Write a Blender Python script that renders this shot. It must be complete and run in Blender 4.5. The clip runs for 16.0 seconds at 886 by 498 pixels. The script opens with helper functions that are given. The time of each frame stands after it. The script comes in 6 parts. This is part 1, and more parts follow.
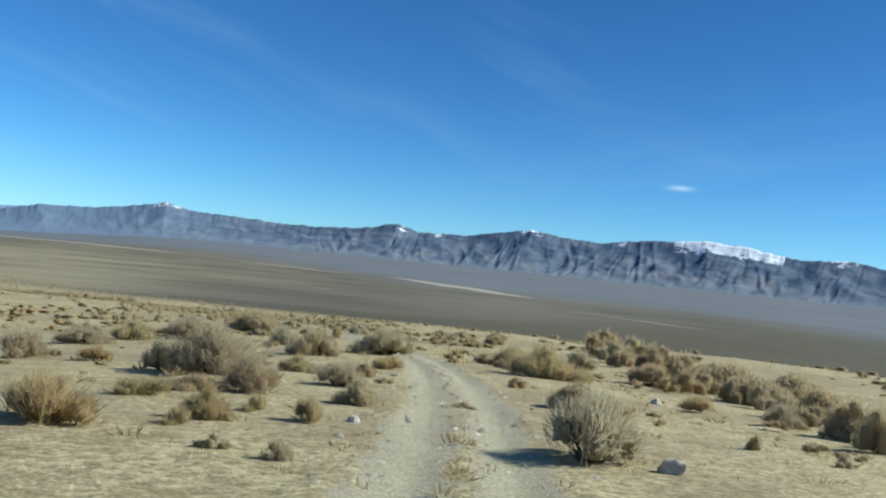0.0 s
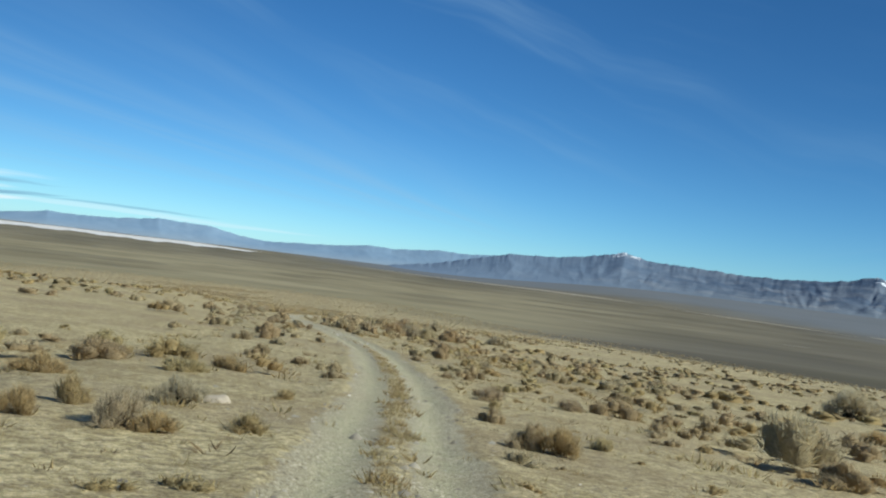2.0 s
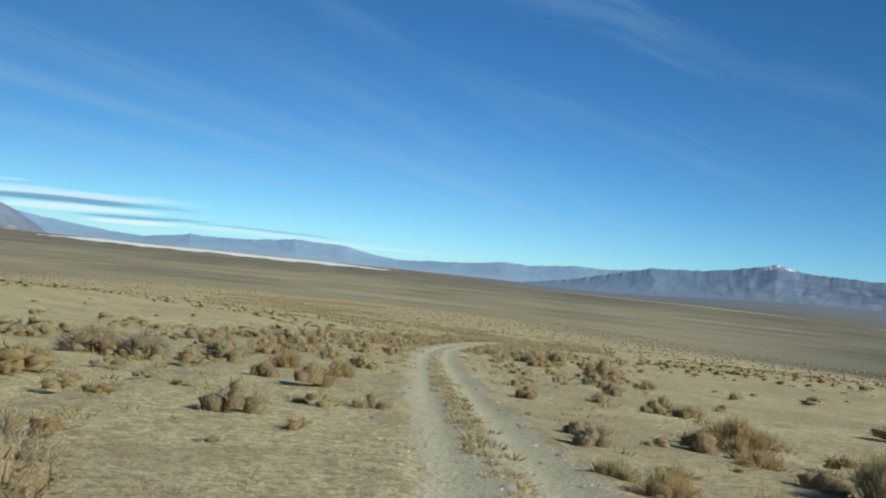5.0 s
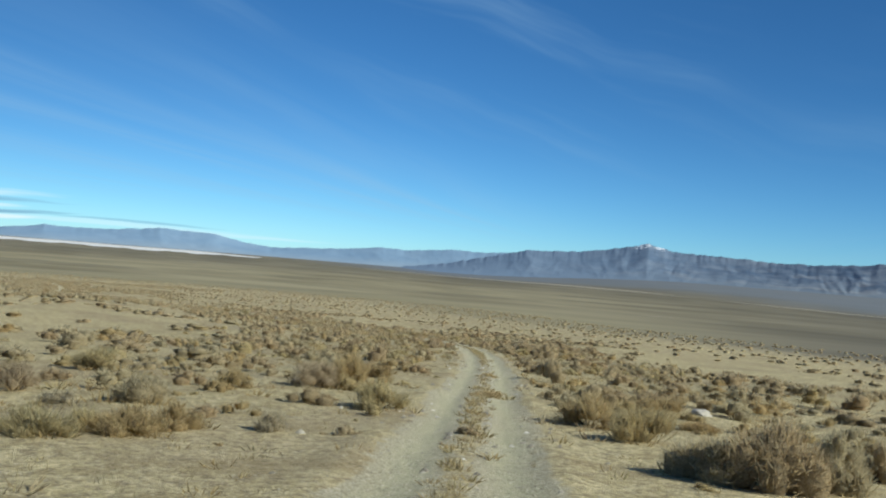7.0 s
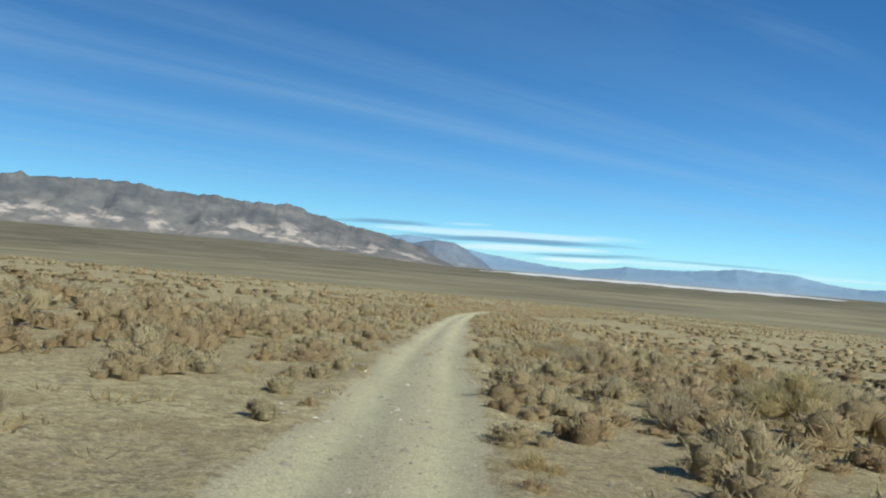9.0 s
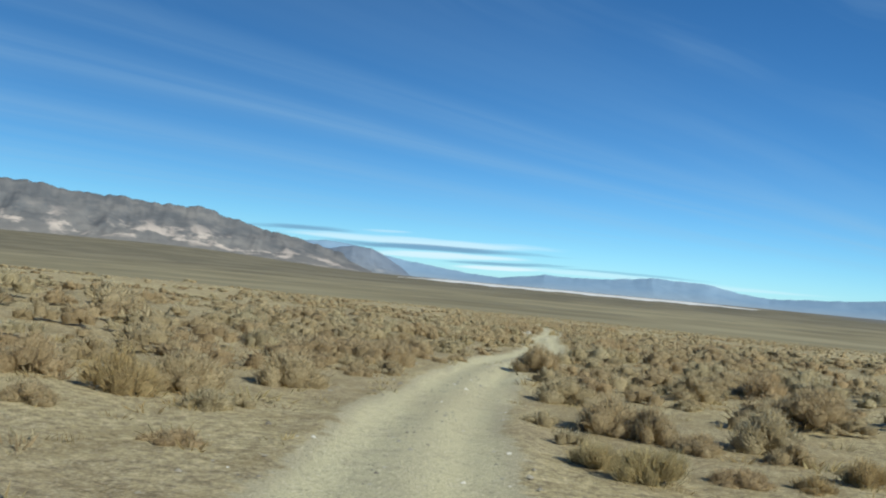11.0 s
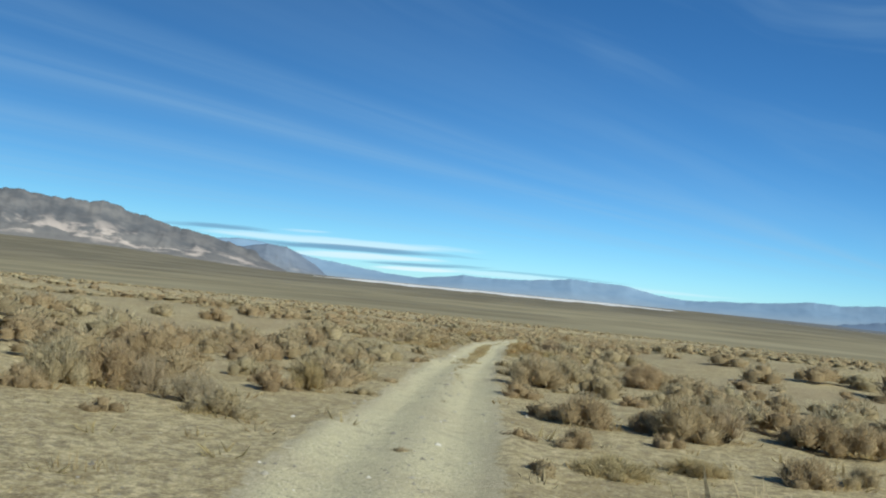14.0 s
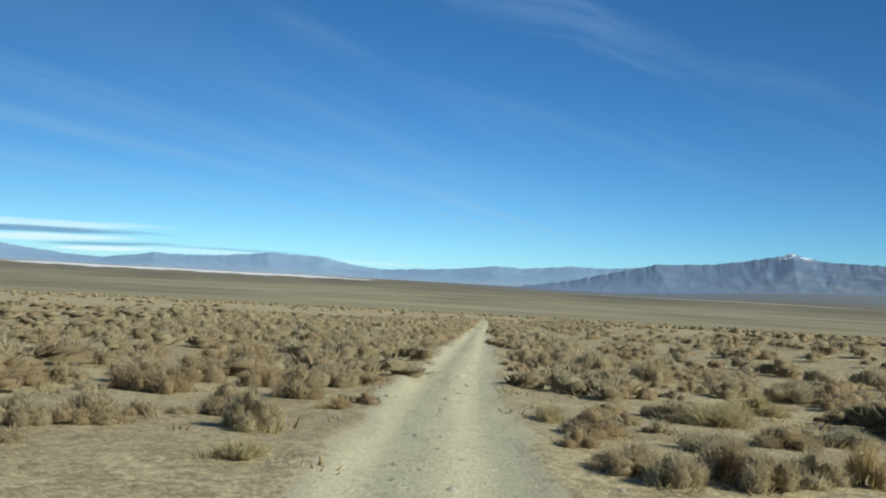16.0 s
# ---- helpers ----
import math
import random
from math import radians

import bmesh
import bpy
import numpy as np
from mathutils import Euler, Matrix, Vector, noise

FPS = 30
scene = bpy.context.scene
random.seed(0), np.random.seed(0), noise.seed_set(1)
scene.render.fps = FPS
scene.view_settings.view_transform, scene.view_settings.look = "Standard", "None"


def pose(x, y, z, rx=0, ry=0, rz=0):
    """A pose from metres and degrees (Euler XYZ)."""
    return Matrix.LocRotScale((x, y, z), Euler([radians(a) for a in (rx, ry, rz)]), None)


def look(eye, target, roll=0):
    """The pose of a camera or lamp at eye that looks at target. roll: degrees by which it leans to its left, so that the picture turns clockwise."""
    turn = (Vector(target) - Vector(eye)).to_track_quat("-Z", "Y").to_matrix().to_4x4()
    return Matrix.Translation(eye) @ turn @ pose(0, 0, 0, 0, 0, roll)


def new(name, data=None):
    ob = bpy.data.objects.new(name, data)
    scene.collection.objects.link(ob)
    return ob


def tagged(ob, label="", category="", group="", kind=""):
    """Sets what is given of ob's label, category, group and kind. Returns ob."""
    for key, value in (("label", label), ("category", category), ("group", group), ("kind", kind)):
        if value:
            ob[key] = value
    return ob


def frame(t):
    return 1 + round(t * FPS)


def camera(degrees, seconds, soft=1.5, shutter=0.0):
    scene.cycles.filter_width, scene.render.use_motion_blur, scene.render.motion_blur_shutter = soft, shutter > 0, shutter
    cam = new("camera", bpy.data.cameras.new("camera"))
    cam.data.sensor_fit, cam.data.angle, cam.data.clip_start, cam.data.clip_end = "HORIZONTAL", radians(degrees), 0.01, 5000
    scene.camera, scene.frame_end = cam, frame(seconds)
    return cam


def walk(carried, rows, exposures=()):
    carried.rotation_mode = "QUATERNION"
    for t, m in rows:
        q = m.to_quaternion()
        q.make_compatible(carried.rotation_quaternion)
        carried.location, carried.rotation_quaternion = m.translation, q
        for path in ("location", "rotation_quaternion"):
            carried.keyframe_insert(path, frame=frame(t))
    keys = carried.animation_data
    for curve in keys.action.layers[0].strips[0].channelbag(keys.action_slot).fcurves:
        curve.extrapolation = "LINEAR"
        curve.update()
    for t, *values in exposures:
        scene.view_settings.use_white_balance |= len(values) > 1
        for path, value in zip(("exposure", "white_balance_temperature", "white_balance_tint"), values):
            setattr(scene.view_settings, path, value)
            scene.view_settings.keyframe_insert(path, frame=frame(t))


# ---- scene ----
cam = camera(52.45, 16.0, soft=2.15)

# seconds, place, heading clockwise from +y, tilt up, lean
ROWS = [
    (0.0, 0.00, 0.00, -1.98, 46.97, 0.66, 5.73),
    (0.5, 13.31, 13.69, -3.37, 38.36, 0.86, 7.27),
    (1.0, 23.53, 29.88, -4.73, 30.89, 0.51, 7.08),
    (1.5, 32.61, 46.73, -6.09, 26.33, 0.64, 7.00),
    (2.0, 39.55, 64.56, -7.42, 18.25, 0.75, 7.00),
    (2.5, 43.86, 83.19, -8.71, 8.71, -0.08, 7.23),
    (3.0, 45.86, 102.23, -9.97, 6.86, 0.63, 5.87),
    (3.5, 49.77, 120.96, -11.29, 15.92, -0.13, 6.33),
    (4.0, 55.31, 139.30, -12.65, 16.03, 0.55, 5.95),
    (4.5, 60.12, 157.82, -14.00, 12.28, 0.76, 6.83),
    (5.0, 62.72, 176.79, -15.32, 9.68, 0.95, 6.02),
    (5.5, 66.21, 195.61, -16.66, 10.01, 1.05, 5.14),
    (6.0, 70.89, 214.18, -18.01, 10.76, 1.12, 4.35),
    (6.5, 76.72, 232.42, -19.38, 12.07, 1.15, 3.84),
    (7.0, 83.61, 250.29, -20.74, 17.57, 0.82, 4.71),
    (7.5, 90.33, 268.21, -22.10, 17.87, 0.34, 7.00),
    (8.0, 94.52, 286.84, -23.45, 4.82, -0.65, 6.94),
    (8.5, 93.54, 305.85, -24.64, -14.09, 0.16, 5.67),
    (9.0, 87.86, 323.22, -25.58, -18.13, 0.56, 4.65),
    (9.5, 82.86, 339.46, -26.43, -17.72, 0.92, 4.98),
    (10.0, 78.57, 354.58, -27.19, -16.92, 1.24, 5.41),
    (10.5, 74.94, 368.55, -27.86, -15.70, 1.43, 5.74),
    (11.0, 72.12, 381.49, -28.46, -12.99, 1.45, 5.21),
    (11.5, 70.57, 394.39, -29.04, -6.49, 1.36, 5.09),
    (12.0, 69.52, 407.35, -29.59, -5.48, 1.48, 5.11),
    (12.5, 68.38, 420.30, -30.15, -6.00, 1.91, 5.40),
    (13.0, 66.80, 433.20, -30.69, -7.55, 1.85, 5.73),
    (13.5, 64.98, 446.08, -31.22, -8.67, 1.70, 5.69),
    (14.0, 63.30, 458.97, -31.75, -7.89, 1.98, 5.53),
    (14.5, 62.20, 471.92, -32.29, -4.83, 2.27, 4.08),
    (15.0, 61.85, 484.90, -32.82, -0.11, 2.20, 3.00),
    (15.5, 63.48, 497.79, -33.36, 10.54, 2.05, 4.55),
    (16.0, 66.33, 510.47, -33.90, 11.24, 1.73, 3.17),
]


def aimed(x, y, z, heading, tilt, lean):
    h, p = radians(heading), radians(tilt)
    way = Vector((math.sin(h) * math.cos(p), math.cos(h) * math.cos(p), math.sin(p)))
    return look((x, y, z), Vector((x, y, z)) + way, lean)


walk(cam, [(row[0], aimed(*row[1:])) for row in ROWS], [(0.0, 0.27, 5850, 0.0), (0.5, 0.18, 6050, 0.0), (1.0, 0.19, 6150, 0.0), (1.5, 0.14, 6150, 0.0), (2.0, 0.03, 6150, 0.0), (4.5, 0.01, 6150, 0.0), (7.0, 0.06, 6150, 0.0), (12.0, 0.03, 6150, 0.0), (16.0, 0.07, 6150, 0.0)])

# ---------------------------------------------------------------- light
SUN_AZ, SUN_EL = 122.0, 34.0
world = bpy.data.worlds.new("world")
scene.world = world
world.use_nodes = True
wn = world.node_tree
wn.nodes.clear()


def wmath(op, a, b=None, clamp=False):
    n = wn.nodes.new("ShaderNodeMath")
    n.operation, n.use_clamp = op, clamp
    for i, v in enumerate((a, b)):
        if v is None:
            continue
        if isinstance(v, (int, float)):
            n.inputs[i].default_value = v
        else:
            wn.links.new(v, n.inputs[i])
    return n.outputs[0]


def wramp(v, lo, hi):
    n = wn.nodes.new("ShaderNodeMapRange")
    n.interpolation_type = "SMOOTHSTEP"
    wn.links.new(v, n.inputs["Value"])
    n.inputs["From Min"].default_value, n.inputs["From Max"].default_value = lo, hi
    return n.outputs["Result"]


def wnoise(x, y, scale, detail=4.0, rough=0.55, seed=0.0):
    c = wn.nodes.new("ShaderNodeCombineXYZ")
    wn.links.new(x, c.inputs[0])
    wn.links.new(y, c.inputs[1])
    c.inputs[2].default_value = seed
    n = wn.nodes.new("ShaderNodeTexNoise")
    n.inputs["Scale"].default_value = scale
    n.inputs["Detail"].default_value = detail
    n.inputs["Roughness"].default_value = rough
    wn.links.new(c.outputs[0], n.inputs["Vector"])
    return n.outputs["Fac"]


def wmix(f, a, b):
    n = wn.nodes.new("ShaderNodeMix")
    n.data_type = "RGBA"
    for sock, v in ((n.inputs[0], f), (n.inputs[6], a), (n.inputs[7], b)):
        if isinstance(v, (tuple, int, float)):
            sock.default_value = v
        else:
            wn.links.new(v, sock)
    return n.outputs[2]


sky = wn.nodes.new("ShaderNodeTexSky")
sky.sky_type, sky.sun_disc = "NISHITA", False
sky.sun_elevation, sky.sun_rotation = radians(SUN_EL), radians(SUN_AZ)
sky.altitude, sky.air_density, sky.dust_density, sky.ozone_density = 1500.0, 1.0, 0.25, 3.0
tc = wn.nodes.new("ShaderNodeTexCoord")
sep = wn.nodes.new("ShaderNodeSeparateXYZ")
wn.links.new(tc.outputs["Generated"], sep.inputs[0])
dx, dy, dz = sep.outputs
up = wmath("MAXIMUM", dz, 0.0)
ceil_h = wmath("MAXIMUM", up, 0.02)
px, py = wmath("DIVIDE", dx, ceil_h), wmath("DIVIDE", dy, ceil_h)
ca, sa = math.cos(radians(31)), math.sin(radians(31))
across = wmath("SUBTRACT", wmath("MULTIPLY", px, ca), wmath("MULTIPLY", py, sa))
along = wmath("ADD", wmath("MULTIPLY", px, sa), wmath("MULTIPLY", py, ca))
# thin cirrus drawn out along one wind direction
wav = wnoise(wmath("MULTIPLY", across, 0.5), wmath("MULTIPLY", along, 0.12), 1.0, 3.0, 0.5, 2.0)
sway = wmath("ADD", across, wmath("MULTIPLY", wmath("SUBTRACT", wav, 0.5), 0.9))
fine = wnoise(sway, wmath("MULTIPLY", along, 0.045), 2.6, 3.0, 0.55, 8.7)
soft_n = wnoise(sway, wmath("MULTIPLY", along, 0.08), 1.1, 4.0, 0.55, 3.1)
cirrus = wmath("MULTIPLY", wramp(soft_n, 0.35, 0.75), wmath("MULTIPLY", wramp(wmath("ABSOLUTE", wmath("SUBTRACT", across, 0.3)), 1.5, 4.5), 0.13))
for centre, width, gain in ((-4.0, 0.28, 0.40), (-5.25, 0.36, 0.46), (-2.6, 0.5, 0.10), (-7.5, 0.9, 0.30), (-12.0, 2.0, 0.25)):
    off = wmath("DIVIDE", wmath("SUBTRACT", sway, centre), width)
    band = wmath("POWER", 2.718, wmath("MULTIPLY", wmath("MULTIPLY", off, off), -1.0))
    cirrus = wmath("ADD", cirrus, wmath("MULTIPLY", wmath("MULTIPLY", band, gain), wramp(fine, 0.15, 0.7)))
az0, el0 = wmath("ARCTAN2", dx, dy), wmath("ARCSINE", up)
slant = wmath("ADD", el0, wmath("MULTIPLY", az0, 0.30))
run = wmath("SUBTRACT", az0, wmath("MULTIPLY", el0, 0.30))
slant = wmath("ADD", slant, wmath("MULTIPLY", wnoise(run, slant, 3.0, 2.0, 0.5, 6.0), 0.10))
veil = wnoise(wmath("MULTIPLY", run, 1.6), wmath("MULTIPLY", slant, 15.0), 1.0, 4.0, 0.6, 4.0)
veil = wmath("MULTIPLY", wramp(veil, 0.45, 0.75), wramp(wnoise(run, slant, 2.2, 2.0, 0.5, 9.0), 0.35, 0.65))
cirrus = wmath("ADD", cirrus, wmath("MULTIPLY", wmath("MULTIPLY", veil, wramp(el0, 0.05, 0.16)), 0.46))
cirrus = wmath("MULTIPLY", cirrus, wramp(up, 0.015, 0.07))
cirrus = wmath("MULTIPLY", cirrus, 0.62, True)
# flat lens-shaped clouds low over the far end of the valley
az = wmath("ARCTAN2", dx, dy)
el = wmath("ARCSINE", up)
drift = wnoise(az, el, 9.0, 2.0, 0.5, 1.0)
elw = wmath("ADD", el, wmath("MULTIPLY", wmath("SUBTRACT", drift, 0.5), 0.006))
low = wmath("POWER", wmath("SUBTRACT", 1.0, wmath("MINIMUM", up, 1.0)), 9.0)
tone = wmix(low, (0.285, 0.55, 0.80, 1), (0.565, 0.92, 1.28, 1))
tinted = wn.nodes.new("ShaderNodeMix")
tinted.data_type, tinted.blend_type = "RGBA", "MULTIPLY"
tinted.inputs[0].default_value = 1.0
# sky colour brightened by bearing to match, most towards the north-north-east
bearing_off = wmath("DIVIDE", wmath("SUBTRACT", az, 0.20), 0.50)
bearing_gain = wmath("ADD", 0.80, wmath("MULTIPLY", wmath("POWER", 2.718, wmath("MULTIPLY", wmath("MULTIPLY", bearing_off, bearing_off), -1.0)), 0.42))
graded_sky = wn.nodes.new("ShaderNodeVectorMath")
graded_sky.operation = "SCALE"
wn.links.new(sky.outputs[0], graded_sky.inputs[0])
wn.links.new(bearing_gain, graded_sky.inputs["Scale"])
wn.links.new(graded_sky.outputs[0], tinted.inputs[6])
wn.links.new(tone, tinted.inputs[7])
c1 = wmix(cirrus, tinted.outputs[2], (3.4, 4.9, 6.6, 1))
ragged = wnoise(wmath("MULTIPLY", az, 7.0), wmath("MULTIPLY", elw, 160.0), 1.0, 3.0, 0.55, 5.2)
c3 = c1
# bearing, height, slope, half length, half depth, thickness; bright tops first, then the grey undersides
for c_az, c_el, slope, half_az, half_el, gain, shaded in (
        (-0.25, 0.0315, 0.012, 0.15, 0.0050, 0.62, False), (-0.235, 0.0175, 0.035, 0.095, 0.0042, 0.85, False), (-0.172, 0.0088, 0.045, 0.052, 0.0026, 1.0, False),
        (-0.02, 0.0120, 0.0, 0.14, 0.0030, 0.40, False), (0.10, 0.0095, 0.0, 0.10, 0.0022, 0.35, False), (-0.291, 0.0405, 0.02, 0.032, 0.0020, 0.35, False),
        (-0.385, 0.0350, 0.030, 0.070, 0.0030, 0.75, True), (-0.24, 0.0253, 0.018, 0.145, 0.0036, 0.85, True), (-0.15, 0.0150, 0.040, 0.080, 0.0022, 0.7, True),
        (-0.02, 0.0155, 0.0, 0.10, 0.0016, 0.4, True)):
    da = wmath("SUBTRACT", az, c_az)
    de = wmath("DIVIDE", wmath("SUBTRACT", wmath("SUBTRACT", elw, c_el), wmath("MULTIPLY", da, slope)), half_el)
    da = wmath("DIVIDE", da, half_az)
    q = wmath("ADD", wmath("MULTIPLY", da, da), wmath("MULTIPLY", de, de))
    mask = wmath("MULTIPLY", wramp(wmath("ADD", q, wmath("MULTIPLY", wmath("SUBTRACT", 0.55, ragged), 2.2)), 1.35, 0.15), gain)
    c3 = wmix(mask, c3, (1.75, 3.05, 4.8, 1) if shaded else (7.4, 8.5, 9.3, 1))
# one small lone cloud over the eastern range
puff_x = wmath("DIVIDE", wmath("SUBTRACT", az, 1.071), 0.012)
puff_y = wmath("DIVIDE", wmath("SUBTRACT", elw, 0.1019), 0.0026)
puff = wmath("POWER", 2.718, wmath("MULTIPLY", wmath("ADD", wmath("MULTIPLY", puff_x, puff_x), wmath("MULTIPLY", puff_y, puff_y)), -1.0))
c3 = wmix(wmath("MULTIPLY", puff, 0.4), c3, (7.6, 8.6, 9.4, 1))
bg = wn.nodes.new("ShaderNodeBackground")
bg.inputs["Strength"].default_value = 0.105
wn.links.new(c3, bg.inputs["Color"])
wout = wn.nodes.new("ShaderNodeOutputWorld")
wn.links.new(bg.outputs[0], wout.inputs["Surface"])

sun_data = bpy.data.lights.new("sun", "SUN")
sun_data.energy, sun_data.angle, sun_data.color = 4.9, radians(0.55), (1.0, 0.94, 0.84)
sun = new("sun", sun_data)
sa_, se_ = radians(SUN_AZ), radians(SUN_EL)
sun_from = Vector((math.sin(sa_) * math.cos(se_), math.cos(sa_) * math.cos(se_), math.sin(se_)))
sun.matrix_world = look(sun_from * 50, (0, 0, 0))

# ---------------------------------------------------------------- materials


class Mat:
    """A node material built step by step."""

    def __init__(self, name, rough=0.9, spec=0.2):
        self.m = bpy.data.materials.new(name)
        self.m.use_nodes = True
        self.t = self.m.node_tree
        self.b = self.t.nodes["Principled BSDF"]
        self.b.inputs["Roughness"].default_value = rough
        self.b.inputs["Specular IOR Level"].default_value = spec

    def put(self, sock, v):
        if isinstance(v, (tuple, int, float)):
            sock.default_value = v if not isinstance(v, tuple) or len(v) == 4 or sock.type == "VECTOR" else (*v, 1)
        else:
            self.t.links.new(v, sock)

    def pos(self):
        return self.t.nodes.new("ShaderNodeNewGeometry").outputs["Position"]

    def island(self):
        return self.t.nodes.new("ShaderNodeNewGeometry").outputs["Random Per Island"]

    def chance(self):
        return self.t.nodes.new("ShaderNodeObjectInfo").outputs["Random"]

    def attr(self, name):
        n = self.t.nodes.new("ShaderNodeAttribute")
        n.attribute_name = name
        return n.outputs["Fac"]

    def noise(self, scale, detail=4.0, rough=0.6, vec=None, stretch=None):
        n = self.t.nodes.new("ShaderNodeTexNoise")
        n.inputs["Scale"].default_value, n.inputs["Detail"].default_value, n.inputs["Roughness"].default_value = scale, detail, rough
        v = self.pos() if vec is None else vec
        if stretch:
            mp = self.t.nodes.new("ShaderNodeVectorMath")
            mp.operation = "MULTIPLY"
            self.t.links.new(v, mp.inputs[0])
            mp.inputs[1].default_value = stretch
            v = mp.outputs[0]
        self.t.links.new(v, n.inputs["Vector"])
        return n.outputs["Fac"]

    def voronoi(self, scale):
        n = self.t.nodes.new("ShaderNodeTexVoronoi")
        n.inputs["Scale"].default_value = scale
        self.t.links.new(self.pos(), n.inputs["Vector"])
        return n.outputs["Distance"], n.outputs["Color"]

    def ramp(self, v, lo, hi, a=0.0, b=1.0):
        n = self.t.nodes.new("ShaderNodeMapRange")
        n.interpolation_type = "SMOOTHSTEP"
        self.t.links.new(v, n.inputs["Value"])
        for key, val in (("From Min", lo), ("From Max", hi), ("To Min", a), ("To Max", b)):
            n.inputs[key].default_value = val
        return n.outputs["Result"]

    def math(self, op, a, b, clamp=False):
        n = self.t.nodes.new("ShaderNodeMath")
        n.operation, n.use_clamp = op, clamp
        self.put(n.inputs[0], a)
        self.put(n.inputs[1], b)
        return n.outputs[0]

    def mix(self, f, a, b, blend="MIX"):
        n = self.t.nodes.new("ShaderNodeMix")
        n.data_type, n.blend_type = "RGBA", blend
        self.put(n.inputs[0], f)
        self.put(n.inputs[6], a)
        self.put(n.inputs[7], b)
        return n.outputs[2]

    def color(self, c):
        self.put(self.b.inputs["Base Color"], c)
        return self

    def bump(self, h, strength, distance):
        n = self.t.nodes.new("ShaderNodeBump")
        n.inputs["Strength"].default_value, n.inputs["Distance"].default_value = strength, distance
        self.t.links.new(h, n.inputs["Height"])
        self.t.links.new(n.outputs[0], self.b.inputs["Normal"])
        return self


def soil_colour(m):
    """Tan soil with patches of dry grass, scrub that stands too far off to be told apart, and blue-grey haze painted on
    the far valley floor.
    """
    big, mid_n, fine = m.noise(0.07, 3), m.noise(0.9, 5), m.noise(16.0, 6, 0.7)
    straw, cover = m.attr("straw"), m.attr("cover")
    soil = m.mix(mid_n, (0.410, 0.324, 0.182), (0.620, 0.508, 0.298))
    grass = m.mix(m.ramp(fine, 0.3, 0.7), (0.42, 0.335, 0.162), (0.90, 0.770, 0.445))
    patch = m.math("MULTIPLY", straw, m.ramp(m.noise(0.35, 4), 0.36, 0.58))
    c = m.mix(patch, soil, grass)
    c = m.mix(m.ramp(big, 0.45, 0.75, 0.0, 0.25), c, (0.47, 0.38, 0.24))
    litter = m.ramp(m.noise(17.0, 6, 0.8), 0.46, 0.60, 0.0, 0.72)
    c = m.mix(litter, c, (0.20, 0.155, 0.095))
    c = m.mix(m.ramp(m.noise(2.2, 6, 0.75), 0.47, 0.62, 0.0, 0.55), c, (0.31, 0.235, 0.115))
    c = m.mix(m.ramp(m.noise(48.0, 4, 0.7), 0.57, 0.66, 0.0, 0.75), c, (0.62, 0.53, 0.38))
    near, cell = m.voronoi(55.0)
    grit = m.t.nodes.new("ShaderNodeRGBToBW")
    m.t.links.new(cell, grit.inputs[0])
    stones = m.mix(m.ramp(grit.outputs[0], 0.3, 0.75), (0.20, 0.158, 0.098), (0.72, 0.62, 0.43))
    at_stone = m.math("MULTIPLY", m.ramp(near, 0.50, 0.30), m.ramp(m.noise(5.0, 4, 0.7), 0.40, 0.64, 0.08, 0.55))
    c = m.mix(at_stone, c, stones)
    spots = m.ramp(m.math("ADD", m.noise(0.55, 3, 0.7), m.math("MULTIPLY", cover, 0.30)), 0.60, 0.78)
    streak = m.ramp(m.noise(0.0055, 4, 0.6), 0.34, 0.66)
    scrub = m.mix(streak, (0.132, 0.117, 0.086), (0.182, 0.160, 0.116))
    scrub = m.mix(m.ramp(m.noise(0.0022, 3, 0.55), 0.44, 0.66, 0.0, 0.4), scrub, (0.225, 0.200, 0.145))
    scrub = m.mix(m.math("MULTIPLY", m.attr("gold"), 0.8), scrub, m.mix(streak, (0.280, 0.236, 0.137), (0.425, 0.364, 0.219)))
    scrub = m.mix(m.attr("sage"), scrub, m.mix(m.noise(0.02, 5, 0.6), (0.085, 0.078, 0.050), (0.15, 0.13, 0.083)))
    scrub = m.mix(m.ramp(m.noise(0.0045, 3, 0.6), 0.47, 0.36, 0.0, 0.40), scrub, (0.105, 0.090, 0.062))
    scrub = m.mix(m.math("MULTIPLY", m.math("MULTIPLY", m.attr("slope"), m.attr("gold")), 0.55), scrub, m.mix(m.noise(0.03, 4, 0.6), (0.25, 0.215, 0.12), (0.42, 0.36, 0.215)))
    c = m.mix(m.math("MULTIPLY", spots, m.ramp(cover, 0.02, 0.35)), c, scrub)
    c = m.mix(m.ramp(cover, 0.45, 1.0), c, scrub)
    # blue-grey of distant haze, mixed into the soil colour
    far_haze = m.mix(m.noise(0.003, 6, 0.6), (0.148, 0.166, 0.184), (0.220, 0.234, 0.252))
    c = m.mix(m.attr("far_haze"), c, far_haze)
    grain = m.mix(m.ramp(m.noise(70.0, 3, 0.7), 0.35, 0.7), (0.70, 0.70, 0.70), (1.12, 1.12, 1.12))
    grain = m.mix(m.ramp(cover, 0.1, 0.6), grain, (0.94, 0.94, 0.94))
    return m.mix(1.0, c, grain, "MULTIPLY"), fine


def soil_material():
    m = Mat("desert_soil", 0.95, 0.1)
    c, fine = soil_colour(m)
    m.color(c)
    bare = m.math("SUBTRACT", 1.0, m.ramp(m.attr("cover"), 0.1, 0.6))
    rough_h = m.math("ADD", m.math("ADD", fine, m.math("MULTIPLY", m.noise(45.0, 4, 0.7), 0.6)), m.math("MULTIPLY", m.noise(9.0, 4, 0.6), 1.6))
    return m.bump(m.math("MULTIPLY", rough_h, bare), 0.85, 0.020).m


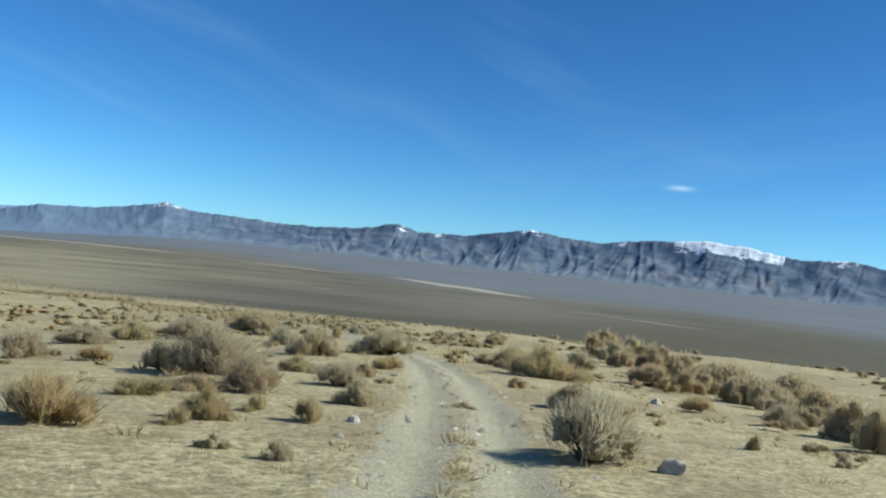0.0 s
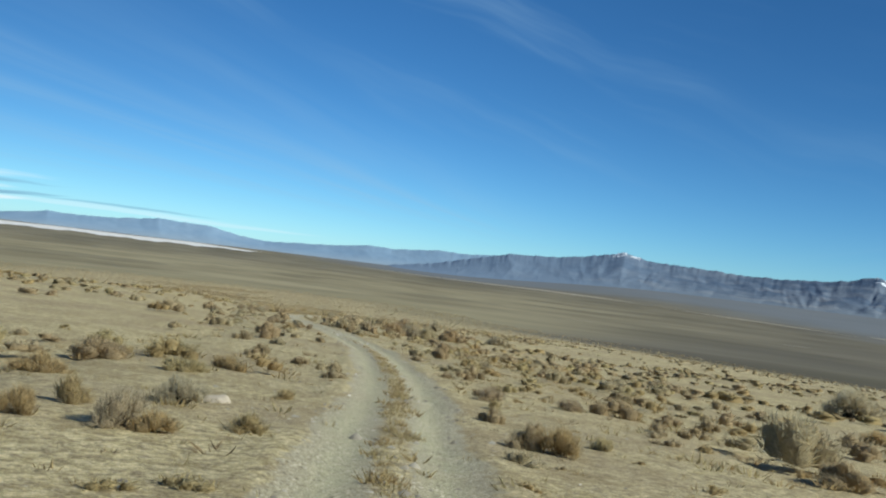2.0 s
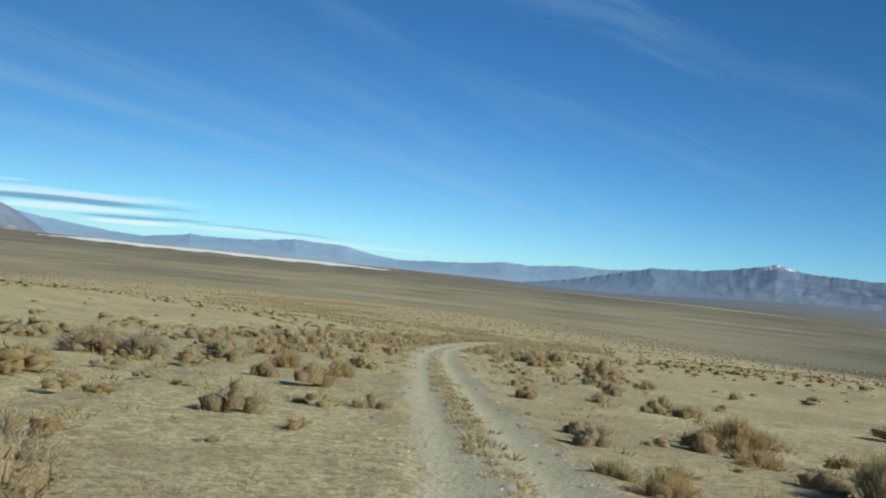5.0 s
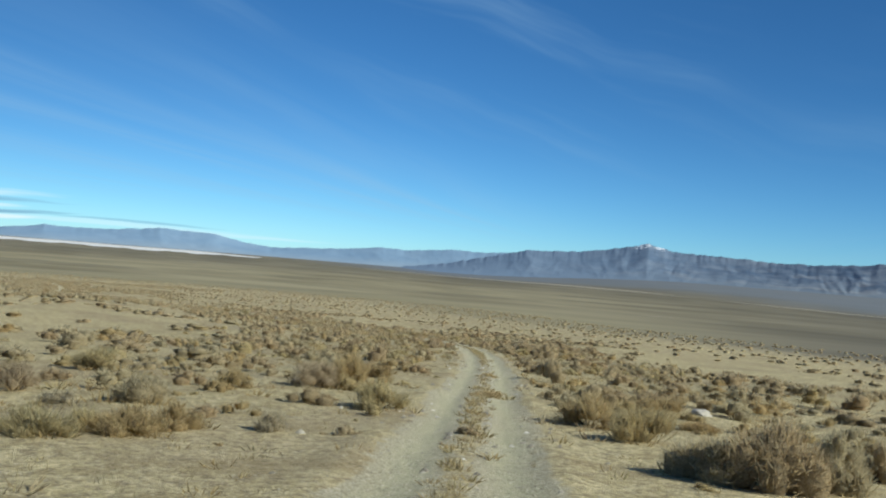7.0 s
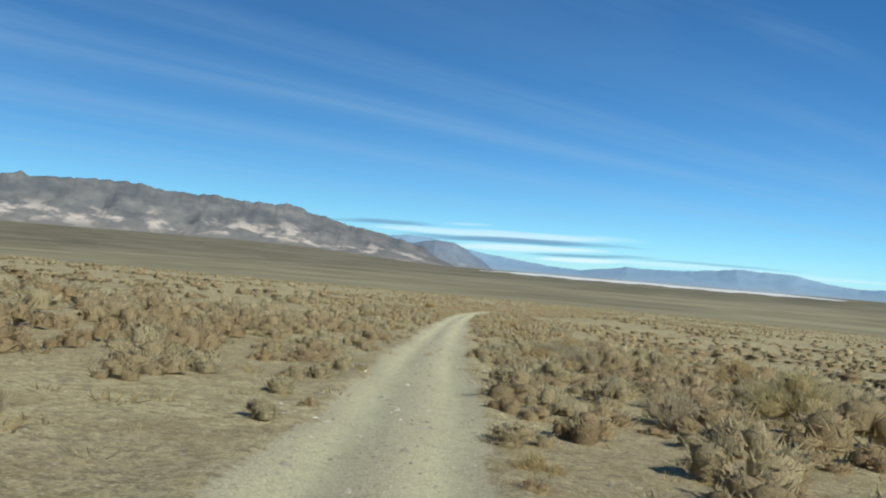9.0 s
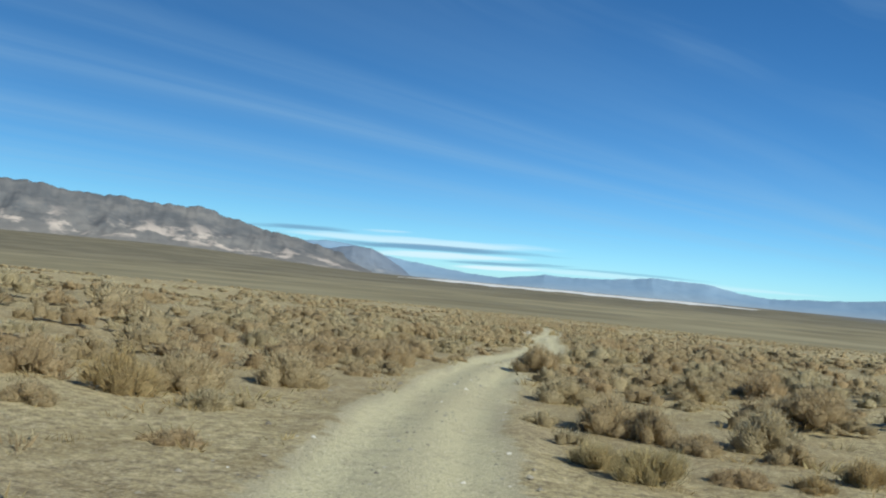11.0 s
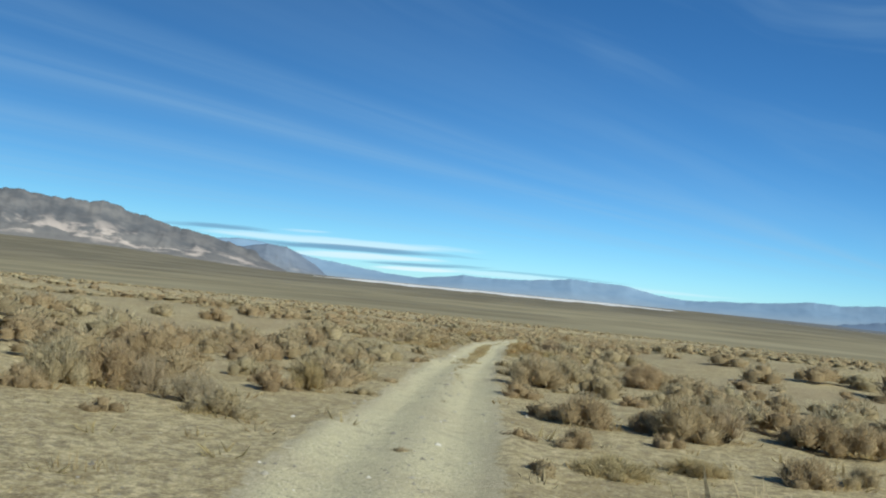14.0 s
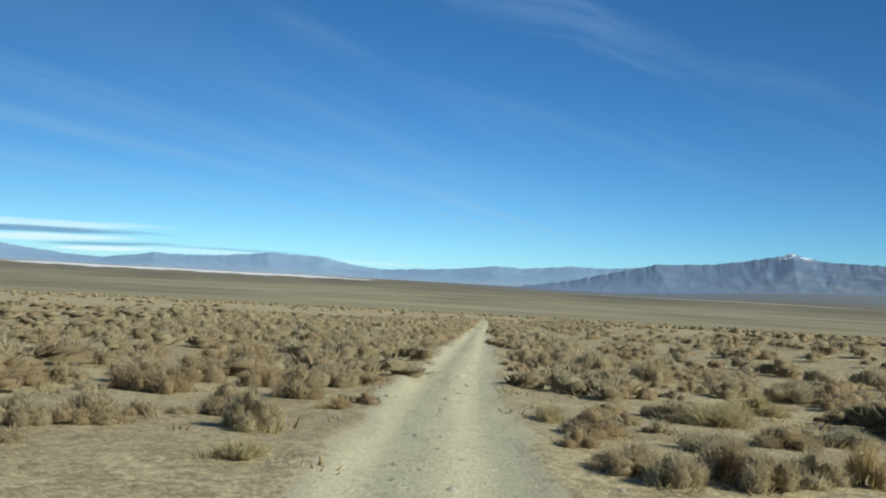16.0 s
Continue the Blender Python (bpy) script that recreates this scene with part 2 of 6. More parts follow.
def road_material():
    m = Mat("gravel_track", 0.95, 0.12)
    rut, pale, edge = m.attr("rut"), m.attr("pale"), m.attr("edge")
    fine, mid_n = m.noise(55.0, 6, 0.7), m.noise(2.6, 5)
    dist, cell = m.voronoi(60.0)
    packed = m.mix(mid_n, (0.40, 0.375, 0.235), (0.55, 0.51, 0.325))
    packed = m.mix(pale, packed, (0.66, 0.59, 0.37))
    stony = m.mix(fine, (0.29, 0.25, 0.165), (0.56, 0.485, 0.325))
    grey = m.t.nodes.new("ShaderNodeRGBToBW")
    m.t.links.new(cell, grey.inputs[0])
    stones = m.mix(grey.outputs[0], (0.25, 0.22, 0.16), (0.58, 0.52, 0.39))
    stony = m.mix(m.math("MULTIPLY", m.ramp(dist, 0.55, 0.25, 0.0, 0.75), m.math("SUBTRACT", 1.0, m.math("MULTIPLY", pale, 0.6))), stony, stones)
    stony = m.mix(m.math("MULTIPLY", pale, 0.6), stony, (0.56, 0.49, 0.31))
    c = m.mix(m.math("MULTIPLY", rut, m.ramp(m.noise(7.0, 5), 0.25, 0.50), True), stony, packed)
    c = m.mix(m.ramp(m.noise(0.8, 4), 0.5, 0.75, 0.0, 0.3), c, (0.43, 0.34, 0.21))
    for size, share in ((95.0, 0.54), (46.0, 0.60)):
        gap, cell = m.voronoi(size)
        shade = m.t.nodes.new("ShaderNodeRGBToBW")
        m.t.links.new(cell, shade.inputs[0])
        pebble = m.mix(m.ramp(shade.outputs[0], 0.25, 0.75), (0.20, 0.17, 0.115), (0.76, 0.68, 0.50))
        here = m.math("MULTIPLY", m.ramp(gap, 0.46, 0.32), m.ramp(m.noise(size * 0.25, 4, 0.7), share - 0.16, share, 0.0, 0.85))
        c = m.mix(m.math("MULTIPLY", here, m.math("SUBTRACT", 1.0, m.math("MULTIPLY", pale, 0.55))), c, pebble)
    speck = m.mix(m.ramp(m.noise(130.0, 2, 0.6), 0.3, 0.66), (0.78, 0.78, 0.78), (1.13, 1.13, 1.13))
    c = m.mix(1.0, c, speck, "MULTIPLY")
    soil, _ = soil_colour(m)
    ragged = m.math("ADD", edge, m.math("MULTIPLY", m.math("SUBTRACT", m.noise(7.0, 5, 0.75), 0.5), 2.0))
    m.color(m.mix(m.ramp(ragged, 0.30, 0.70), c, soil))
    return m.bump(m.math("ADD", fine, m.noise(14.0, 5, 0.7)), 0.7, 0.018).m


def foliage_material(name, base, tip, dark, shared=False):
    m = Mat(name, 0.9, 0.08)
    r = m.chance() if shared else m.attr("tint")
    mottle = m.noise(120.0, 4, 0.7)
    # pale twig tips, and painted shade lower down and inside the bush
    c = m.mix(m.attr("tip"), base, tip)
    c = m.mix(m.ramp(m.island(), 0.6, 1.0, 0.0, 0.4), c, dark)
    c = m.mix(m.ramp(m.island(), 0.25, 0.0, 0.0, 0.45), c, tip)
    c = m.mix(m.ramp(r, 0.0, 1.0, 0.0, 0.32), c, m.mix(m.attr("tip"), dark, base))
    c = m.mix(1.0, c, m.mix(r, (0.97, 1.0, 0.96), (1.09, 0.99, 0.89)), "MULTIPLY")
    c = m.mix(m.ramp(mottle, 0.54, 0.38, 0.0, 0.6), c, dark)
    c = m.mix(m.ramp(mottle, 0.55, 0.68, 0.0, 0.35), c, tip)
    # the lowest tones turn dark brown, painting the bush's shaded inside
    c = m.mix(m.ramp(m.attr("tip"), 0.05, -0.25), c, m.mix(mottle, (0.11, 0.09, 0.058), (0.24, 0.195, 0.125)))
    m.color(c)
    m.bump(m.noise(75.0, 4, 0.7), 0.9, 0.022)
    thin = m.t.nodes.new("ShaderNodeBsdfTranslucent")
    m.put(thin.inputs["Color"], c)
    both = m.t.nodes.new("ShaderNodeMixShader")
    both.inputs[0].default_value = 0.45
    m.t.links.new(m.b.outputs[0], both.inputs[1])
    m.t.links.new(thin.outputs[0], both.inputs[2])
    m.t.links.new(both.outputs[0], m.t.nodes["Material Output"].inputs["Surface"])
    return m.m


def wood_material():
    m = Mat("grey_bark", 0.9, 0.1)
    n = m.noise(90, 5, 0.75)
    m.color(m.mix(m.ramp(n, 0.35, 0.65), (0.075, 0.06, 0.042), (0.25, 0.205, 0.14)))
    return m.bump(n, 1.0, 0.02).m


def stone_material(name, a, b):
    m = Mat(name, 0.8, 0.25)
    c = m.mix(m.noise(9.0, 6, 0.65), a, b)
    m.color(m.mix(m.ramp(m.noise(3.0, 4), 0.55, 0.75, 0.0, 0.5), c, (0.36, 0.29, 0.20)))
    return m.bump(m.noise(22.0, 6, 0.7), 0.6, 0.02).m


def pebble_material():
    m = Mat("pebbles", 0.85, 0.2)
    m.color(m.mix(m.ramp(m.island(), 0.86, 0.98), m.mix(m.island(), (0.20, 0.175, 0.135), (0.50, 0.45, 0.35)), (0.80, 0.75, 0.64)))
    return m.m


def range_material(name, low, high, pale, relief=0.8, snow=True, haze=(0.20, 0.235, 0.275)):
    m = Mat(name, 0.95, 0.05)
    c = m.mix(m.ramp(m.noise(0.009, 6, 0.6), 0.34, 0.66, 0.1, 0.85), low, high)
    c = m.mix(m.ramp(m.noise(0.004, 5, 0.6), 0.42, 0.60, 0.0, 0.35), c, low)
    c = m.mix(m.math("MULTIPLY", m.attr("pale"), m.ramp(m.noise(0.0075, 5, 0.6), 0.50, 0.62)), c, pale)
    # haze painted into the rock colour, at the foot and then by bearing
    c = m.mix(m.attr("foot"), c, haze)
    c = m.mix(m.attr("side_haze"), c, (0.195, 0.265, 0.365))
    if snow:
        s = m.math("ADD", m.attr("snow"), m.math("MULTIPLY", m.math("SUBTRACT", m.noise(0.022, 6, 0.7), 0.5), 1.3))
        c = m.mix(m.ramp(s, 0.50, 0.62), c, (0.80, 0.84, 0.90))
    m.color(c)
    return m.bump(m.noise(0.018, 6, 0.6), relief, 10.0).m


def playa_material():
    m = Mat("salt_flat", 0.9, 0.1)
    m.color(m.mix(m.noise(0.004, 6, 0.6, stretch=(1, 2.5, 1)), (0.60, 0.575, 0.54), (0.92, 0.895, 0.86)))
    return m.m


SOIL, ROAD_MAT, PLAYA = soil_material(), road_material(), playa_material()
WASH = Mat("pale_wash").color((0.40, 0.355, 0.28)).m
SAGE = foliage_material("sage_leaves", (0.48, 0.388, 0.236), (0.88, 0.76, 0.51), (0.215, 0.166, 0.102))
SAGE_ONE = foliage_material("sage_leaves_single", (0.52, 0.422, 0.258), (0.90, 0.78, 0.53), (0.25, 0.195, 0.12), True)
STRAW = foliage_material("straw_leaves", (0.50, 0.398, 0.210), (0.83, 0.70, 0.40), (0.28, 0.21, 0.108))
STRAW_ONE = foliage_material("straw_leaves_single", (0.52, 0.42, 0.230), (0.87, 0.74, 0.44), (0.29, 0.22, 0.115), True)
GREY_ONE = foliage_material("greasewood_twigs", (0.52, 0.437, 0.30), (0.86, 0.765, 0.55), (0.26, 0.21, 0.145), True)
BARK = wood_material()
WHITE_ROCK = stone_material("pale_rock", (0.42, 0.385, 0.31), (0.67, 0.615, 0.515))
TAN_ROCK = stone_material("tan_rock", (0.38, 0.315, 0.225), (0.62, 0.53, 0.40))
PEBBLE = pebble_material()

# ---------------------------------------------------------------- shape of the land
MID = Vector((94.5, 286.8, -23.5))
FALL_R = np.array([0, 330, 430, 700, 1100, 1700, 2600, 9000.0])
FALL_S = np.array([0.073, 0.071, 0.045, 0.035, 0.018, 0.006, 0.0, 0.0])
_R = np.arange(0, 9000, 5.0)
_Z = -np.concatenate([[0], np.cumsum(np.interp(_R, FALL_R, FALL_S))[:-1]]) * 5


def smooth(v, lo, hi):
    t = np.clip((v - lo) / (hi - lo), 0, 1)
    return t * t * (3 - 2 * t)


def around(x, y):
    """Bearing in degrees and distance from the middle of the road."""
    return np.degrees(np.arctan2(x - MID.x, y - MID.y)), np.hypot(x - MID.x, y - MID.y)


def fan(x, y):
    """The slope that spreads from the foot of the hills down to the valley floor, and the aprons under the far ranges."""
    z = np.interp(np.hypot(x + 25, y + 25), _R, _Z)
    a, r = around(x, y)
    rise = 44 * smooth(a, 18, 34) + 42 * (1 - smooth(a, -30, -16))
    return z + rise * smooth(r, 1300, 3900) ** 1.3


# the middle line of the track
ROAD = [
    (-8.60, -7.62), (-4.10, -3.65), (0.41, 0.31), (4.91, 4.28), (9.13, 8.54), (12.91, 13.21),
    (16.38, 18.13), (19.59, 23.19), (22.63, 28.36), (25.69, 33.53), (28.75, 38.68), (31.46, 44.04),
    (33.94, 49.51), (36.33, 55.02), (38.34, 60.66), (40.11, 66.41), (41.78, 72.17), (43.07, 78.03),
    (43.96, 83.97), (44.62, 89.94), (45.10, 95.93), (45.66, 101.91), (46.66, 107.82), (48.23, 113.61),
    (49.69, 119.43), (51.04, 125.27), (52.93, 130.97), (54.52, 136.75), (56.07, 142.55), (57.81, 148.29),
] + [
    (59.30, 154.11), (60.53, 159.98), (61.61, 165.88), (62.53, 171.82), (63.34, 177.76), (64.14, 183.71),
    (65.01, 189.65), (66.05, 195.56), (67.32, 201.42), (68.79, 207.24), (70.40, 213.02), (72.10, 218.78),
    (73.89, 224.51), (75.78, 230.20), (77.80, 235.85), (79.93, 241.46), (82.13, 247.04), (84.37, 252.61),
    (86.60, 258.18), (88.75, 263.78), (90.75, 269.44), (92.54, 275.17), (93.75, 281.04), (94.44, 287.01),
    (94.84, 293.01), (94.58, 299.01), (93.55, 304.96), (91.91, 310.75), (89.99, 316.44), (88.07, 322.12),
] + [
    (86.22, 327.83), (84.45, 333.57), (82.75, 339.32), (81.08, 345.08), (79.45, 350.86), (77.85, 356.64),
    (76.30, 362.44), (74.85, 368.26), (73.53, 374.11), (72.30, 379.98), (71.12, 385.87), (70.45, 391.82),
    (70.32, 397.83), (69.81, 403.80), (69.11, 409.76), (68.67, 415.75), (68.17, 421.73), (67.58, 427.70),
    (66.72, 433.64), (66.02, 439.60), (64.99, 445.50), (63.94, 451.41), (63.25, 457.37), (62.66, 463.34),
    (62.19, 469.32), (61.90, 475.32), (61.59, 481.31), (61.74, 487.31), (62.16, 493.29), (63.65, 499.10),
] + [
    (64.98, 504.96), (66.33, 510.80), (67.63, 516.66), (69.11, 522.47), (70.60, 528.29), (72.07, 534.10),
    (73.56, 539.91), (75.05, 545.73), (76.53, 551.54), (78.02, 557.36), (79.50, 563.17), (80.99, 568.98),
    (82.47, 574.80), (83.96, 580.61), (85.44, 586.42),
]


def catmull(points, step):
    p = np.array(points)
    p = np.vstack([2 * p[0] - p[1], p, 2 * p[-1] - p[-2]])
    out = []
    for i in range(1, len(p) - 2):
        n = max(2, int(np.linalg.norm(p[i + 1] - p[i]) / step))
        t = np.linspace(0, 1, n, endpoint=False)[:, None]
        a, b, c, d = p[i - 1], p[i], p[i + 1], p[i + 2]
        out.append(0.5 * ((2 * b) + (c - a) * t + (2 * a - 5 * b + 4 * c - d) * t**2 + (3 * b - a - 3 * c + d) * t**3))
    return np.vstack(out)


LINE = catmull(ROAD, 0.25)
_seg = np.diff(LINE, axis=0)
LINE_S = np.concatenate([[0], np.cumsum(np.hypot(_seg[:, 0], _seg[:, 1]))])
_tan = np.gradient(LINE, axis=0)
_tan /= np.linalg.norm(_tan, axis=1)[:, None]
LINE_N = np.column_stack([_tan[:, 1], -_tan[:, 0]])  # to the right of the way of travel
ROAD_LEN = LINE_S[-1]


def on_road(s, d):
    """The place s metres along the track and d metres to its right."""
    s = np.asarray(s, float)
    x = np.interp(s, LINE_S, LINE[:, 0]) + d * np.interp(s, LINE_S, LINE_N[:, 0])
    y = np.interp(s, LINE_S, LINE[:, 1]) + d * np.interp(s, LINE_S, LINE_N[:, 1])
    return x, y


def road_gap(x, y):
    """Distance from the middle line of the track."""
    coarse = LINE[::6]
    out = np.empty(len(x))
    for i in range(0, len(x), 4000):
        dx_ = x[i:i + 4000, None] - coarse[None, :, 0]
        dy_ = y[i:i + 4000, None] - coarse[None, :, 1]
        out[i:i + 4000] = np.sqrt((dx_**2 + dy_**2).min(axis=1))
    return out


_rng = np.random.default_rng(5)
_waves = [(_rng.uniform(0, 6.28), _rng.uniform(0, 6.28), 6.28 / w, a) for w, a in
          ((3.1, 0.012), (4.3, 0.016), (6.2, 0.022), (9.5, 0.04), (15, 0.06), (24, 0.09), (41, 0.14), (70, 0.2))]


def lumps(x, y):
    z = np.zeros_like(x)
    for turn, phase, k, amp in _waves:
        z += amp * np.sin(k * (x * math.cos(turn) + y * math.sin(turn)) + phase + 1.3 * np.sin(0.31 * k * (y * math.cos(turn) - x * math.sin(turn))))
    return z


def land(x, y, gap=None):
    x, y = np.asarray(x, float), np.asarray(y, float)
    if gap is None:
        gap = road_gap(x, y)
    return fan(x, y) + lumps(x, y) * smooth(gap, 1.0, 8.0) * (1 - smooth(gap, 28.0, 95.0))


def mesh_from(name, verts, faces, attrs=(), mats=(), smooth_faces=False):
    """One mesh from arrays of points and of faces with equally many corners."""
    me = bpy.data.meshes.new(name)
    verts, faces = np.asarray(verts, np.float32), np.asarray(faces, np.int32)
    n, k = faces.shape
    me.vertices.add(len(verts))
    me.vertices.foreach_set("co", verts.ravel())
    me.loops.add(n * k)
    me.loops.foreach_set("vertex_index", faces.ravel())
    me.polygons.add(n)
    me.polygons.foreach_set("loop_start", np.arange(0, n * k, k, dtype=np.int32))
    me.polygons.foreach_set("loop_total", np.full(n, k, np.int32))
    if smooth_faces:
        me.polygons.foreach_set("use_smooth", np.ones(n, bool))
    for key, values in attrs:
        at = me.attributes.new(key, "FLOAT", "POINT")
        at.data.foreach_set("value", np.asarray(values, np.float32))
    for mt in mats:
        me.materials.append(mt)
    me.update(calc_edges=True)
    me.validate()
    return me


def grid_faces(nx, ny):
    i = np.arange(nx * ny).reshape(ny, nx)
    return np.column_stack([i[:-1, :-1].ravel(), i[:-1, 1:].ravel(), i[1:, 1:].ravel(), i[1:, :-1].ravel()])


def spread(lo, hi, step, far_lo, far_hi, grow):
    mids = list(np.arange(lo, hi, step))
    a, s = lo, step
    left = []
    while a > far_lo:
        s *= grow
        a -= s
        left.append(a)
    b, s, right = mids[-1], step, []
    while b < far_hi:
        s *= grow
        b += s
        right.append(b)
    return np.array(left[::-1] + mids + right)


# ---------------------------------------------------------------- ground
gx = spread(-25, 135, 2.0, -4500, 4600, 1.10)
gy = spread(-20, 590, 2.0, -3600, 4900, 1.09)
GX, GY = [v.ravel() for v in np.meshgrid(gx, gy)]
gap_all = road_gap(GX, GY)
_a, _r = around(GX, GY)
GZ = land(GX, GY, gap_all) - 0.09 * (1 - smooth(gap_all, 1.5, 2.9))
wob = lumps(GX * 0.04, GY * 0.04) * 60
straw_at = 1 - 0.35 * smooth(GY + wob * 0.4, 255, 375)
cover_at = smooth(gap_all + wob * 0.6, 12, 130)
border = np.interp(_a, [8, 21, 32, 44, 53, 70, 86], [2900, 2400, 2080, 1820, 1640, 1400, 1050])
# where haze is painted on the valley floor, by bearing and distance
far_haze_at = smooth(_a, 6, 16) * smooth(_r + wob * 9 - border, -150, 620) * 0.92
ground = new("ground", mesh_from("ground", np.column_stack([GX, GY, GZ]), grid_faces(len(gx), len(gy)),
             (("straw", straw_at), ("cover", cover_at), ("gold", (1 - smooth(_a, 16, 54)) * (1 - 0.65 * smooth(np.hypot(GX - 20, GY - 600), 800, 2000))), ("sage", smooth(_a, 62, 90)), ("far_haze", far_haze_at), ("slope", 1 - smooth(gap_all + wob * 2.0, 90, 330))), (SOIL,), True))
tagged(ground, "sunlit tan desert ground with dry grass sloping to a wide valley", "ground", kind="structure")

# ---------------------------------------------------------------- track with two ruts


def lushness(s):
    """How thickly grass grows on the hump between the ruts."""
    return sum(k * np.exp(-((s - c) / w) ** 2) for c, w, k in ((13, 5, 0.45), (30, 40, 0.15), (75, 25, 0.35), (95, 9, 0.6), (165, 12, 0.25), (192, 7, 0.9), (210, 12, 0.6), (242, 12, 0.35), (266, 9, 0.5), (285, 8, 0.6), (303, 8, 0.7), (323, 6, 0.8), (342, 5, 0.5), (459, 6, 1.0), (511, 6, 1.0)))


RUT = 0.215
ss = np.arange(0, ROAD_LEN, 0.42)
dd = np.array([0, 0.06, 0.12, 0.17, 0.22, 0.27, 0.33, 0.39, 0.46, 0.54, 0.65, 0.85, 1.1, 1.5, 1.9, 2.25, 2.7])
dd = np.concatenate([-dd[:0:-1], dd])
SS, DD = np.meshgrid(ss, dd, indexing="ij")
SS, DD = SS.ravel(), DD.ravel()
wander = 0.03 * np.sin(SS * 0.9) + 0.025 * np.sin(SS * 2.3 + 1) + 0.02 * np.sin(SS * 5.1 + DD)
rx, ry = on_road(SS, DD)
ruts = np.exp(-((np.abs(DD) - RUT) / 0.085) ** 2)
crown = 0.010 * np.exp(-(DD / 0.09) ** 2)
berm = 0.014 * np.exp(-((np.abs(DD) - 0.46) / 0.09) ** 2) * (1 + 0.8 * np.sin(SS * 1.7 + 3 * np.sign(DD)))
rz = land(rx, ry, np.abs(DD)) + 0.012 - 0.012 * ruts + crown + berm + 0.004 * np.sin(SS * 7 + DD * 9) - 0.09 * smooth(np.abs(DD), 2.2, 2.7)
late = smooth(SS, 345, 395)
rut_at = np.clip(np.exp(-((np.abs(DD + wander) - RUT) / (0.10 + 0.03 * late)) ** 2) + late * 0.55 * (np.abs(DD + wander) < 0.36), 0, 1)
edge_at = smooth(np.abs(DD + wander), 0.32 + 0.03 * late, 0.47 + 0.05 * late)
edge_at = np.maximum(edge_at, np.exp(-((DD + wander * 0.6) / 0.085) ** 4) * np.clip(0.30 * (1 - late) + 0.65 * lushness(SS), 0, 0.8))
road_wob = lumps(rx * 0.04, ry * 0.04) * 60
road_straw = 1 - 0.35 * smooth(ry + road_wob * 0.4, 255, 375)
road_mesh = mesh_from("road", np.column_stack([rx, ry, rz]), grid_faces(len(dd), len(ss))[:, ::-1],
                      (("rut", rut_at), ("pale", smooth(SS, 250, 390) * 0.8), ("edge", edge_at), ("straw", road_straw), ("cover", smooth(np.abs(DD) + road_wob * 0.6, 12, 130)), ("gold", 0 * SS), ("sage", 0 * SS), ("far_haze", 0 * SS), ("slope", 0 * SS + 1)), (ROAD_MAT,), True)
tagged(new("road", road_mesh), "two-rut dirt and gravel track, pale and dusty, crossing the scrub", "road", kind="structure")

# ---------------------------------------------------------------- salt flat and pale washes in the valley


def valley_band(name, a0, a1, r_of, label, mat, steps=120, rows=8, lift=0.6):
    bearing = np.linspace(a0, a1, steps)
    pts = []
    for i, a in enumerate(bearing):
        lo, hi = r_of(a, (a - a0) / (a1 - a0))
        for k in range(rows):
            r = lo + (hi - lo) * k / (rows - 1)
            pts.append((MID.x + r * math.sin(radians(a)), MID.y + r * math.cos(radians(a))))
    p = np.array(pts)
    z = fan(p[:, 0], p[:, 1]) + lift
    me = mesh_from(name, np.column_stack([p, z]), grid_faces(rows, steps)[:, ::-1], (), (mat,), True)
    return tagged(new(name, me), label, "dry lake" if "salt" in name else "wash", kind="structure")


def salt_edges(a, u):
    w = math.sin(a * 2.1) * 90 + math.sin(a * 5.3) * 50
    mid_r = 3420 + 60 * math.sin(a * 0.9)
    half = 420 * min(1.0, 6 * u, 5 * (1 - u)) + 20
    return mid_r - half * 0.9 + w, mid_r + half


valley_band("salt_flat", -15.6, 6.6, salt_edges, "long white salt flat on the valley floor", PLAYA)


def wash_edges(r0, r1, wide):
    def edges(a, u):
        taper = min(1, 3 * u + 0.05, 3.05 - 3 * u)
        mid_r = r0 + (r1 - r0) * u + wide * 0.18 * math.sin(a * 1.3)
        return mid_r - wide * taper * (1 + 0.15 * math.sin(a * 2.3)), mid_r + wide * taper
    return edges


for a0, a1, r0, r1, wide in ((47.3, 60, 1900, 1440, 75), (69.3, 78.5, 902, 842, 11), (66, 71, 960, 930, 5), (30.8, 33.5, 626, 673, 5), (46.5, 48.4, 802, 824, 5), (11, 34, 2800, 2040, 42), (34, 47, 2030, 1800, 18)):
    valley_band("dry_wash", a0, a1, wash_edges(r0, r1, wide), "pale dry wash across the valley floor", WASH, 80, 3, 0.5)

# ---------------------------------------------------------------- mountain ranges


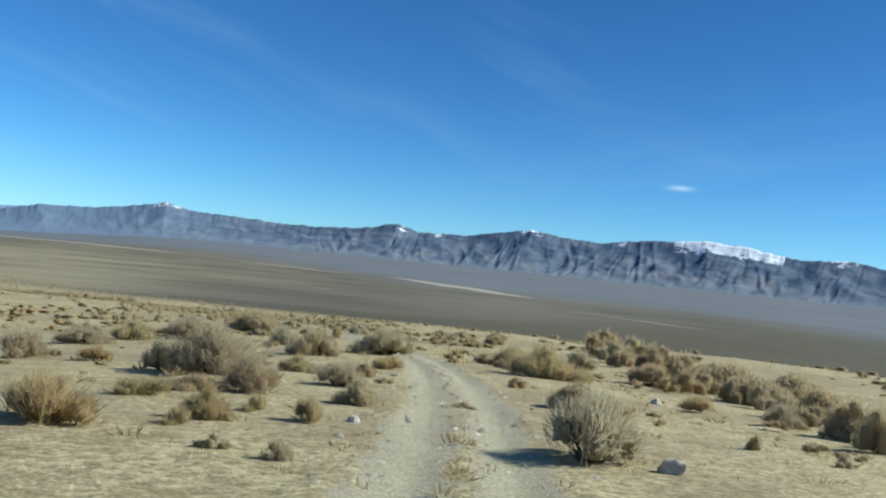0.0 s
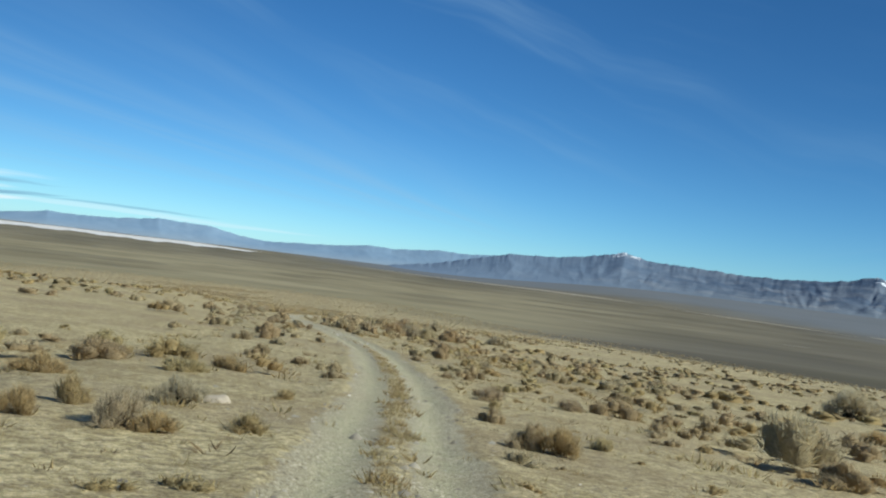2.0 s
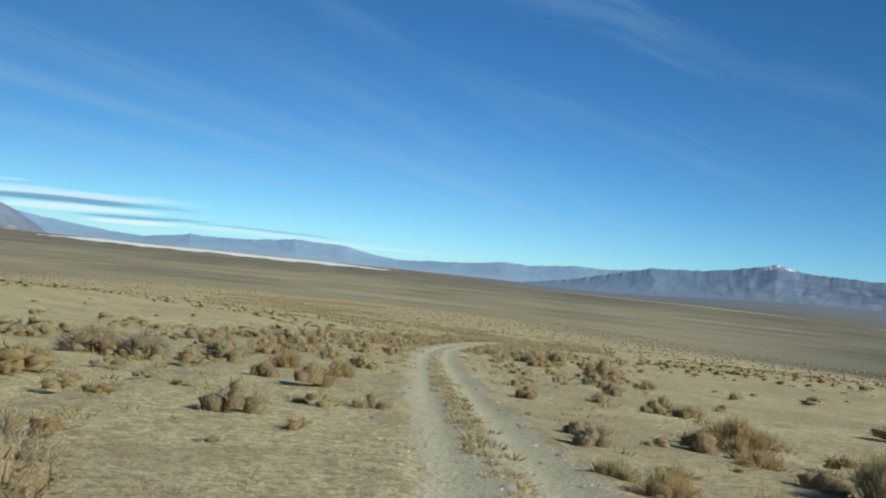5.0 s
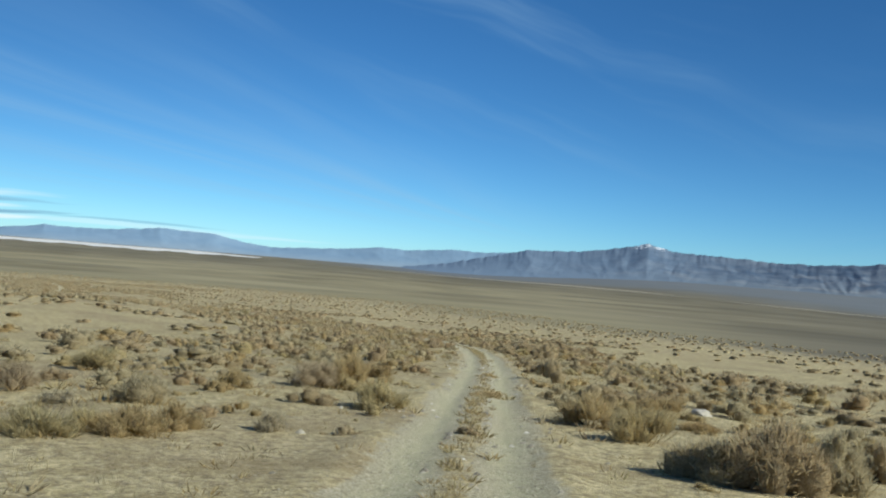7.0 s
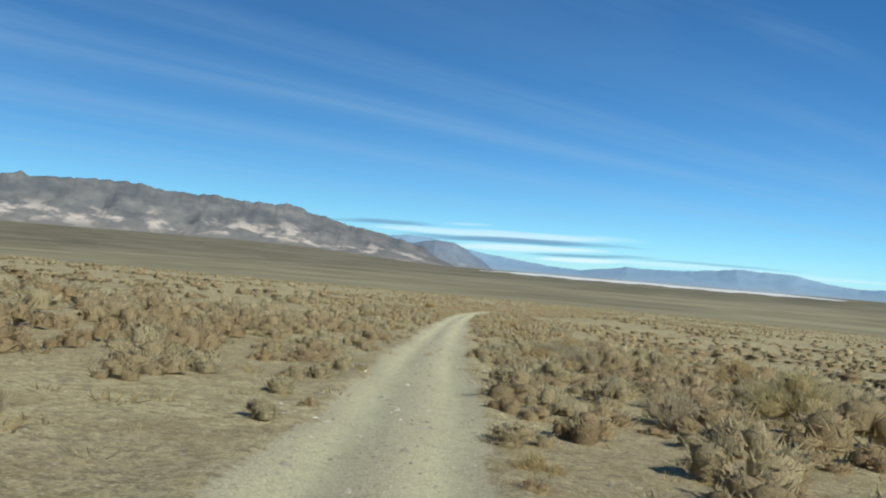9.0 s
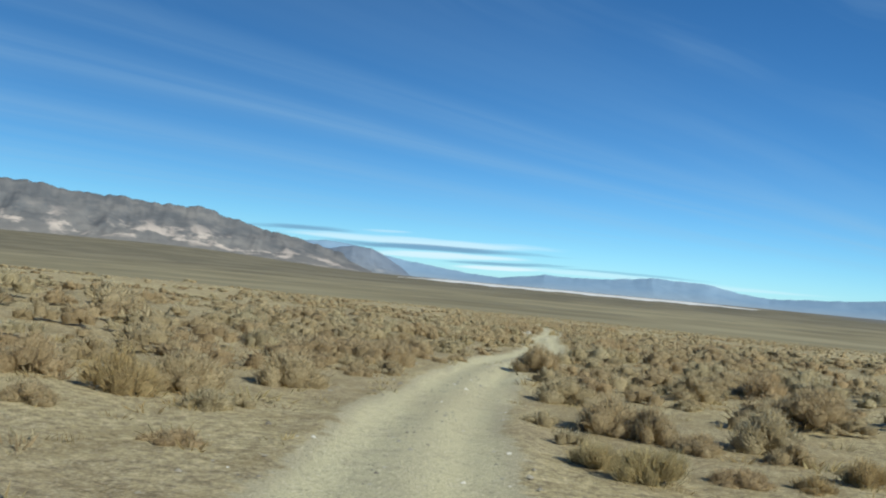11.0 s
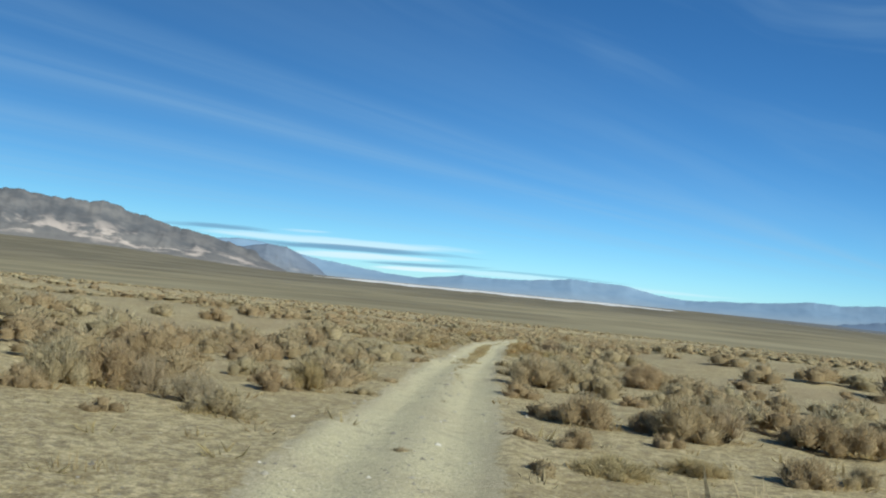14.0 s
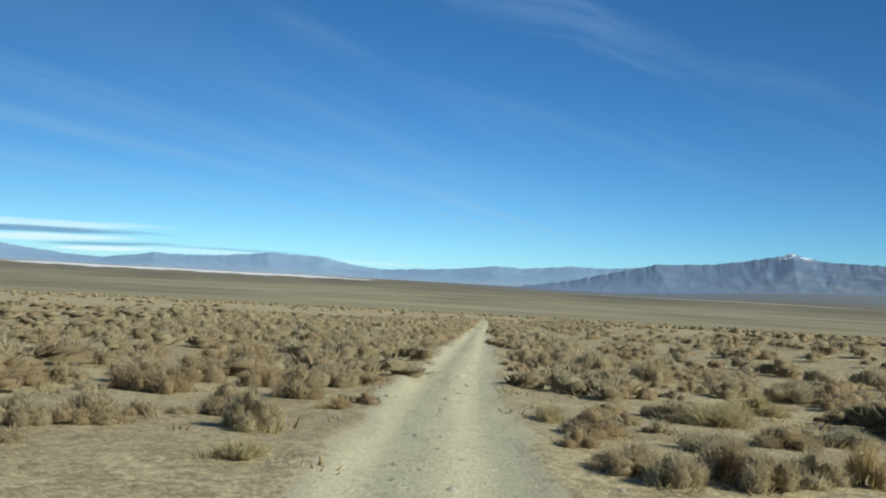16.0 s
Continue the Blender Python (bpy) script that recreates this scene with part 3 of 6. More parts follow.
def mountain_range(name, label, crest, r_foot, r_crest, mat, snow_at=None, seed=0.0, pale=0.0, rough=0.35, step=0.09, rows=46, spurs=1.0, spacing=1.5):
    """Slopes with spurs and gullies below a skyline given as bearing, height."""
    ba, bz = np.array(crest).T
    bearing = np.arange(ba[0], ba[-1], step)
    line = np.interp(bearing, ba, bz)
    verts, at_snow, at_pale, at_foot_haze, at_side_haze = [], [], [], [], []
    fall = [1 + 0.25 * k for k in (1, 2)]
    levels = [k / (rows - 1) for k in range(rows)] + fall
    for i, a in enumerate(bearing):
        sa2, ca2 = math.sin(radians(a)), math.cos(radians(a))
        jag = noise.fractal(Vector((a * 2.4, seed, 0.3)), 0.9, 2.1, 5) * 9 * rough + noise.fractal(Vector((a * 0.8, seed, 7.3)), 0.9, 2.1, 3) * 6 * rough
        top = line[i]
        for v in levels:
            r = r_foot + (r_crest - r_foot) * v
            p = Vector((a * 0.27 + 0.22 * math.sin(v * 4 + a * 0.35 + seed), v * (r_crest - r_foot) / 330, seed))
            ridge = noise.ridged_multi_fractal(p, 0.9, 2.1, 6, 1.0, 2.0)
            ridge = min(1.6, ridge) / 1.6
            low_z = fan(MID.x + r_foot * sa2, MID.y + r_foot * ca2) - 4 if v == levels[0] else low_z
            if v <= 1:
                base = v ** 1.25
                # spurs that run down the slope, with side spurs and gullies between them
                # east spurs are flattened at low bearings, standing in for haze
                spur = spurs * (0.32 + 0.60 * min(1.0, max(0.0, (a - 28) / 22))) if name.endswith("east") else spurs
                bend = 1.1 * noise.noise(Vector((a * 0.35, v * 0.8, seed))) + 0.45 * noise.noise(Vector((a * 1.1, v * 2.0, seed)))
                w1, w2 = a / spacing + bend + 1.35 * v, a / spacing * 0.83 + bend * 0.7 - 1.25 * v + 0.3
                cut1, cut2 = (1 - 2 * abs(w % 1 - 0.5) for w in (w1, w2))
                w3 = a / spacing * 1.9 + bend * 1.6 + 2.4 * v * math.sin(a * 0.9 + seed)
                cut3 = 1 - 2 * abs(w3 % 1 - 0.5)
                deep = 0.75 + 0.6 * noise.noise(Vector((a * 0.5, v * 1.5, seed + 3)))
                h = base * (1 - spur * 0.5 * (1 - v) ** 0.7 * (1 - ridge)) - spur * deep * (0.20 * min(cut1, cut2) + 0.07 * max(cut1, cut2) + 0.09 * cut3 * (1 - 0.6 * v)) * v * (1 - v) ** 0.7
                z = low_z + (top - low_z) * h + jag * v ** 5
            else:
                z = low_z + (top - low_z) * (2 - v) * 0.9
            x, y = MID.x + r * sa2, MID.y + r * ca2
            verts.append((x, y, z - (12 if v == 0 else 0)))
            at_snow.append(snow_at(a, v) if snow_at else 0.0)
            at_pale.append(pale * max(0.0, 1 - abs(v - 0.30) / 0.42))
            # weights for painted haze: the east range's low bearings, then every foot
            at_side_haze.append(0.85 * (1 - float(smooth(a, 21, 42))) if name.endswith("east") else 0.0)
            at_foot_haze.append(max(0.0, 1 - v / 0.62) ** 1.3 * 0.95)
    me = mesh_from(name, np.array(verts), grid_faces(len(levels), len(bearing))[:, ::-1], (("snow", at_snow), ("pale", at_pale), ("foot", at_foot_haze), ("side_haze", at_side_haze)), (mat,), True)
    return tagged(new(name, me), label, "mountains", kind="structure")


# the blue in these rock colours is aerial haze, painted in
HAZE_BLUE = range_material("haze_blue_range", (0.064, 0.101, 0.168), (0.195, 0.228, 0.280), (0.36, 0.34, 0.32), 0.35)
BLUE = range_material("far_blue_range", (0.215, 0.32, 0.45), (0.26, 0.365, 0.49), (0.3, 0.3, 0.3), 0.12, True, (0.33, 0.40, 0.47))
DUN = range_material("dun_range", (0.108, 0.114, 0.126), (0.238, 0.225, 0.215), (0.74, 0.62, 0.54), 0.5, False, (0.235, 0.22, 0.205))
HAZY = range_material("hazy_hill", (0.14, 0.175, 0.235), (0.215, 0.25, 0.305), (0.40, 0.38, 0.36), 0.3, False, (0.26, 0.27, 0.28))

SKYLINE_EAST = [(15, -60), (18, -24), (21, 32), (23.2, 66), (26.4, 78), (28.9, 110), (30.55, 138), (32.1, 110), (35.2, 102), (38.1, 92), (40.3, 96), (43.3, 111),
                (45.7, 151), (47.2, 120), (50.3, 125), (52.5, 152), (54.8, 184), (57.1, 159), (59.3, 150), (61.2, 171), (62.6, 182), (66.1, 203),
                (68.9, 189), (70.8, 162), (71.9, 152), (74.5, 166), (76.6, 143), (81, 150), (90, 110)]
SKYLINE_WEST = [(-63, 120), (-56, 150), (-51, 180), (-47, 168), (-44.4, 169), (-43.3, 193), (-42.7, 178), (-40.7, 186), (-38.7, 195), (-36.6, 192), (-35.1, 167),
                (-32.2, 172), (-30.3, 152), (-29.4, 161), (-28.9, 154), (-28.05, 163), (-26.1, 125), (-24, 91), (-21.9, 64), (-20.5, 36), (-19, 9), (-17.2, -45)]
SKYLINE_NORTH = [(-22, 60), (-20, 70), (-18.6, 62), (-17.8, 48), (-16.8, 28), (-15.3, 10), (-13.3, -7), (-11, -25), (-9.3, -30), (-7.8, -14), (-6.6, 2), (-4.8, -2), (-2.6, 8), (-1, 19),
                 (0, 32), (1.2, 26), (3.1, 24), (4.9, -3), (6.7, -18), (8.6, -10), (10.9, 3), (13.8, 27), (15.2, 20), (18.2, 43), (20, 40), (23.2, 60), (26, 60), (30, 50)]


def east_snow(a, v):
    if 61.9 < a < 71:
        return 0.72 * float(smooth(v, 0.66, 0.95)) * float(smooth(a, 61.0, 66))
    peaks = max(math.exp(-((a - p) / w) ** 2) for p, w in ((30.7, 1.5), (46.0, 0.8), (55, 1.2), (48.6, 0.6), (74.2, 1.6), (60.9, 0.5)))
    return 0.60 * peaks * float(smooth(v, 0.74, 0.97))


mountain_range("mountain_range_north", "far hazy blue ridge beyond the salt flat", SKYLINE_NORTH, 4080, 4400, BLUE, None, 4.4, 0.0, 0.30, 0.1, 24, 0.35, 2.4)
mountain_range("mountain_range_east", "rugged haze-blue mountains with snow along the crest", SKYLINE_EAST, 3350, 4150, HAZE_BLUE, east_snow, 1.7, 0.5, 0.5, 0.07, 46, 1.0, 1.35)
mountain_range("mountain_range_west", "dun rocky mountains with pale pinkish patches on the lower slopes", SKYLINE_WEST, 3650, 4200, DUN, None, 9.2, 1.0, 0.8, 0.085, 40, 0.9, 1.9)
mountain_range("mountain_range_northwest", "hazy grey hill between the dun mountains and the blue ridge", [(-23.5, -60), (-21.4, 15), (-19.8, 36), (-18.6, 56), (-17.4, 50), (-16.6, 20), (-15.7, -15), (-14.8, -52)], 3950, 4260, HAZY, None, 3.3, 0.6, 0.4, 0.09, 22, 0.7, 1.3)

# ---------------------------------------------------------------- plants


def lobe_shape(g, mid, radii, sides, tilts, ragged):
    """One rounded, lumpy lobe of close foliage."""
    t = np.arange(sides) * 2 * math.pi / sides + g.uniform(0, 6)
    v = []
    for k, e in enumerate(tilts):
        r = g.uniform(1 - ragged, 1 + ragged, sides)
        turn = t + (k % 2) * math.pi / sides
        v.append(np.column_stack([r * math.cos(e) * np.cos(turn), r * math.cos(e) * np.sin(turn), r * math.sin(e)]))
    v = np.vstack(v + [np.array([[0, 0, g.uniform(0.9, 1.05)]])]) * np.array([radii[0], radii[0], radii[1]]) + mid
    v[:, 2] = np.maximum(v[:, 2], -0.02)
    f = []
    for k in range(len(tilts) - 1):
        for i in range(sides):
            j = (i + 1) % sides
            a, c, d, e = k * sides + i, k * sides + j, (k + 1) * sides + j, (k + 1) * sides + i
            f += [(a, c, d), (a, d, e)] if k % 2 == 0 else [(a, c, e), (c, d, e)]
    last = (len(tilts) - 1) * sides
    f += [(last + i, last + (i + 1) % sides, last + sides) for i in range(sides)]
    return v, np.array(f), np.zeros(len(v))


def bush_shape(seed, lobes, twigs, wide, length, thick, upright, sides, tilts, fill=0.76, frizz=0.38, inner=0.10, fan_out=0.5):
    """A rounded bush: close lobes of fine twigs with pale tips round a dense inside.
    Points, triangles and each point's tone, pale at twig tips and darkened low and inside as painted shade; and the
    lobes' middles."""
    g = np.random.default_rng(seed)
    k = np.arange(lobes)
    lt = k * 2.4 + g.uniform(0, 6) + g.normal(0, 0.3, lobes)
    lr = np.sqrt(k / max(lobes, 1)) * g.uniform(0.85, 1.1, lobes)
    size = g.uniform(0.30, 0.52, lobes) * (0.86 if lobes > 5 else 1.0 if lobes > 2 else 1.5 if lobes == 2 else 1.9)
    top = np.clip(g.uniform(0.78, 1.0, lobes) - 0.42 * lr ** 1.8, 0.32, 1.0)
    rz = np.minimum(size * g.uniform(0.95, 1.25, lobes), top * 0.62)
    rw = size * wide * 1.05
    mid = np.column_stack([np.cos(lt) * lr * wide * 0.62, np.sin(lt) * lr * wide * 0.62, top - rz])
    shape = None
    for i in range(lobes):
        one = lobe_shape(g, mid[i], (rw[i] * fill, rz[i] * fill), sides, tilts, 0.2)
        # lobe tone darkens towards the ground, standing in for shade
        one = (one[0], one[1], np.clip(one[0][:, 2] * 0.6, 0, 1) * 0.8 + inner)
        shape = one if shape is None else joined(shape, one)
    n = twigs * 2
    pick = g.choice(lobes, n, p=size ** 2 / (size ** 2).sum())
    way = g.normal(0, 1, (n, 3))
    way[:, 2] = np.where(way[:, 2] < -0.6, -way[:, 2], way[:, 2])
    way /= np.linalg.norm(way, axis=1)[:, None]
    radii = np.column_stack([rw, rw, rz])
    at = mid[pick] + way * radii[pick] * g.uniform(0.62, 1.0, n)[:, None]
    # twigs that would end inside another lobe are left out
    near = (np.linalg.norm((at[:, None] - mid[None]) / radii[None], axis=2) + 10 * (np.arange(lobes)[None] == pick[:, None])).min(axis=1) if lobes > 1 else np.ones(n)
    ok = np.nonzero((near > 0.8) & (at[:, 2] > 0.01))[0][:twigs]
    at, way, pick = at[ok], way[ok], pick[ok]
    n = len(ok)
    rooted = at - np.array([0, 0, -0.15])
    rooted /= np.linalg.norm(rooted, axis=1)[:, None]
    grow = way * 0.8 * (1 - fan_out) + rooted * fan_out + np.array([0, 0, upright * 0.8]) + g.normal(0, frizz, (n, 3))
    grow /= np.linalg.norm(grow, axis=1)[:, None]
    flat = np.cross(grow, g.normal(0, 1, (n, 3)))
    flat /= np.linalg.norm(flat, axis=1)[:, None] + 1e-6
    ln = length * g.uniform(0.5, 1.4, n)[:, None]
    wd = thick * g.uniform(0.6, 1.3, n)[:, None]
    base = at - grow * ln * 0.45
    tipp = at + grow * ln * 0.55
    lv = np.stack([base - flat * wd, base + flat * wd, tipp], axis=1).reshape(-1, 3)
    lv[:, 2] = np.maximum(lv[:, 2], 0.004)
    # twig tone: paler at the tip, with shade painted on low and downward twigs
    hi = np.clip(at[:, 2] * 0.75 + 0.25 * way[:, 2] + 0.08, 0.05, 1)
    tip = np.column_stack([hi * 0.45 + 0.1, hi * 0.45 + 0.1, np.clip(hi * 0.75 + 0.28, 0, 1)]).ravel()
    v, f, tip = joined(shape, (lv, np.arange(n * 3).reshape(-1, 3), tip))
    # one metre high and two metres across, but for the last stray twigs
    fit = np.array([1, 1, 0]) / np.percentile(np.abs(v[:, :2]), 96.5) + np.array([0, 0, 1]) / np.percentile(v[:, 2], 98)
    return (v * fit, f, tip), mid * fit


def stem_shape(seed, mid, per, thick):
    """Crooked woody stems that rise from one root into each lobe of a bush."""
    g = np.random.default_rng(seed + 300)
    ring = [np.array([math.cos(q), math.sin(q), 0]) * 0.07 + np.array([0, 0, -0.02]) for q in np.arange(8) * math.pi / 4]
    v, f = ring + [np.array([0, 0, 0.05])], [(i, (i + 1) % 8, 8) for i in range(8)]
    for m in mid:
        for k in range(per):
            side = int(round(math.atan2(m[1], m[0]) / (math.pi / 4) + g.normal(0, 0.8))) % 8
            foot = (side, (side + 1) % 8, 8)
            root = (v[foot[0]] + v[foot[1]] + v[8]) / 3
            end = m * g.uniform(0.9, 1.5) + g.normal(0, 0.13, 3)
            end[2] = max(end[2], 0.1)
            knee = root + (end - root) * 0.5 + g.normal(0, 0.07, 3)
            knee[2] = max(knee[2], 0.06)
            b = len(v)
            v += [knee + np.array([math.cos(q), math.sin(q), 0]) * thick for q in (0, 2.1, 4.2)] + [end]
            for i in range(3):
                j = (i + 1) % 3
                f += [(foot[i], foot[j], b + j), (foot[i], b + j, b + i), (b + i, b + j, b + 3)]
    return np.array(v), np.array(f), np.zeros(len(v))


def joined(stem, leaf):
    return np.vstack([stem[0], leaf[0]]), np.vstack([stem[1], leaf[1] + len(stem[0])]), np.concatenate([stem[2], leaf[2]])


def tuft_shape(seed, blades=14):
    """A tuft of dry grass one metre high."""
    g = np.random.default_rng(seed)
    v, f = [], []
    for i in range(blades):
        t, ln = g.uniform(0, 6.28), g.uniform(0.05, 0.5)
        root = np.array([g.normal(0, 0.24), g.normal(0, 0.24), 0])
        side = np.array([-math.sin(t + 0.6), math.cos(t + 0.6), 0]) * 0.024
        tip = root + np.array([math.cos(t) * ln, math.sin(t) * ln, g.uniform(0.4, 1.0)])
        b = len(v)
        v += [root - side, root + side, tip]
        f.append((b, b + 1, b + 2))
    v = np.array(v)
    return v, np.array(f), np.clip(v[:, 2], 0, 1)


def clump_shape(seed, blades=16):
    """A low cushion of short dry stems, one metre high and two metres across."""
    g = np.random.default_rng(seed)
    t, r = g.uniform(0, 2 * math.pi, blades), np.sqrt(g.uniform(0, 1, blades)) * 0.75
    root = np.column_stack([np.cos(t) * r, np.sin(t) * r, np.zeros(blades)])
    lean = np.column_stack([np.cos(t) * r, np.sin(t) * r, 1.1 - 0.5 * r]) + g.normal(0, 0.28, (blades, 3))
    lean /= np.linalg.norm(lean, axis=1)[:, None]
    side = np.cross(lean, g.normal(0, 1, (blades, 3)))
    side *= (g.uniform(0.06, 0.12, blades) / np.linalg.norm(side, axis=1))[:, None]
    tip = root + lean * g.uniform(0.5, 1.05, blades)[:, None]
    tip[:, 2] = np.maximum(tip[:, 2], 0.1)
    v = np.stack([root - side, root + side, tip], axis=1).reshape(-1, 3)
    v[:, 2] = np.maximum(v[:, 2], -0.02)
    return v, np.arange(blades * 3).reshape(-1, 3), np.clip(v[:, 2] * 0.7 + 0.08, 0, 1)


def pebble_shape(seed):
    g = np.random.default_rng(seed)
    v = np.array([(1, 0, 0), (0, 1, 0), (-1, 0, 0), (0, -1, 0), (0, 0, 0.75), (0, 0, -0.5)], float) * g.uniform(0.6, 1.15, (6, 1)) + g.normal(0, 0.12, (6, 3))
    f = np.array([(0, 1, 4), (1, 2, 4), (2, 3, 4), (3, 0, 4)])
    return v, f, np.zeros(6)


def scatter(name, shapes, x, y, size, mat, label, category, seed, flat=None, sink=0.02, tall=None, smooth_faces=False):
    """Many small things that nobody could count, in one mesh."""
    g = np.random.default_rng(seed)
    z = land(x, y) if flat is None else flat
    which = g.integers(0, len(shapes), len(x))
    turn = g.uniform(0, 2 * math.pi, len(x))
    squash = g.uniform(0.55, 0.95, len(x)) if tall is None else tall
    tint = g.uniform(0, 1, len(x))
    vs, fs, tips, tints, base = [], [], [], [], 0
    for k, (v, f, tip) in enumerate(shapes):
        i = np.nonzero(which == k)[0]
        if not len(i):
            continue
        c, s = np.cos(turn[i])[:, None], np.sin(turn[i])[:, None]
        w, h = size[i][:, None], (size[i] * squash[i])[:, None]
        X = (v[None, :, 0] * c - v[None, :, 1] * s) * w + x[i][:, None]
        Y = (v[None, :, 0] * s + v[None, :, 1] * c) * w + y[i][:, None]
        Z = v[None, :, 2] * h + z[i][:, None] - sink * h
        vs.append(np.stack([X, Y, Z], -1).reshape(-1, 3))
        fs.append((f[None] + (np.arange(len(i)) * len(v))[:, None, None] + base).reshape(-1, 3))
        tips.append(np.tile(tip, len(i)))
        tints.append(np.repeat(tint[i], len(v)))
        base += len(i) * len(v)
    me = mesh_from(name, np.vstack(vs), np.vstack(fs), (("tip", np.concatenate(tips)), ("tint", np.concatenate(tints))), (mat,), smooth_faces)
    return tagged(new(name, me), label, category, kind="stuff")


def part(name, me, parent):
    ob = new(name, me)
    ob.parent = parent
    return ob


def bush_prototype(seed, leaf_mat, lobes, twigs, length, thick, upright, wide, per, frizz, fill, fan_out):
    leaf, mid = bush_shape(seed, lobes, twigs, wide, length, thick, upright, 8, (-0.75, -0.1, 0.55), fill, frizz, 0.03, fan_out)
    wood = stem_shape(seed, mid, per, 0.012)
    a = mesh_from("woody_base", wood[0], wood[1], (("tip", wood[2]),), (BARK,))
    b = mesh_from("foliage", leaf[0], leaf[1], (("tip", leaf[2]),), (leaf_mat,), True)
    return a, b


# small, middling and large plants of each kind, with ever finer twigs
PROTO = {
    "sagebrush": [[bush_prototype(11 + k, SAGE_ONE, 6 + 2 * grade, n, ll, lw, 0.38, 0.92, 2, 0.40, 0.68, 0.55) for k in range(4)] for grade, n, ll, lw in ((0, 700, 0.22, 0.0125), (1, 1150, 0.20, 0.0105), (2, 2000, 0.17, 0.0085))],
    "rabbitbrush": [[bush_prototype(31 + k, STRAW_ONE, 4 + 2 * grade, n, ll, lw, 0.50, 0.88, 2, 0.24, 0.60, 0.9) for k in range(4)] for grade, n, ll, lw in ((0, 700, 0.34, 0.0100), (1, 1150, 0.31, 0.0082), (2, 1900, 0.28, 0.0062))],
    "greasewood": [[bush_prototype(51 + k, GREY_ONE, 6 + 2 * grade, n, ll, lw, 0.18, 1.0, 5, 0.38, 0.50, 0.62) for k in range(4)] for grade, n, ll, lw in ((0, 700, 0.30, 0.0098), (1, 1150, 0.28, 0.0080), (2, 2000, 0.25, 0.0062))],
}


LABELS = {
    "sagebrush": ("small grey-brown sagebrush on bare sandy ground", "rounded grey-brown winter sagebrush with pale tips on sandy ground", "broad dense grey-brown sagebrush with pale dry tips"),
    "rabbitbrush": ("small straw-coloured clump of dry rabbitbrush", "straw-coloured dry rabbitbrush clump with upright stems", "broad golden mound of dry rabbitbrush with upright stems"),
    "greasewood": ("small bare grey twiggy shrub on sandy ground", "bare grey twiggy shrub with dark tangled stems", "broad pale grey shrub of bare fanned-out twigs"),
}
GROUPS = {"sagebrush": "sagebrush beside the track", "rabbitbrush": "rabbitbrush beside the track", "greasewood": "twiggy shrubs beside the track"}
_prng = random.Random(4)


TAKEN = {}


def settle(x, y, r):
    """Note that a bush of this radius stands here."""
    TAKEN.setdefault((int(x // 0.6), int(y // 0.6)), []).append((x, y, r))


def roomy(x, y, r, share=0.72):
    """Which of these bushes find room beside those that stand already, the largest first."""
    keep = np.zeros(len(x), bool)
    for i in np.argsort(-r):
        cx, cy = int(x[i] // 0.6), int(y[i] // 0.6)
        free = True
        for ax in (cx - 1, cx, cx + 1):
            for ay in (cy - 1, cy, cy + 1):
                for qx, qy, qr in TAKEN.get((ax, ay), ()):
                    if (qx - x[i]) ** 2 + (qy - y[i]) ** 2 < (share * (qr + r[i])) ** 2:
                        free = False
        if free:
            keep[i] = True
            settle(x[i], y[i], r[i])
    return keep


def wild(x, y, size):
    """Only little ones are kept on the ground before the camera, where the bushes are set singly."""
    off = np.ones(len(x), bool)
    for cx, cy, r in VIEW_SPOTS:
        off &= np.hypot(x - cx, y - cy) > r
    return off | (size < 0.125)


def thicket(name, shapes, place, size, mat, label, seed):
    """Scrub whose bushes stand clear of one another."""
    x, y = place[0], place[1]
    keep = roomy(x, y, size * 0.9) & wild(x, y, size)
    return scatter(name, shapes, x[keep], y[keep], size[keep], mat, label, "scrub", seed, smooth_faces=True)


SKIRT = []  # dry growth round the feet of the single bushes


def plant(kind, x, y, height, breadth):
    grade = 0 if breadth < 0.24 else 1 if breadth < 0.55 else 2
    stems_me, leaf_me = PROTO[kind][grade][_prng.randrange(4)]
    z = float(land(np.array([x]), np.array([y]))[0])
    settle(x, y, breadth * 0.5)
    ob = new(kind)
    ob.empty_display_size = 0.1
    part("woody_base", stems_me, ob)
    part("foliage", leaf_me, ob)
    across, uneven = breadth / 2, _prng.uniform(0.82, 1.22)
    if breadth > 0.2:
        for k in range(3 + int(breadth * 6)):
            t, r = _prng.uniform(0, 6.28), across * _prng.uniform(0.7, 1.25)
            SKIRT.append((x + r * math.cos(t), y + r * math.sin(t), _prng.uniform(0.035, 0.10) * (0.7 + breadth)))
    ob.matrix_basis = Matrix.Translation((x, y, z - 0.01)) @ Matrix.Rotation(_prng.uniform(0, 6.28), 4, "Z") @ Matrix.Diagonal((across * uneven, across / uneven, height, 1))
    label = "low dry clump growing on the hump between the ruts" if road_gap(np.array([x]), np.array([y]))[0] < 0.3 else LABELS[kind][grade]
    return tagged(ob, label, "bush", GROUPS[kind])


g0 = np.random.default_rng(21)


def sow(n, s0, s1, d0, d1, clump=0.5):
    """Random places beside the track, thinned into clumps."""
    s = g0.uniform(s0, s1, n * 2)
    d = g0.uniform(d0, d1, n * 2) * np.where(g0.uniform(size=n * 2) < 0.5, -1, 1)
    x, y = on_road(s, d)
    keep = g0.uniform(size=n * 2) < 0.5 + clump * np.clip(lumps(x * 2.3 + 50, y * 2.3) * 3.5, -0.5, 0.5)
    gap = road_gap(x, y)
    keep &= gap > d0 * 0.92
    return x[keep], y[keep], s[keep], d[keep]


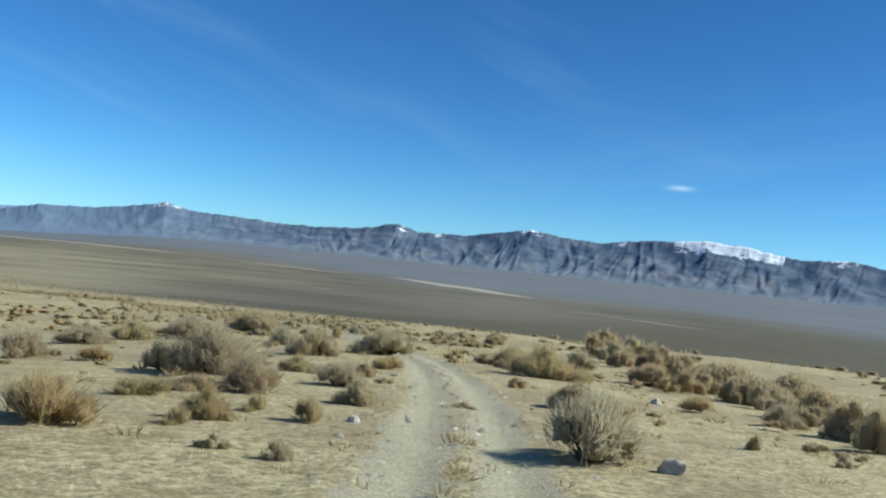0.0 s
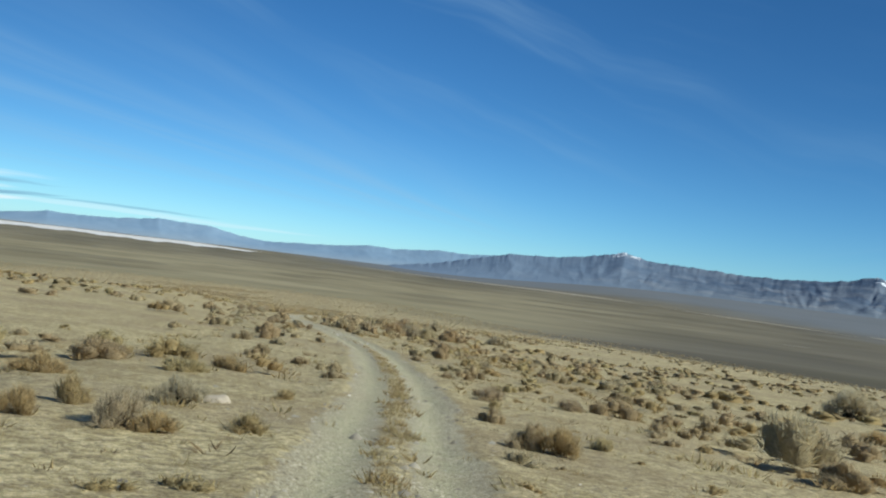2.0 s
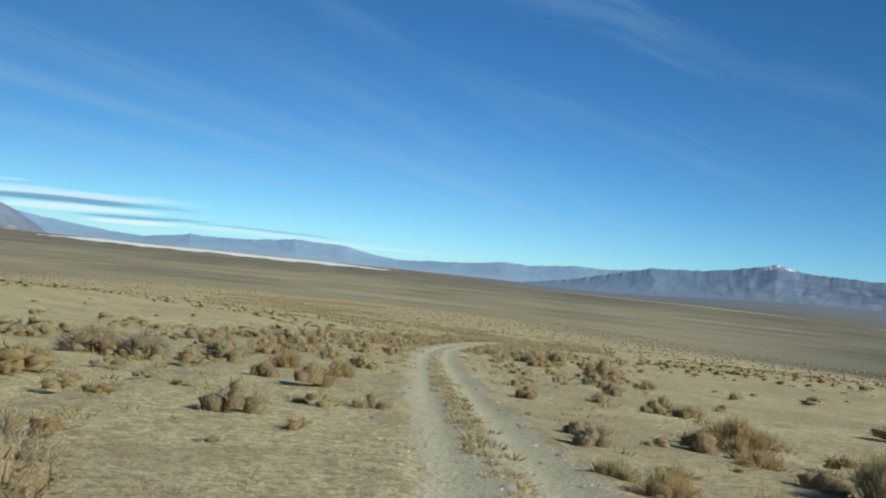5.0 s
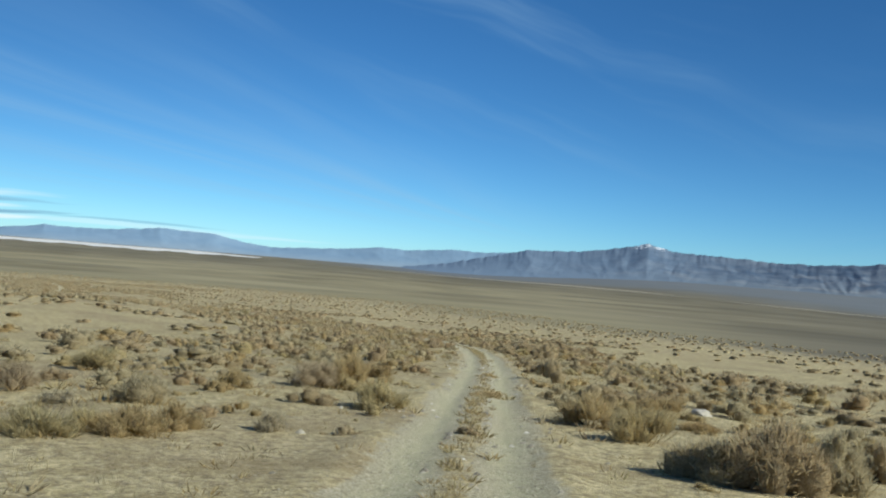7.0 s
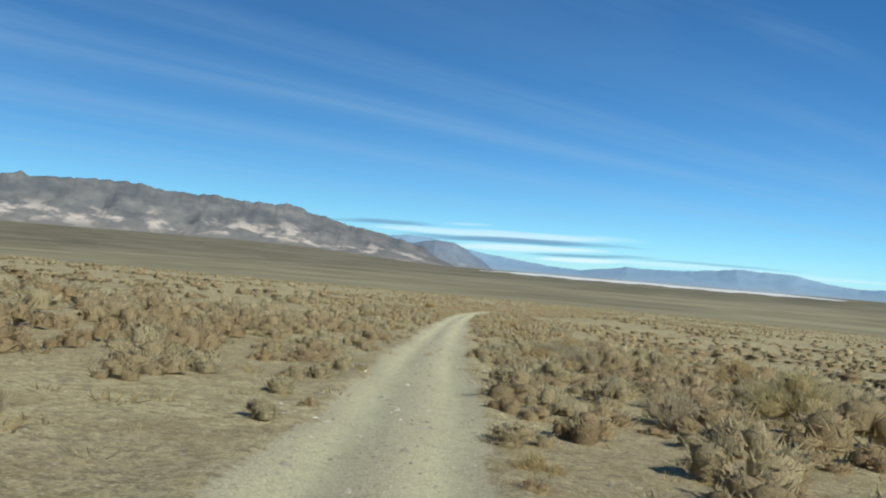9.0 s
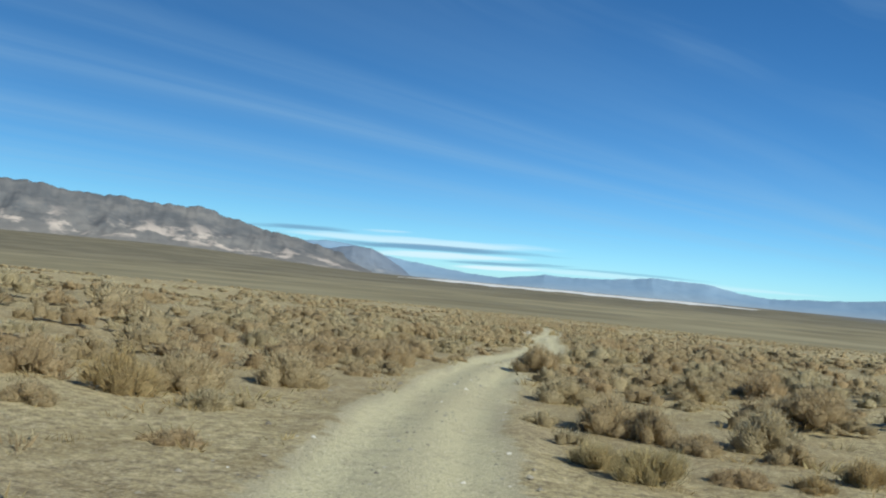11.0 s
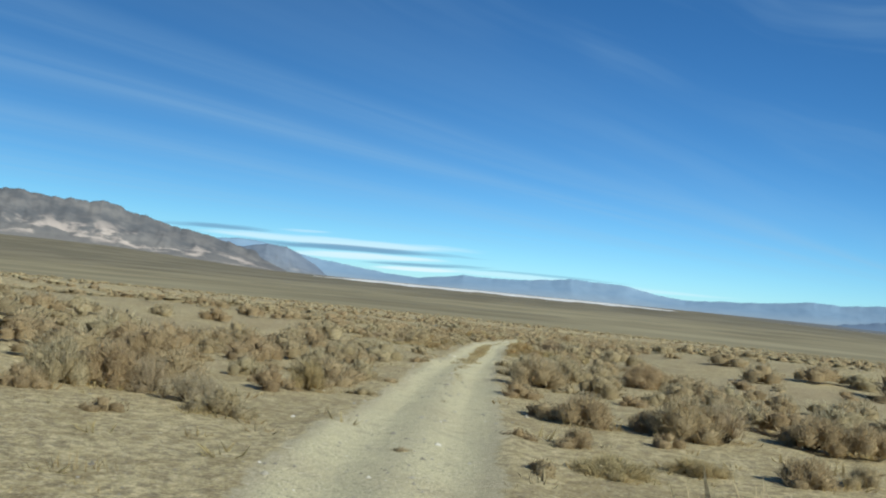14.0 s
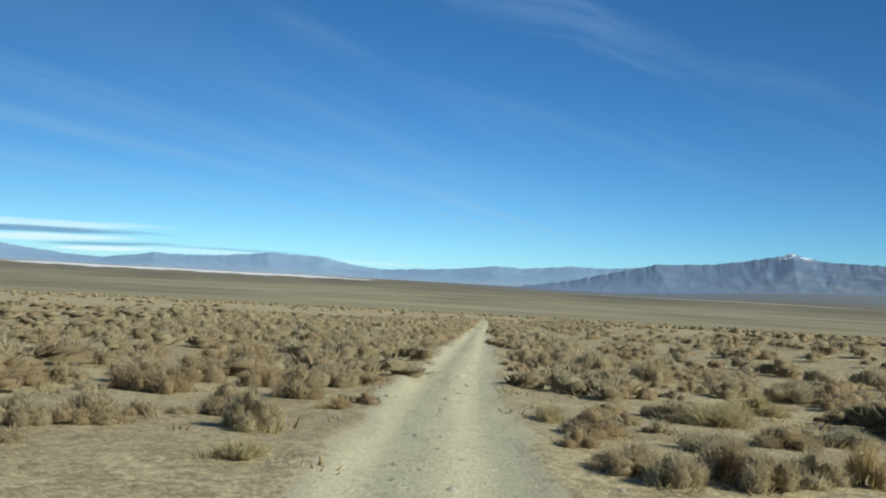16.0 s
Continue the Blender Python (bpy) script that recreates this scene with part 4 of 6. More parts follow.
LONE_SHAPES = [bush_shape(60 + k, 4, 240, 1.0, 0.22, 0.0150, 0.45, 6, (-0.6, 0.45), 0.72, 0.38, 0.05)[0] for k in range(9)]
NEAR_SHAPES = [bush_shape(70 + k, 5, 195, 0.98, 0.24, 0.0175, 0.42, 6, (-0.6, 0.45), 0.62, 0.38, 0.04)[0] for k in range(9)]
SMALL_SHAPES = [bush_shape(80 + k, 3, 116, 1.0, 0.27, 0.0200, 0.45, 6, (-0.6, 0.45), 0.60, 0.38, 0.04)[0] for k in range(9)]
MID_SHAPES = [bush_shape(90 + k, 2 + k % 2, 64, 1.0, 0.28, 0.026, 0.45, 5, (-0.5, 0.45), 0.66, 0.38, 0.06)[0] for k in range(9)]
BACK_SHAPES = [bush_shape(100 + k, 1 + k % 2, 13, 1.0, 0.30, 0.042, 0.45, 4, (-0.3, 0.55), 0.78, 0.38, 0.08)[0] for k in range(9)]
FAR_SHAPES = [bush_shape(110 + k, 1, 4, 1.0, 0.34, 0.09, 0.4, 4, (-0.3, 0.5), 0.92, 0.3, 0.2)[0] for k in range(7)]
LITTER_SHAPES = [clump_shape(120 + k) for k in range(7)]
TUFTS = [tuft_shape(130 + k) for k in range(5)]
PEBBLES = [pebble_shape(150 + k) for k in range(5)]
SPLIT = 352.0  # metres along the track where thin dry grass gives way to close sagebrush

# ground before the camera, bushes set singly to its view: middle and radius
VIEW_SPOTS = [(2.9, 2.7, 3.0), (15.7, 16.7, 3.0), (25.5, 33.2, 3.0), (34.3, 50.2, 3.0), (40.8, 68.3, 3.0), (44.5, 87.0, 3.0), (46.3, 106.1, 3.0), (50.8, 124.7, 3.0), (56.4, 143.0, 3.0), (60.9, 161.6, 3.0), (84.8, 254.0, 3.0), (91.5, 271.9, 3.0), (94.8, 290.7, 3.0), (92.6, 309.6, 3.0), (71.2, 385.3, 3.0), (70.1, 398.3, 3.0), (69.1, 411.2, 3.0), (68.0, 424.2, 3.0), (66.3, 437.1, 3.0), (64.4, 449.9, 3.0), (62.8, 462.8, 3.0), (61.9, 475.8, 3.0), (61.8, 488.8, 3.0), (64.2, 501.6, 3.0), (67.1, 514.3, 3.0)]


def stand(kind, places):
    """Bushes that stand out along one stretch of the track: place, height, breadth."""
    for x, y, h, w in places:
        plant(kind, x, y, h, w)


stand('sagebrush', [(4.38, 7.47, 0.29, 0.36), (12.22, 17.00, 0.52, 1.14), (8.15, 9.83, 0.36, 0.63), (10.22, 10.61, 0.46, 0.91), (4.09, 4.47, 0.19, 0.30), (3.38, 5.28, 0.13, 0.37), (6.23, 4.20, 0.23, 0.41), (13.12, 7.37, 0.37, 0.81), (14.75, 6.88, 0.49, 1.05), (12.55, 5.32, 0.44, 0.87), (14.03, 5.42, 0.53, 0.94), (11.15, 3.95, 0.41, 0.67), (8.26, 2.63, 0.37, 0.48), (7.35, 2.13, 0.35, 0.30)])
stand('rabbitbrush', [(1.79, 4.01, 0.24, 0.47), (4.54, 9.06, 0.18, 0.35), (7.57, 13.90, 0.33, 0.65), (5.58, 7.00, 0.20, 0.33), (7.53, 7.69, 0.19, 0.40), (2.83, 5.02, 0.14, 0.30), (2.60, 3.95, 0.19, 0.26), (3.09, 4.23, 0.13, 0.19), (3.13, 3.78, 0.17, 0.18), (2.33, 3.80, 0.12, 0.19), (10.33, 7.49, 0.47, 1.01), (12.16, 9.48, 0.39, 0.67), (9.08, 4.47, 0.18, 0.36)])
stand('greasewood', [(4.50, 6.86, 0.45, 0.82), (3.71, 5.15, 0.29, 0.36), (4.11, 9.94, 0.34, 0.54), (6.39, 13.15, 0.30, 0.76), (8.85, 14.16, 0.41, 0.99), (9.73, 12.67, 0.35, 0.59), (4.97, 5.66, 0.24, 0.42), (2.20, 2.83, 0.11, 0.13), (3.76, 2.40, 0.37, 0.52), (15.07, 10.06, 0.40, 0.67), (8.60, 3.41, 0.25, 0.32)])
stand('sagebrush', [(15.30, 18.95, 0.18, 0.36), (24.13, 19.53, 0.28, 0.63), (22.33, 18.23, 0.29, 0.56)])
stand('rabbitbrush', [(15.01, 17.38, 0.32, 0.27), (14.30, 17.59, 0.23, 0.16), (17.06, 20.56, 0.22, 0.33), (23.27, 21.48, 0.19, 0.46), (22.07, 19.09, 0.24, 0.54), (20.10, 17.27, 0.18, 0.35), (15.95, 19.26, 0.17, 0.30)])
stand('greasewood', [(14.35, 17.08, 0.25, 0.19), (17.17, 23.57, 0.32, 0.56), (17.30, 22.94, 0.23, 0.30), (14.98, 20.57, 0.16, 0.20), (16.03, 20.96, 0.19, 0.37), (20.79, 22.97, 0.41, 0.81), (30.68, 26.93, 0.33, 0.79), (15.49, 20.28, 0.12, 0.28)])
stand('sagebrush', [(24.82, 34.07, 0.21, 0.39), (25.41, 36.13, 0.18, 0.35), (27.51, 39.14, 0.25, 0.68), (29.58, 34.10, 0.21, 0.37)])
stand('rabbitbrush', [(24.53, 33.17, 0.08, 0.16), (25.05, 34.12, 0.25, 0.22), (24.00, 33.74, 0.19, 0.18), (24.37, 34.60, 0.09, 0.17), (31.40, 34.99, 0.21, 0.37), (35.79, 38.86, 0.22, 0.52), (26.29, 33.41, 0.11, 0.11), (25.90, 32.66, 0.11, 0.20), (24.52, 33.93, 0.09, 0.20)])
stand('greasewood', [(24.20, 35.45, 0.16, 0.28), (25.58, 35.51, 0.17, 0.33), (28.52, 40.32, 0.29, 0.43), (28.57, 34.67, 0.21, 0.33)])
stand('sagebrush', [(37.93, 52.61, 0.31, 0.70), (34.74, 49.81, 0.14, 0.16)])
stand('rabbitbrush', [(33.11, 51.07, 0.09, 0.18), (35.77, 51.61, 0.16, 0.21), (32.99, 51.43, 0.10, 0.19), (34.24, 53.34, 0.11, 0.25)])
stand('greasewood', [(33.54, 50.35, 0.20, 0.33), (34.53, 55.93, 0.23, 0.34), (33.29, 52.65, 0.12, 0.21), (37.95, 52.29, 0.23, 0.32), (36.96, 53.01, 0.21, 0.51), (35.15, 50.23, 0.11, 0.16)])
stand('sagebrush', [(39.34, 71.93, 0.17, 0.43), (41.59, 68.90, 0.17, 0.21), (43.92, 69.17, 0.16, 0.39)])
stand('rabbitbrush', [(39.87, 72.77, 0.15, 0.34), (39.92, 71.24, 0.12, 0.28), (40.28, 71.86, 0.14, 0.22), (39.05, 70.40, 0.14, 0.33), (39.67, 68.34, 0.11, 0.20), (40.08, 68.57, 0.11, 0.22), (40.46, 70.05, 0.09, 0.20), (41.73, 68.81, 0.18, 0.23), (42.18, 69.18, 0.10, 0.16), (50.23, 75.25, 0.26, 0.42), (39.15, 68.52, 0.14, 0.18), (39.31, 69.00, 0.16, 0.20)])
stand('greasewood', [(39.54, 68.43, 0.18, 0.27), (39.82, 69.32, 0.16, 0.26), (55.21, 81.05, 0.71, 1.14)])
stand('sagebrush', [(43.52, 87.43, 0.14, 0.31), (45.88, 93.11, 0.38, 0.68), (45.28, 89.17, 0.23, 0.30), (45.29, 88.05, 0.17, 0.43), (48.78, 97.12, 0.46, 0.72), (50.27, 97.64, 0.48, 0.76), (51.47, 98.40, 0.51, 0.90)])
stand('rabbitbrush', [(45.40, 87.16, 0.10, 0.33), (44.88, 86.40, 0.08, 0.16)])
stand('greasewood', [(43.04, 88.85, 0.21, 0.37), (43.37, 89.12, 0.18, 0.18), (43.72, 87.10, 0.17, 0.17), (47.00, 94.18, 0.39, 0.63), (49.65, 97.61, 0.48, 0.75), (55.02, 101.99, 0.45, 0.88)])
stand('sagebrush', [(49.18, 110.40, 0.22, 0.68), (50.25, 112.08, 0.26, 0.57), (54.43, 119.65, 0.58, 1.02), (56.05, 118.66, 0.61, 1.19)])
stand('rabbitbrush', [(46.54, 113.96, 0.22, 0.36), (49.47, 113.92, 0.19, 0.67), (47.53, 106.72, 0.12, 0.34), (47.14, 106.16, 0.08, 0.27)])
stand('greasewood', [(44.72, 108.58, 0.27, 0.34), (45.18, 107.95, 0.30, 0.45), (44.19, 107.57, 0.26, 0.25), (45.56, 109.96, 0.29, 0.52), (46.05, 112.92, 0.37, 0.46), (51.86, 118.25, 0.42, 0.82), (56.22, 121.15, 0.63, 1.11), (58.32, 121.05, 0.77, 0.75)])
stand('sagebrush', [(50.23, 125.13, 0.14, 0.28), (49.88, 124.48, 0.10, 0.17), (52.22, 125.62, 0.24, 0.41), (53.68, 126.56, 0.24, 0.32)])
stand('rabbitbrush', [(53.28, 125.52, 0.30, 0.30), (53.03, 124.82, 0.23, 0.31), (53.21, 124.71, 0.20, 0.25)])
stand('greasewood', [(54.16, 132.71, 0.24, 0.31), (55.84, 132.58, 0.20, 0.32), (52.03, 124.68, 0.34, 0.28), (52.19, 124.49, 0.33, 0.30)])
stand('sagebrush', [(55.12, 145.88, 0.26, 0.46), (56.95, 143.31, 0.09, 0.29), (58.56, 144.28, 0.21, 0.42), (59.82, 144.85, 0.23, 0.45)])
stand('rabbitbrush', [(55.66, 143.51, 0.27, 0.43), (54.89, 143.46, 0.13, 0.26), (58.77, 143.44, 0.08, 0.21)])
stand('greasewood', [(55.49, 147.65, 0.26, 0.25)])
stand('sagebrush', [(60.75, 166.49, 0.24, 0.43)])
stand('rabbitbrush', [(60.08, 162.06, 0.28, 0.28), (60.23, 161.97, 0.15, 0.20), (58.07, 167.90, 0.18, 0.41), (58.40, 171.39, 0.36, 0.95), (61.73, 162.60, 0.08, 0.25), (61.66, 162.10, 0.09, 0.17), (61.77, 166.17, 0.07, 0.24), (61.04, 162.13, 0.13, 0.12), (61.53, 161.43, 0.07, 0.14)])
stand('greasewood', [(59.39, 161.96, 0.31, 0.47), (59.79, 161.76, 0.35, 0.52), (58.75, 164.03, 0.22, 0.22), (64.94, 165.25, 0.16, 0.31)])
stand('sagebrush', [(83.60, 255.91, 0.18, 0.33), (86.08, 253.83, 0.21, 0.35), (86.29, 253.62, 0.32, 0.41), (86.68, 253.69, 0.29, 0.33), (87.26, 254.05, 0.24, 0.20)])
stand('rabbitbrush', [(83.18, 258.96, 0.21, 0.40), (85.28, 257.86, 0.32, 0.29), (85.84, 259.35, 0.18, 0.35), (85.12, 256.19, 0.21, 0.41), (83.56, 254.56, 0.15, 0.35), (83.19, 254.38, 0.14, 0.30), (83.76, 254.77, 0.15, 0.27), (83.37, 254.58, 0.13, 0.22), (84.24, 257.27, 0.17, 0.30), (86.60, 257.90, 0.07, 0.35), (87.68, 260.90, 0.07, 0.28), (86.52, 255.86, 0.25, 0.49), (86.46, 255.08, 0.24, 0.37), (87.72, 256.96, 0.19, 0.38), (87.42, 255.86, 0.10, 0.28)])
stand('greasewood', [(82.80, 256.68, 0.20, 0.29), (84.96, 257.72, 0.24, 0.46), (84.22, 254.79, 0.13, 0.17), (83.15, 255.74, 0.10, 0.22)])
stand('sagebrush', [(90.08, 273.44, 0.17, 0.36), (89.87, 272.60, 0.13, 0.22), (89.98, 271.83, 0.10, 0.21), (90.58, 272.59, 0.13, 0.24), (91.14, 272.53, 0.12, 0.24), (91.47, 273.85, 0.16, 0.28), (91.98, 276.82, 0.22, 0.59), (96.85, 281.51, 0.37, 0.99), (93.33, 274.54, 0.26, 0.51), (94.42, 275.44, 0.30, 0.70), (92.78, 272.80, 0.19, 0.35), (98.39, 278.88, 0.32, 0.70), (95.86, 274.92, 0.23, 0.45), (92.42, 271.78, 0.15, 0.30)])
stand('rabbitbrush', [(90.13, 271.74, 0.15, 0.16), (93.38, 273.06, 0.21, 0.38), (92.63, 271.60, 0.15, 0.27), (94.26, 272.37, 0.16, 0.35), (91.87, 271.36, 0.09, 0.13), (91.71, 272.46, 0.07, 0.17)])
stand('greasewood', [(90.71, 272.87, 0.20, 0.34), (95.02, 277.42, 0.26, 0.51), (94.67, 273.40, 0.16, 0.35), (93.16, 271.75, 0.13, 0.31)])
stand('sagebrush', [(93.54, 291.33, 0.11, 0.30), (96.03, 293.53, 0.26, 0.25), (96.38, 293.26, 0.17, 0.37)])
stand('rabbitbrush', [(92.37, 293.21, 0.10, 0.31), (94.26, 292.15, 0.10, 0.20), (93.45, 290.55, 0.05, 0.20), (94.14, 290.24, 0.08, 0.19), (95.44, 290.95, 0.18, 0.28), (96.04, 291.38, 0.22, 0.34), (97.90, 292.51, 0.17, 0.40), (95.38, 290.06, 0.09, 0.18), (94.71, 290.67, 0.07, 0.13)])
stand('sagebrush', [(91.90, 308.83, 0.12, 0.22), (90.94, 316.31, 0.34, 0.60), (92.86, 311.56, 0.30, 0.42), (93.12, 311.40, 0.19, 0.27), (93.49, 311.49, 0.26, 0.37), (93.62, 309.45, 0.09, 0.19)])
stand('rabbitbrush', [(89.62, 312.11, 0.11, 0.30), (91.87, 308.67, 0.07, 0.10), (92.95, 309.19, 0.13, 0.23), (93.41, 309.27, 0.17, 0.31)])
stand('greasewood', [(90.87, 309.90, 0.16, 0.37), (93.75, 311.01, 0.25, 0.40)])
stand('sagebrush', [(69.03, 385.61, 0.22, 0.35), (68.70, 386.56, 0.16, 0.28), (69.61, 384.85, 0.11, 0.24), (69.72, 385.95, 0.24, 0.45), (70.10, 385.48, 0.11, 0.29), (69.93, 386.94, 0.24, 0.39), (69.72, 390.06, 0.25, 0.44), (70.47, 384.51, 0.07, 0.22), (70.99, 391.67, 0.35, 0.56), (71.59, 388.34, 0.21, 0.46), (72.58, 390.06, 0.26, 0.46), (71.98, 386.78, 0.24, 0.41), (72.20, 386.61, 0.22, 0.31), (72.43, 386.36, 0.12, 0.29), (72.81, 386.71, 0.25, 0.39), (72.89, 386.32, 0.14, 0.22), (73.42, 388.78, 0.30, 0.62), (73.39, 391.48, 0.30, 0.52), (72.57, 385.47, 0.09, 0.25)])
stand('rabbitbrush', [(69.59, 385.56, 0.24, 0.36), (72.19, 385.16, 0.18, 0.24), (71.98, 385.39, 0.14, 0.26), (72.87, 385.55, 0.10, 0.19), (73.13, 385.87, 0.15, 0.22)])
stand('sagebrush', [(68.78, 397.50, 0.25, 0.30), (68.97, 397.52, 0.23, 0.26), (68.20, 398.29, 0.29, 0.23), (67.54, 400.06, 0.21, 0.37), (67.84, 400.39, 0.18, 0.31), (66.62, 400.89, 0.22, 0.34), (68.78, 398.78, 0.13, 0.31), (69.39, 397.90, 0.15, 0.27), (68.79, 400.67, 0.22, 0.47), (69.10, 401.12, 0.22, 0.34), (69.32, 399.18, 0.12, 0.30), (70.65, 404.76, 0.32, 0.51), (71.14, 404.20, 0.33, 0.71), (71.05, 399.59, 0.19, 0.28), (72.33, 401.07, 0.22, 0.59), (74.04, 409.46, 0.32, 0.99), (73.94, 406.03, 0.32, 0.55), (70.93, 397.83, 0.17, 0.23), (71.43, 398.07, 0.24, 0.32), (71.69, 398.22, 0.25, 0.31), (71.96, 398.37, 0.24, 0.26)])
stand('rabbitbrush', [(70.86, 398.01, 0.13, 0.18), (71.94, 402.24, 0.13, 0.38)])
stand('greasewood', [(71.26, 398.07, 0.22, 0.31)])
stand('sagebrush', [(67.37, 411.23, 0.28, 0.32), (67.67, 411.22, 0.29, 0.37), (67.93, 411.27, 0.28, 0.37), (68.12, 411.33, 0.18, 0.32), (66.90, 411.89, 0.24, 0.26), (66.97, 415.19, 0.25, 0.54), (69.89, 418.95, 0.40, 0.57), (69.82, 414.81, 0.25, 0.59), (70.12, 415.13, 0.27, 0.43), (70.64, 414.75, 0.23, 0.40), (71.31, 416.72, 0.34, 0.62), (72.33, 417.38, 0.30, 0.66), (70.70, 413.22, 0.21, 0.46), (70.30, 414.18, 0.19, 0.37), (69.90, 411.07, 0.16, 0.20), (70.82, 411.72, 0.29, 0.49), (71.15, 411.71, 0.24, 0.23), (70.92, 412.84, 0.20, 0.30)])
stand('rabbitbrush', [(68.04, 410.35, 0.07, 0.17), (70.04, 411.09, 0.22, 0.40), (69.67, 411.84, 0.10, 0.22)])
stand('greasewood', [(70.92, 411.46, 0.25, 0.31)])
stand('sagebrush', [(65.53, 425.32, 0.23, 0.36), (65.84, 425.25, 0.23, 0.32), (65.17, 427.26, 0.30, 0.49), (63.09, 429.31, 0.30, 0.53), (66.64, 423.42, 0.15, 0.28), (65.17, 433.45, 0.34, 0.99), (66.49, 430.56, 0.29, 0.58), (68.83, 430.79, 0.32, 0.70), (69.66, 431.95, 0.36, 0.57), (69.87, 429.64, 0.29, 0.56), (68.40, 426.37, 0.17, 0.37), (68.63, 425.52, 0.16, 0.35), (71.91, 435.28, 0.37, 0.81), (73.21, 436.10, 0.43, 1.03), (69.72, 424.75, 0.13, 0.21)])
stand('rabbitbrush', [(67.12, 423.83, 0.09, 0.20), (67.31, 423.91, 0.08, 0.18), (69.14, 426.66, 0.22, 0.38), (68.44, 424.94, 0.09, 0.20), (69.73, 426.24, 0.13, 0.39), (68.69, 424.00, 0.13, 0.25), (67.62, 427.69, 0.07, 0.21), (67.80, 425.61, 0.15, 0.20), (67.90, 424.44, 0.07, 0.15), (67.99, 423.67, 0.10, 0.17)])
stand('greasewood', [(69.13, 430.40, 0.31, 0.49), (72.18, 431.80, 0.35, 0.55), (68.87, 424.41, 0.13, 0.27)])
stand('sagebrush', [(64.61, 437.04, 0.19, 0.35), (64.66, 436.78, 0.13, 0.26), (64.91, 436.83, 0.12, 0.24), (63.31, 438.83, 0.15, 0.37), (63.04, 440.12, 0.16, 0.50), (63.75, 439.85, 0.15, 0.47), (64.32, 440.57, 0.22, 0.42), (64.74, 441.02, 0.23, 0.40), (65.10, 439.13, 0.21, 0.41), (61.72, 442.29, 0.24, 0.54), (66.69, 445.52, 0.31, 0.68), (67.02, 442.69, 0.29, 0.58), (68.56, 444.10, 0.30, 0.71), (67.68, 442.34, 0.22, 0.50), (67.55, 439.59, 0.16, 0.35), (67.62, 438.26, 0.15, 0.27), (70.22, 447.63, 0.43, 0.94), (68.73, 441.69, 0.23, 0.50), (68.74, 439.83, 0.24, 0.43), (68.14, 438.60, 0.16, 0.35), (68.06, 437.63, 0.13, 0.28), (68.87, 439.41, 0.19, 0.29), (70.94, 445.97, 0.30, 0.67)])
stand('rabbitbrush', [(66.85, 439.23, 0.13, 0.26), (67.04, 438.40, 0.16, 0.28), (67.77, 437.57, 0.16, 0.48), (67.05, 437.21, 0.15, 0.24), (67.07, 436.71, 0.11, 0.25)])
stand('greasewood', [(67.77, 439.54, 0.23, 0.42), (67.44, 437.39, 0.15, 0.27)])
stand('sagebrush', [(62.20, 450.45, 0.18, 0.29), (61.32, 452.85, 0.16, 0.49), (62.36, 451.31, 0.21, 0.38), (62.92, 450.16, 0.19, 0.37), (63.12, 450.30, 0.22, 0.41), (63.33, 450.22, 0.18, 0.24), (63.14, 451.18, 0.17, 0.29), (62.48, 453.20, 0.19, 0.41), (63.15, 452.28, 0.22, 0.35), (63.03, 449.11, 0.09, 0.22), (64.32, 453.51, 0.28, 0.41), (64.51, 455.01, 0.34, 0.49), (64.67, 453.19, 0.22, 0.39), (64.79, 457.90, 0.33, 0.65), (65.15, 453.41, 0.27, 0.49), (65.19, 451.39, 0.26, 0.29), (65.85, 457.69, 0.32, 0.56), (65.89, 452.36, 0.27, 0.48), (66.46, 453.39, 0.35, 0.64), (66.74, 452.99, 0.33, 0.52), (67.00, 452.69, 0.35, 0.50), (67.01, 457.64, 0.28, 0.62), (68.62, 462.12, 0.43, 0.76), (72.57, 471.36, 0.60, 1.32)])
stand('sagebrush', [(65.95, 450.30, 0.18, 0.30), (66.43, 450.53, 0.18, 0.18)])
stand('rabbitbrush', [(64.85, 449.67, 0.13, 0.28), (65.85, 450.85, 0.20, 0.36), (65.62, 450.01, 0.14, 0.26), (66.26, 450.56, 0.21, 0.31)])
stand('greasewood', [(65.02, 451.37, 0.26, 0.38), (64.86, 450.47, 0.16, 0.29), (65.40, 449.98, 0.14, 0.30)])
stand('sagebrush', [(60.58, 463.64, 0.25, 0.40), (60.84, 463.72, 0.27, 0.34), (60.66, 463.20, 0.14, 0.22), (59.40, 466.82, 0.21, 0.46), (60.16, 465.69, 0.27, 0.56), (61.14, 463.94, 0.24, 0.45), (61.67, 463.29, 0.14, 0.36), (61.28, 466.46, 0.22, 0.43), (63.12, 468.04, 0.31, 0.61), (63.41, 469.48, 0.29, 0.51), (63.49, 464.86, 0.22, 0.39), (63.44, 463.68, 0.13, 0.23), (64.34, 469.93, 0.30, 0.59), (64.12, 464.74, 0.28, 0.44), (63.93, 464.97, 0.17, 0.32), (64.96, 465.01, 0.22, 0.39), (65.29, 464.99, 0.20, 0.32), (64.48, 463.31, 0.15, 0.28), (64.78, 463.49, 0.12, 0.21)])
stand('rabbitbrush', [(61.63, 464.94, 0.23, 0.27), (63.57, 462.96, 0.10, 0.36), (63.97, 463.24, 0.10, 0.25)])
stand('greasewood', [(61.07, 463.72, 0.22, 0.28), (61.41, 463.54, 0.18, 0.32), (64.36, 464.79, 0.28, 0.34)])
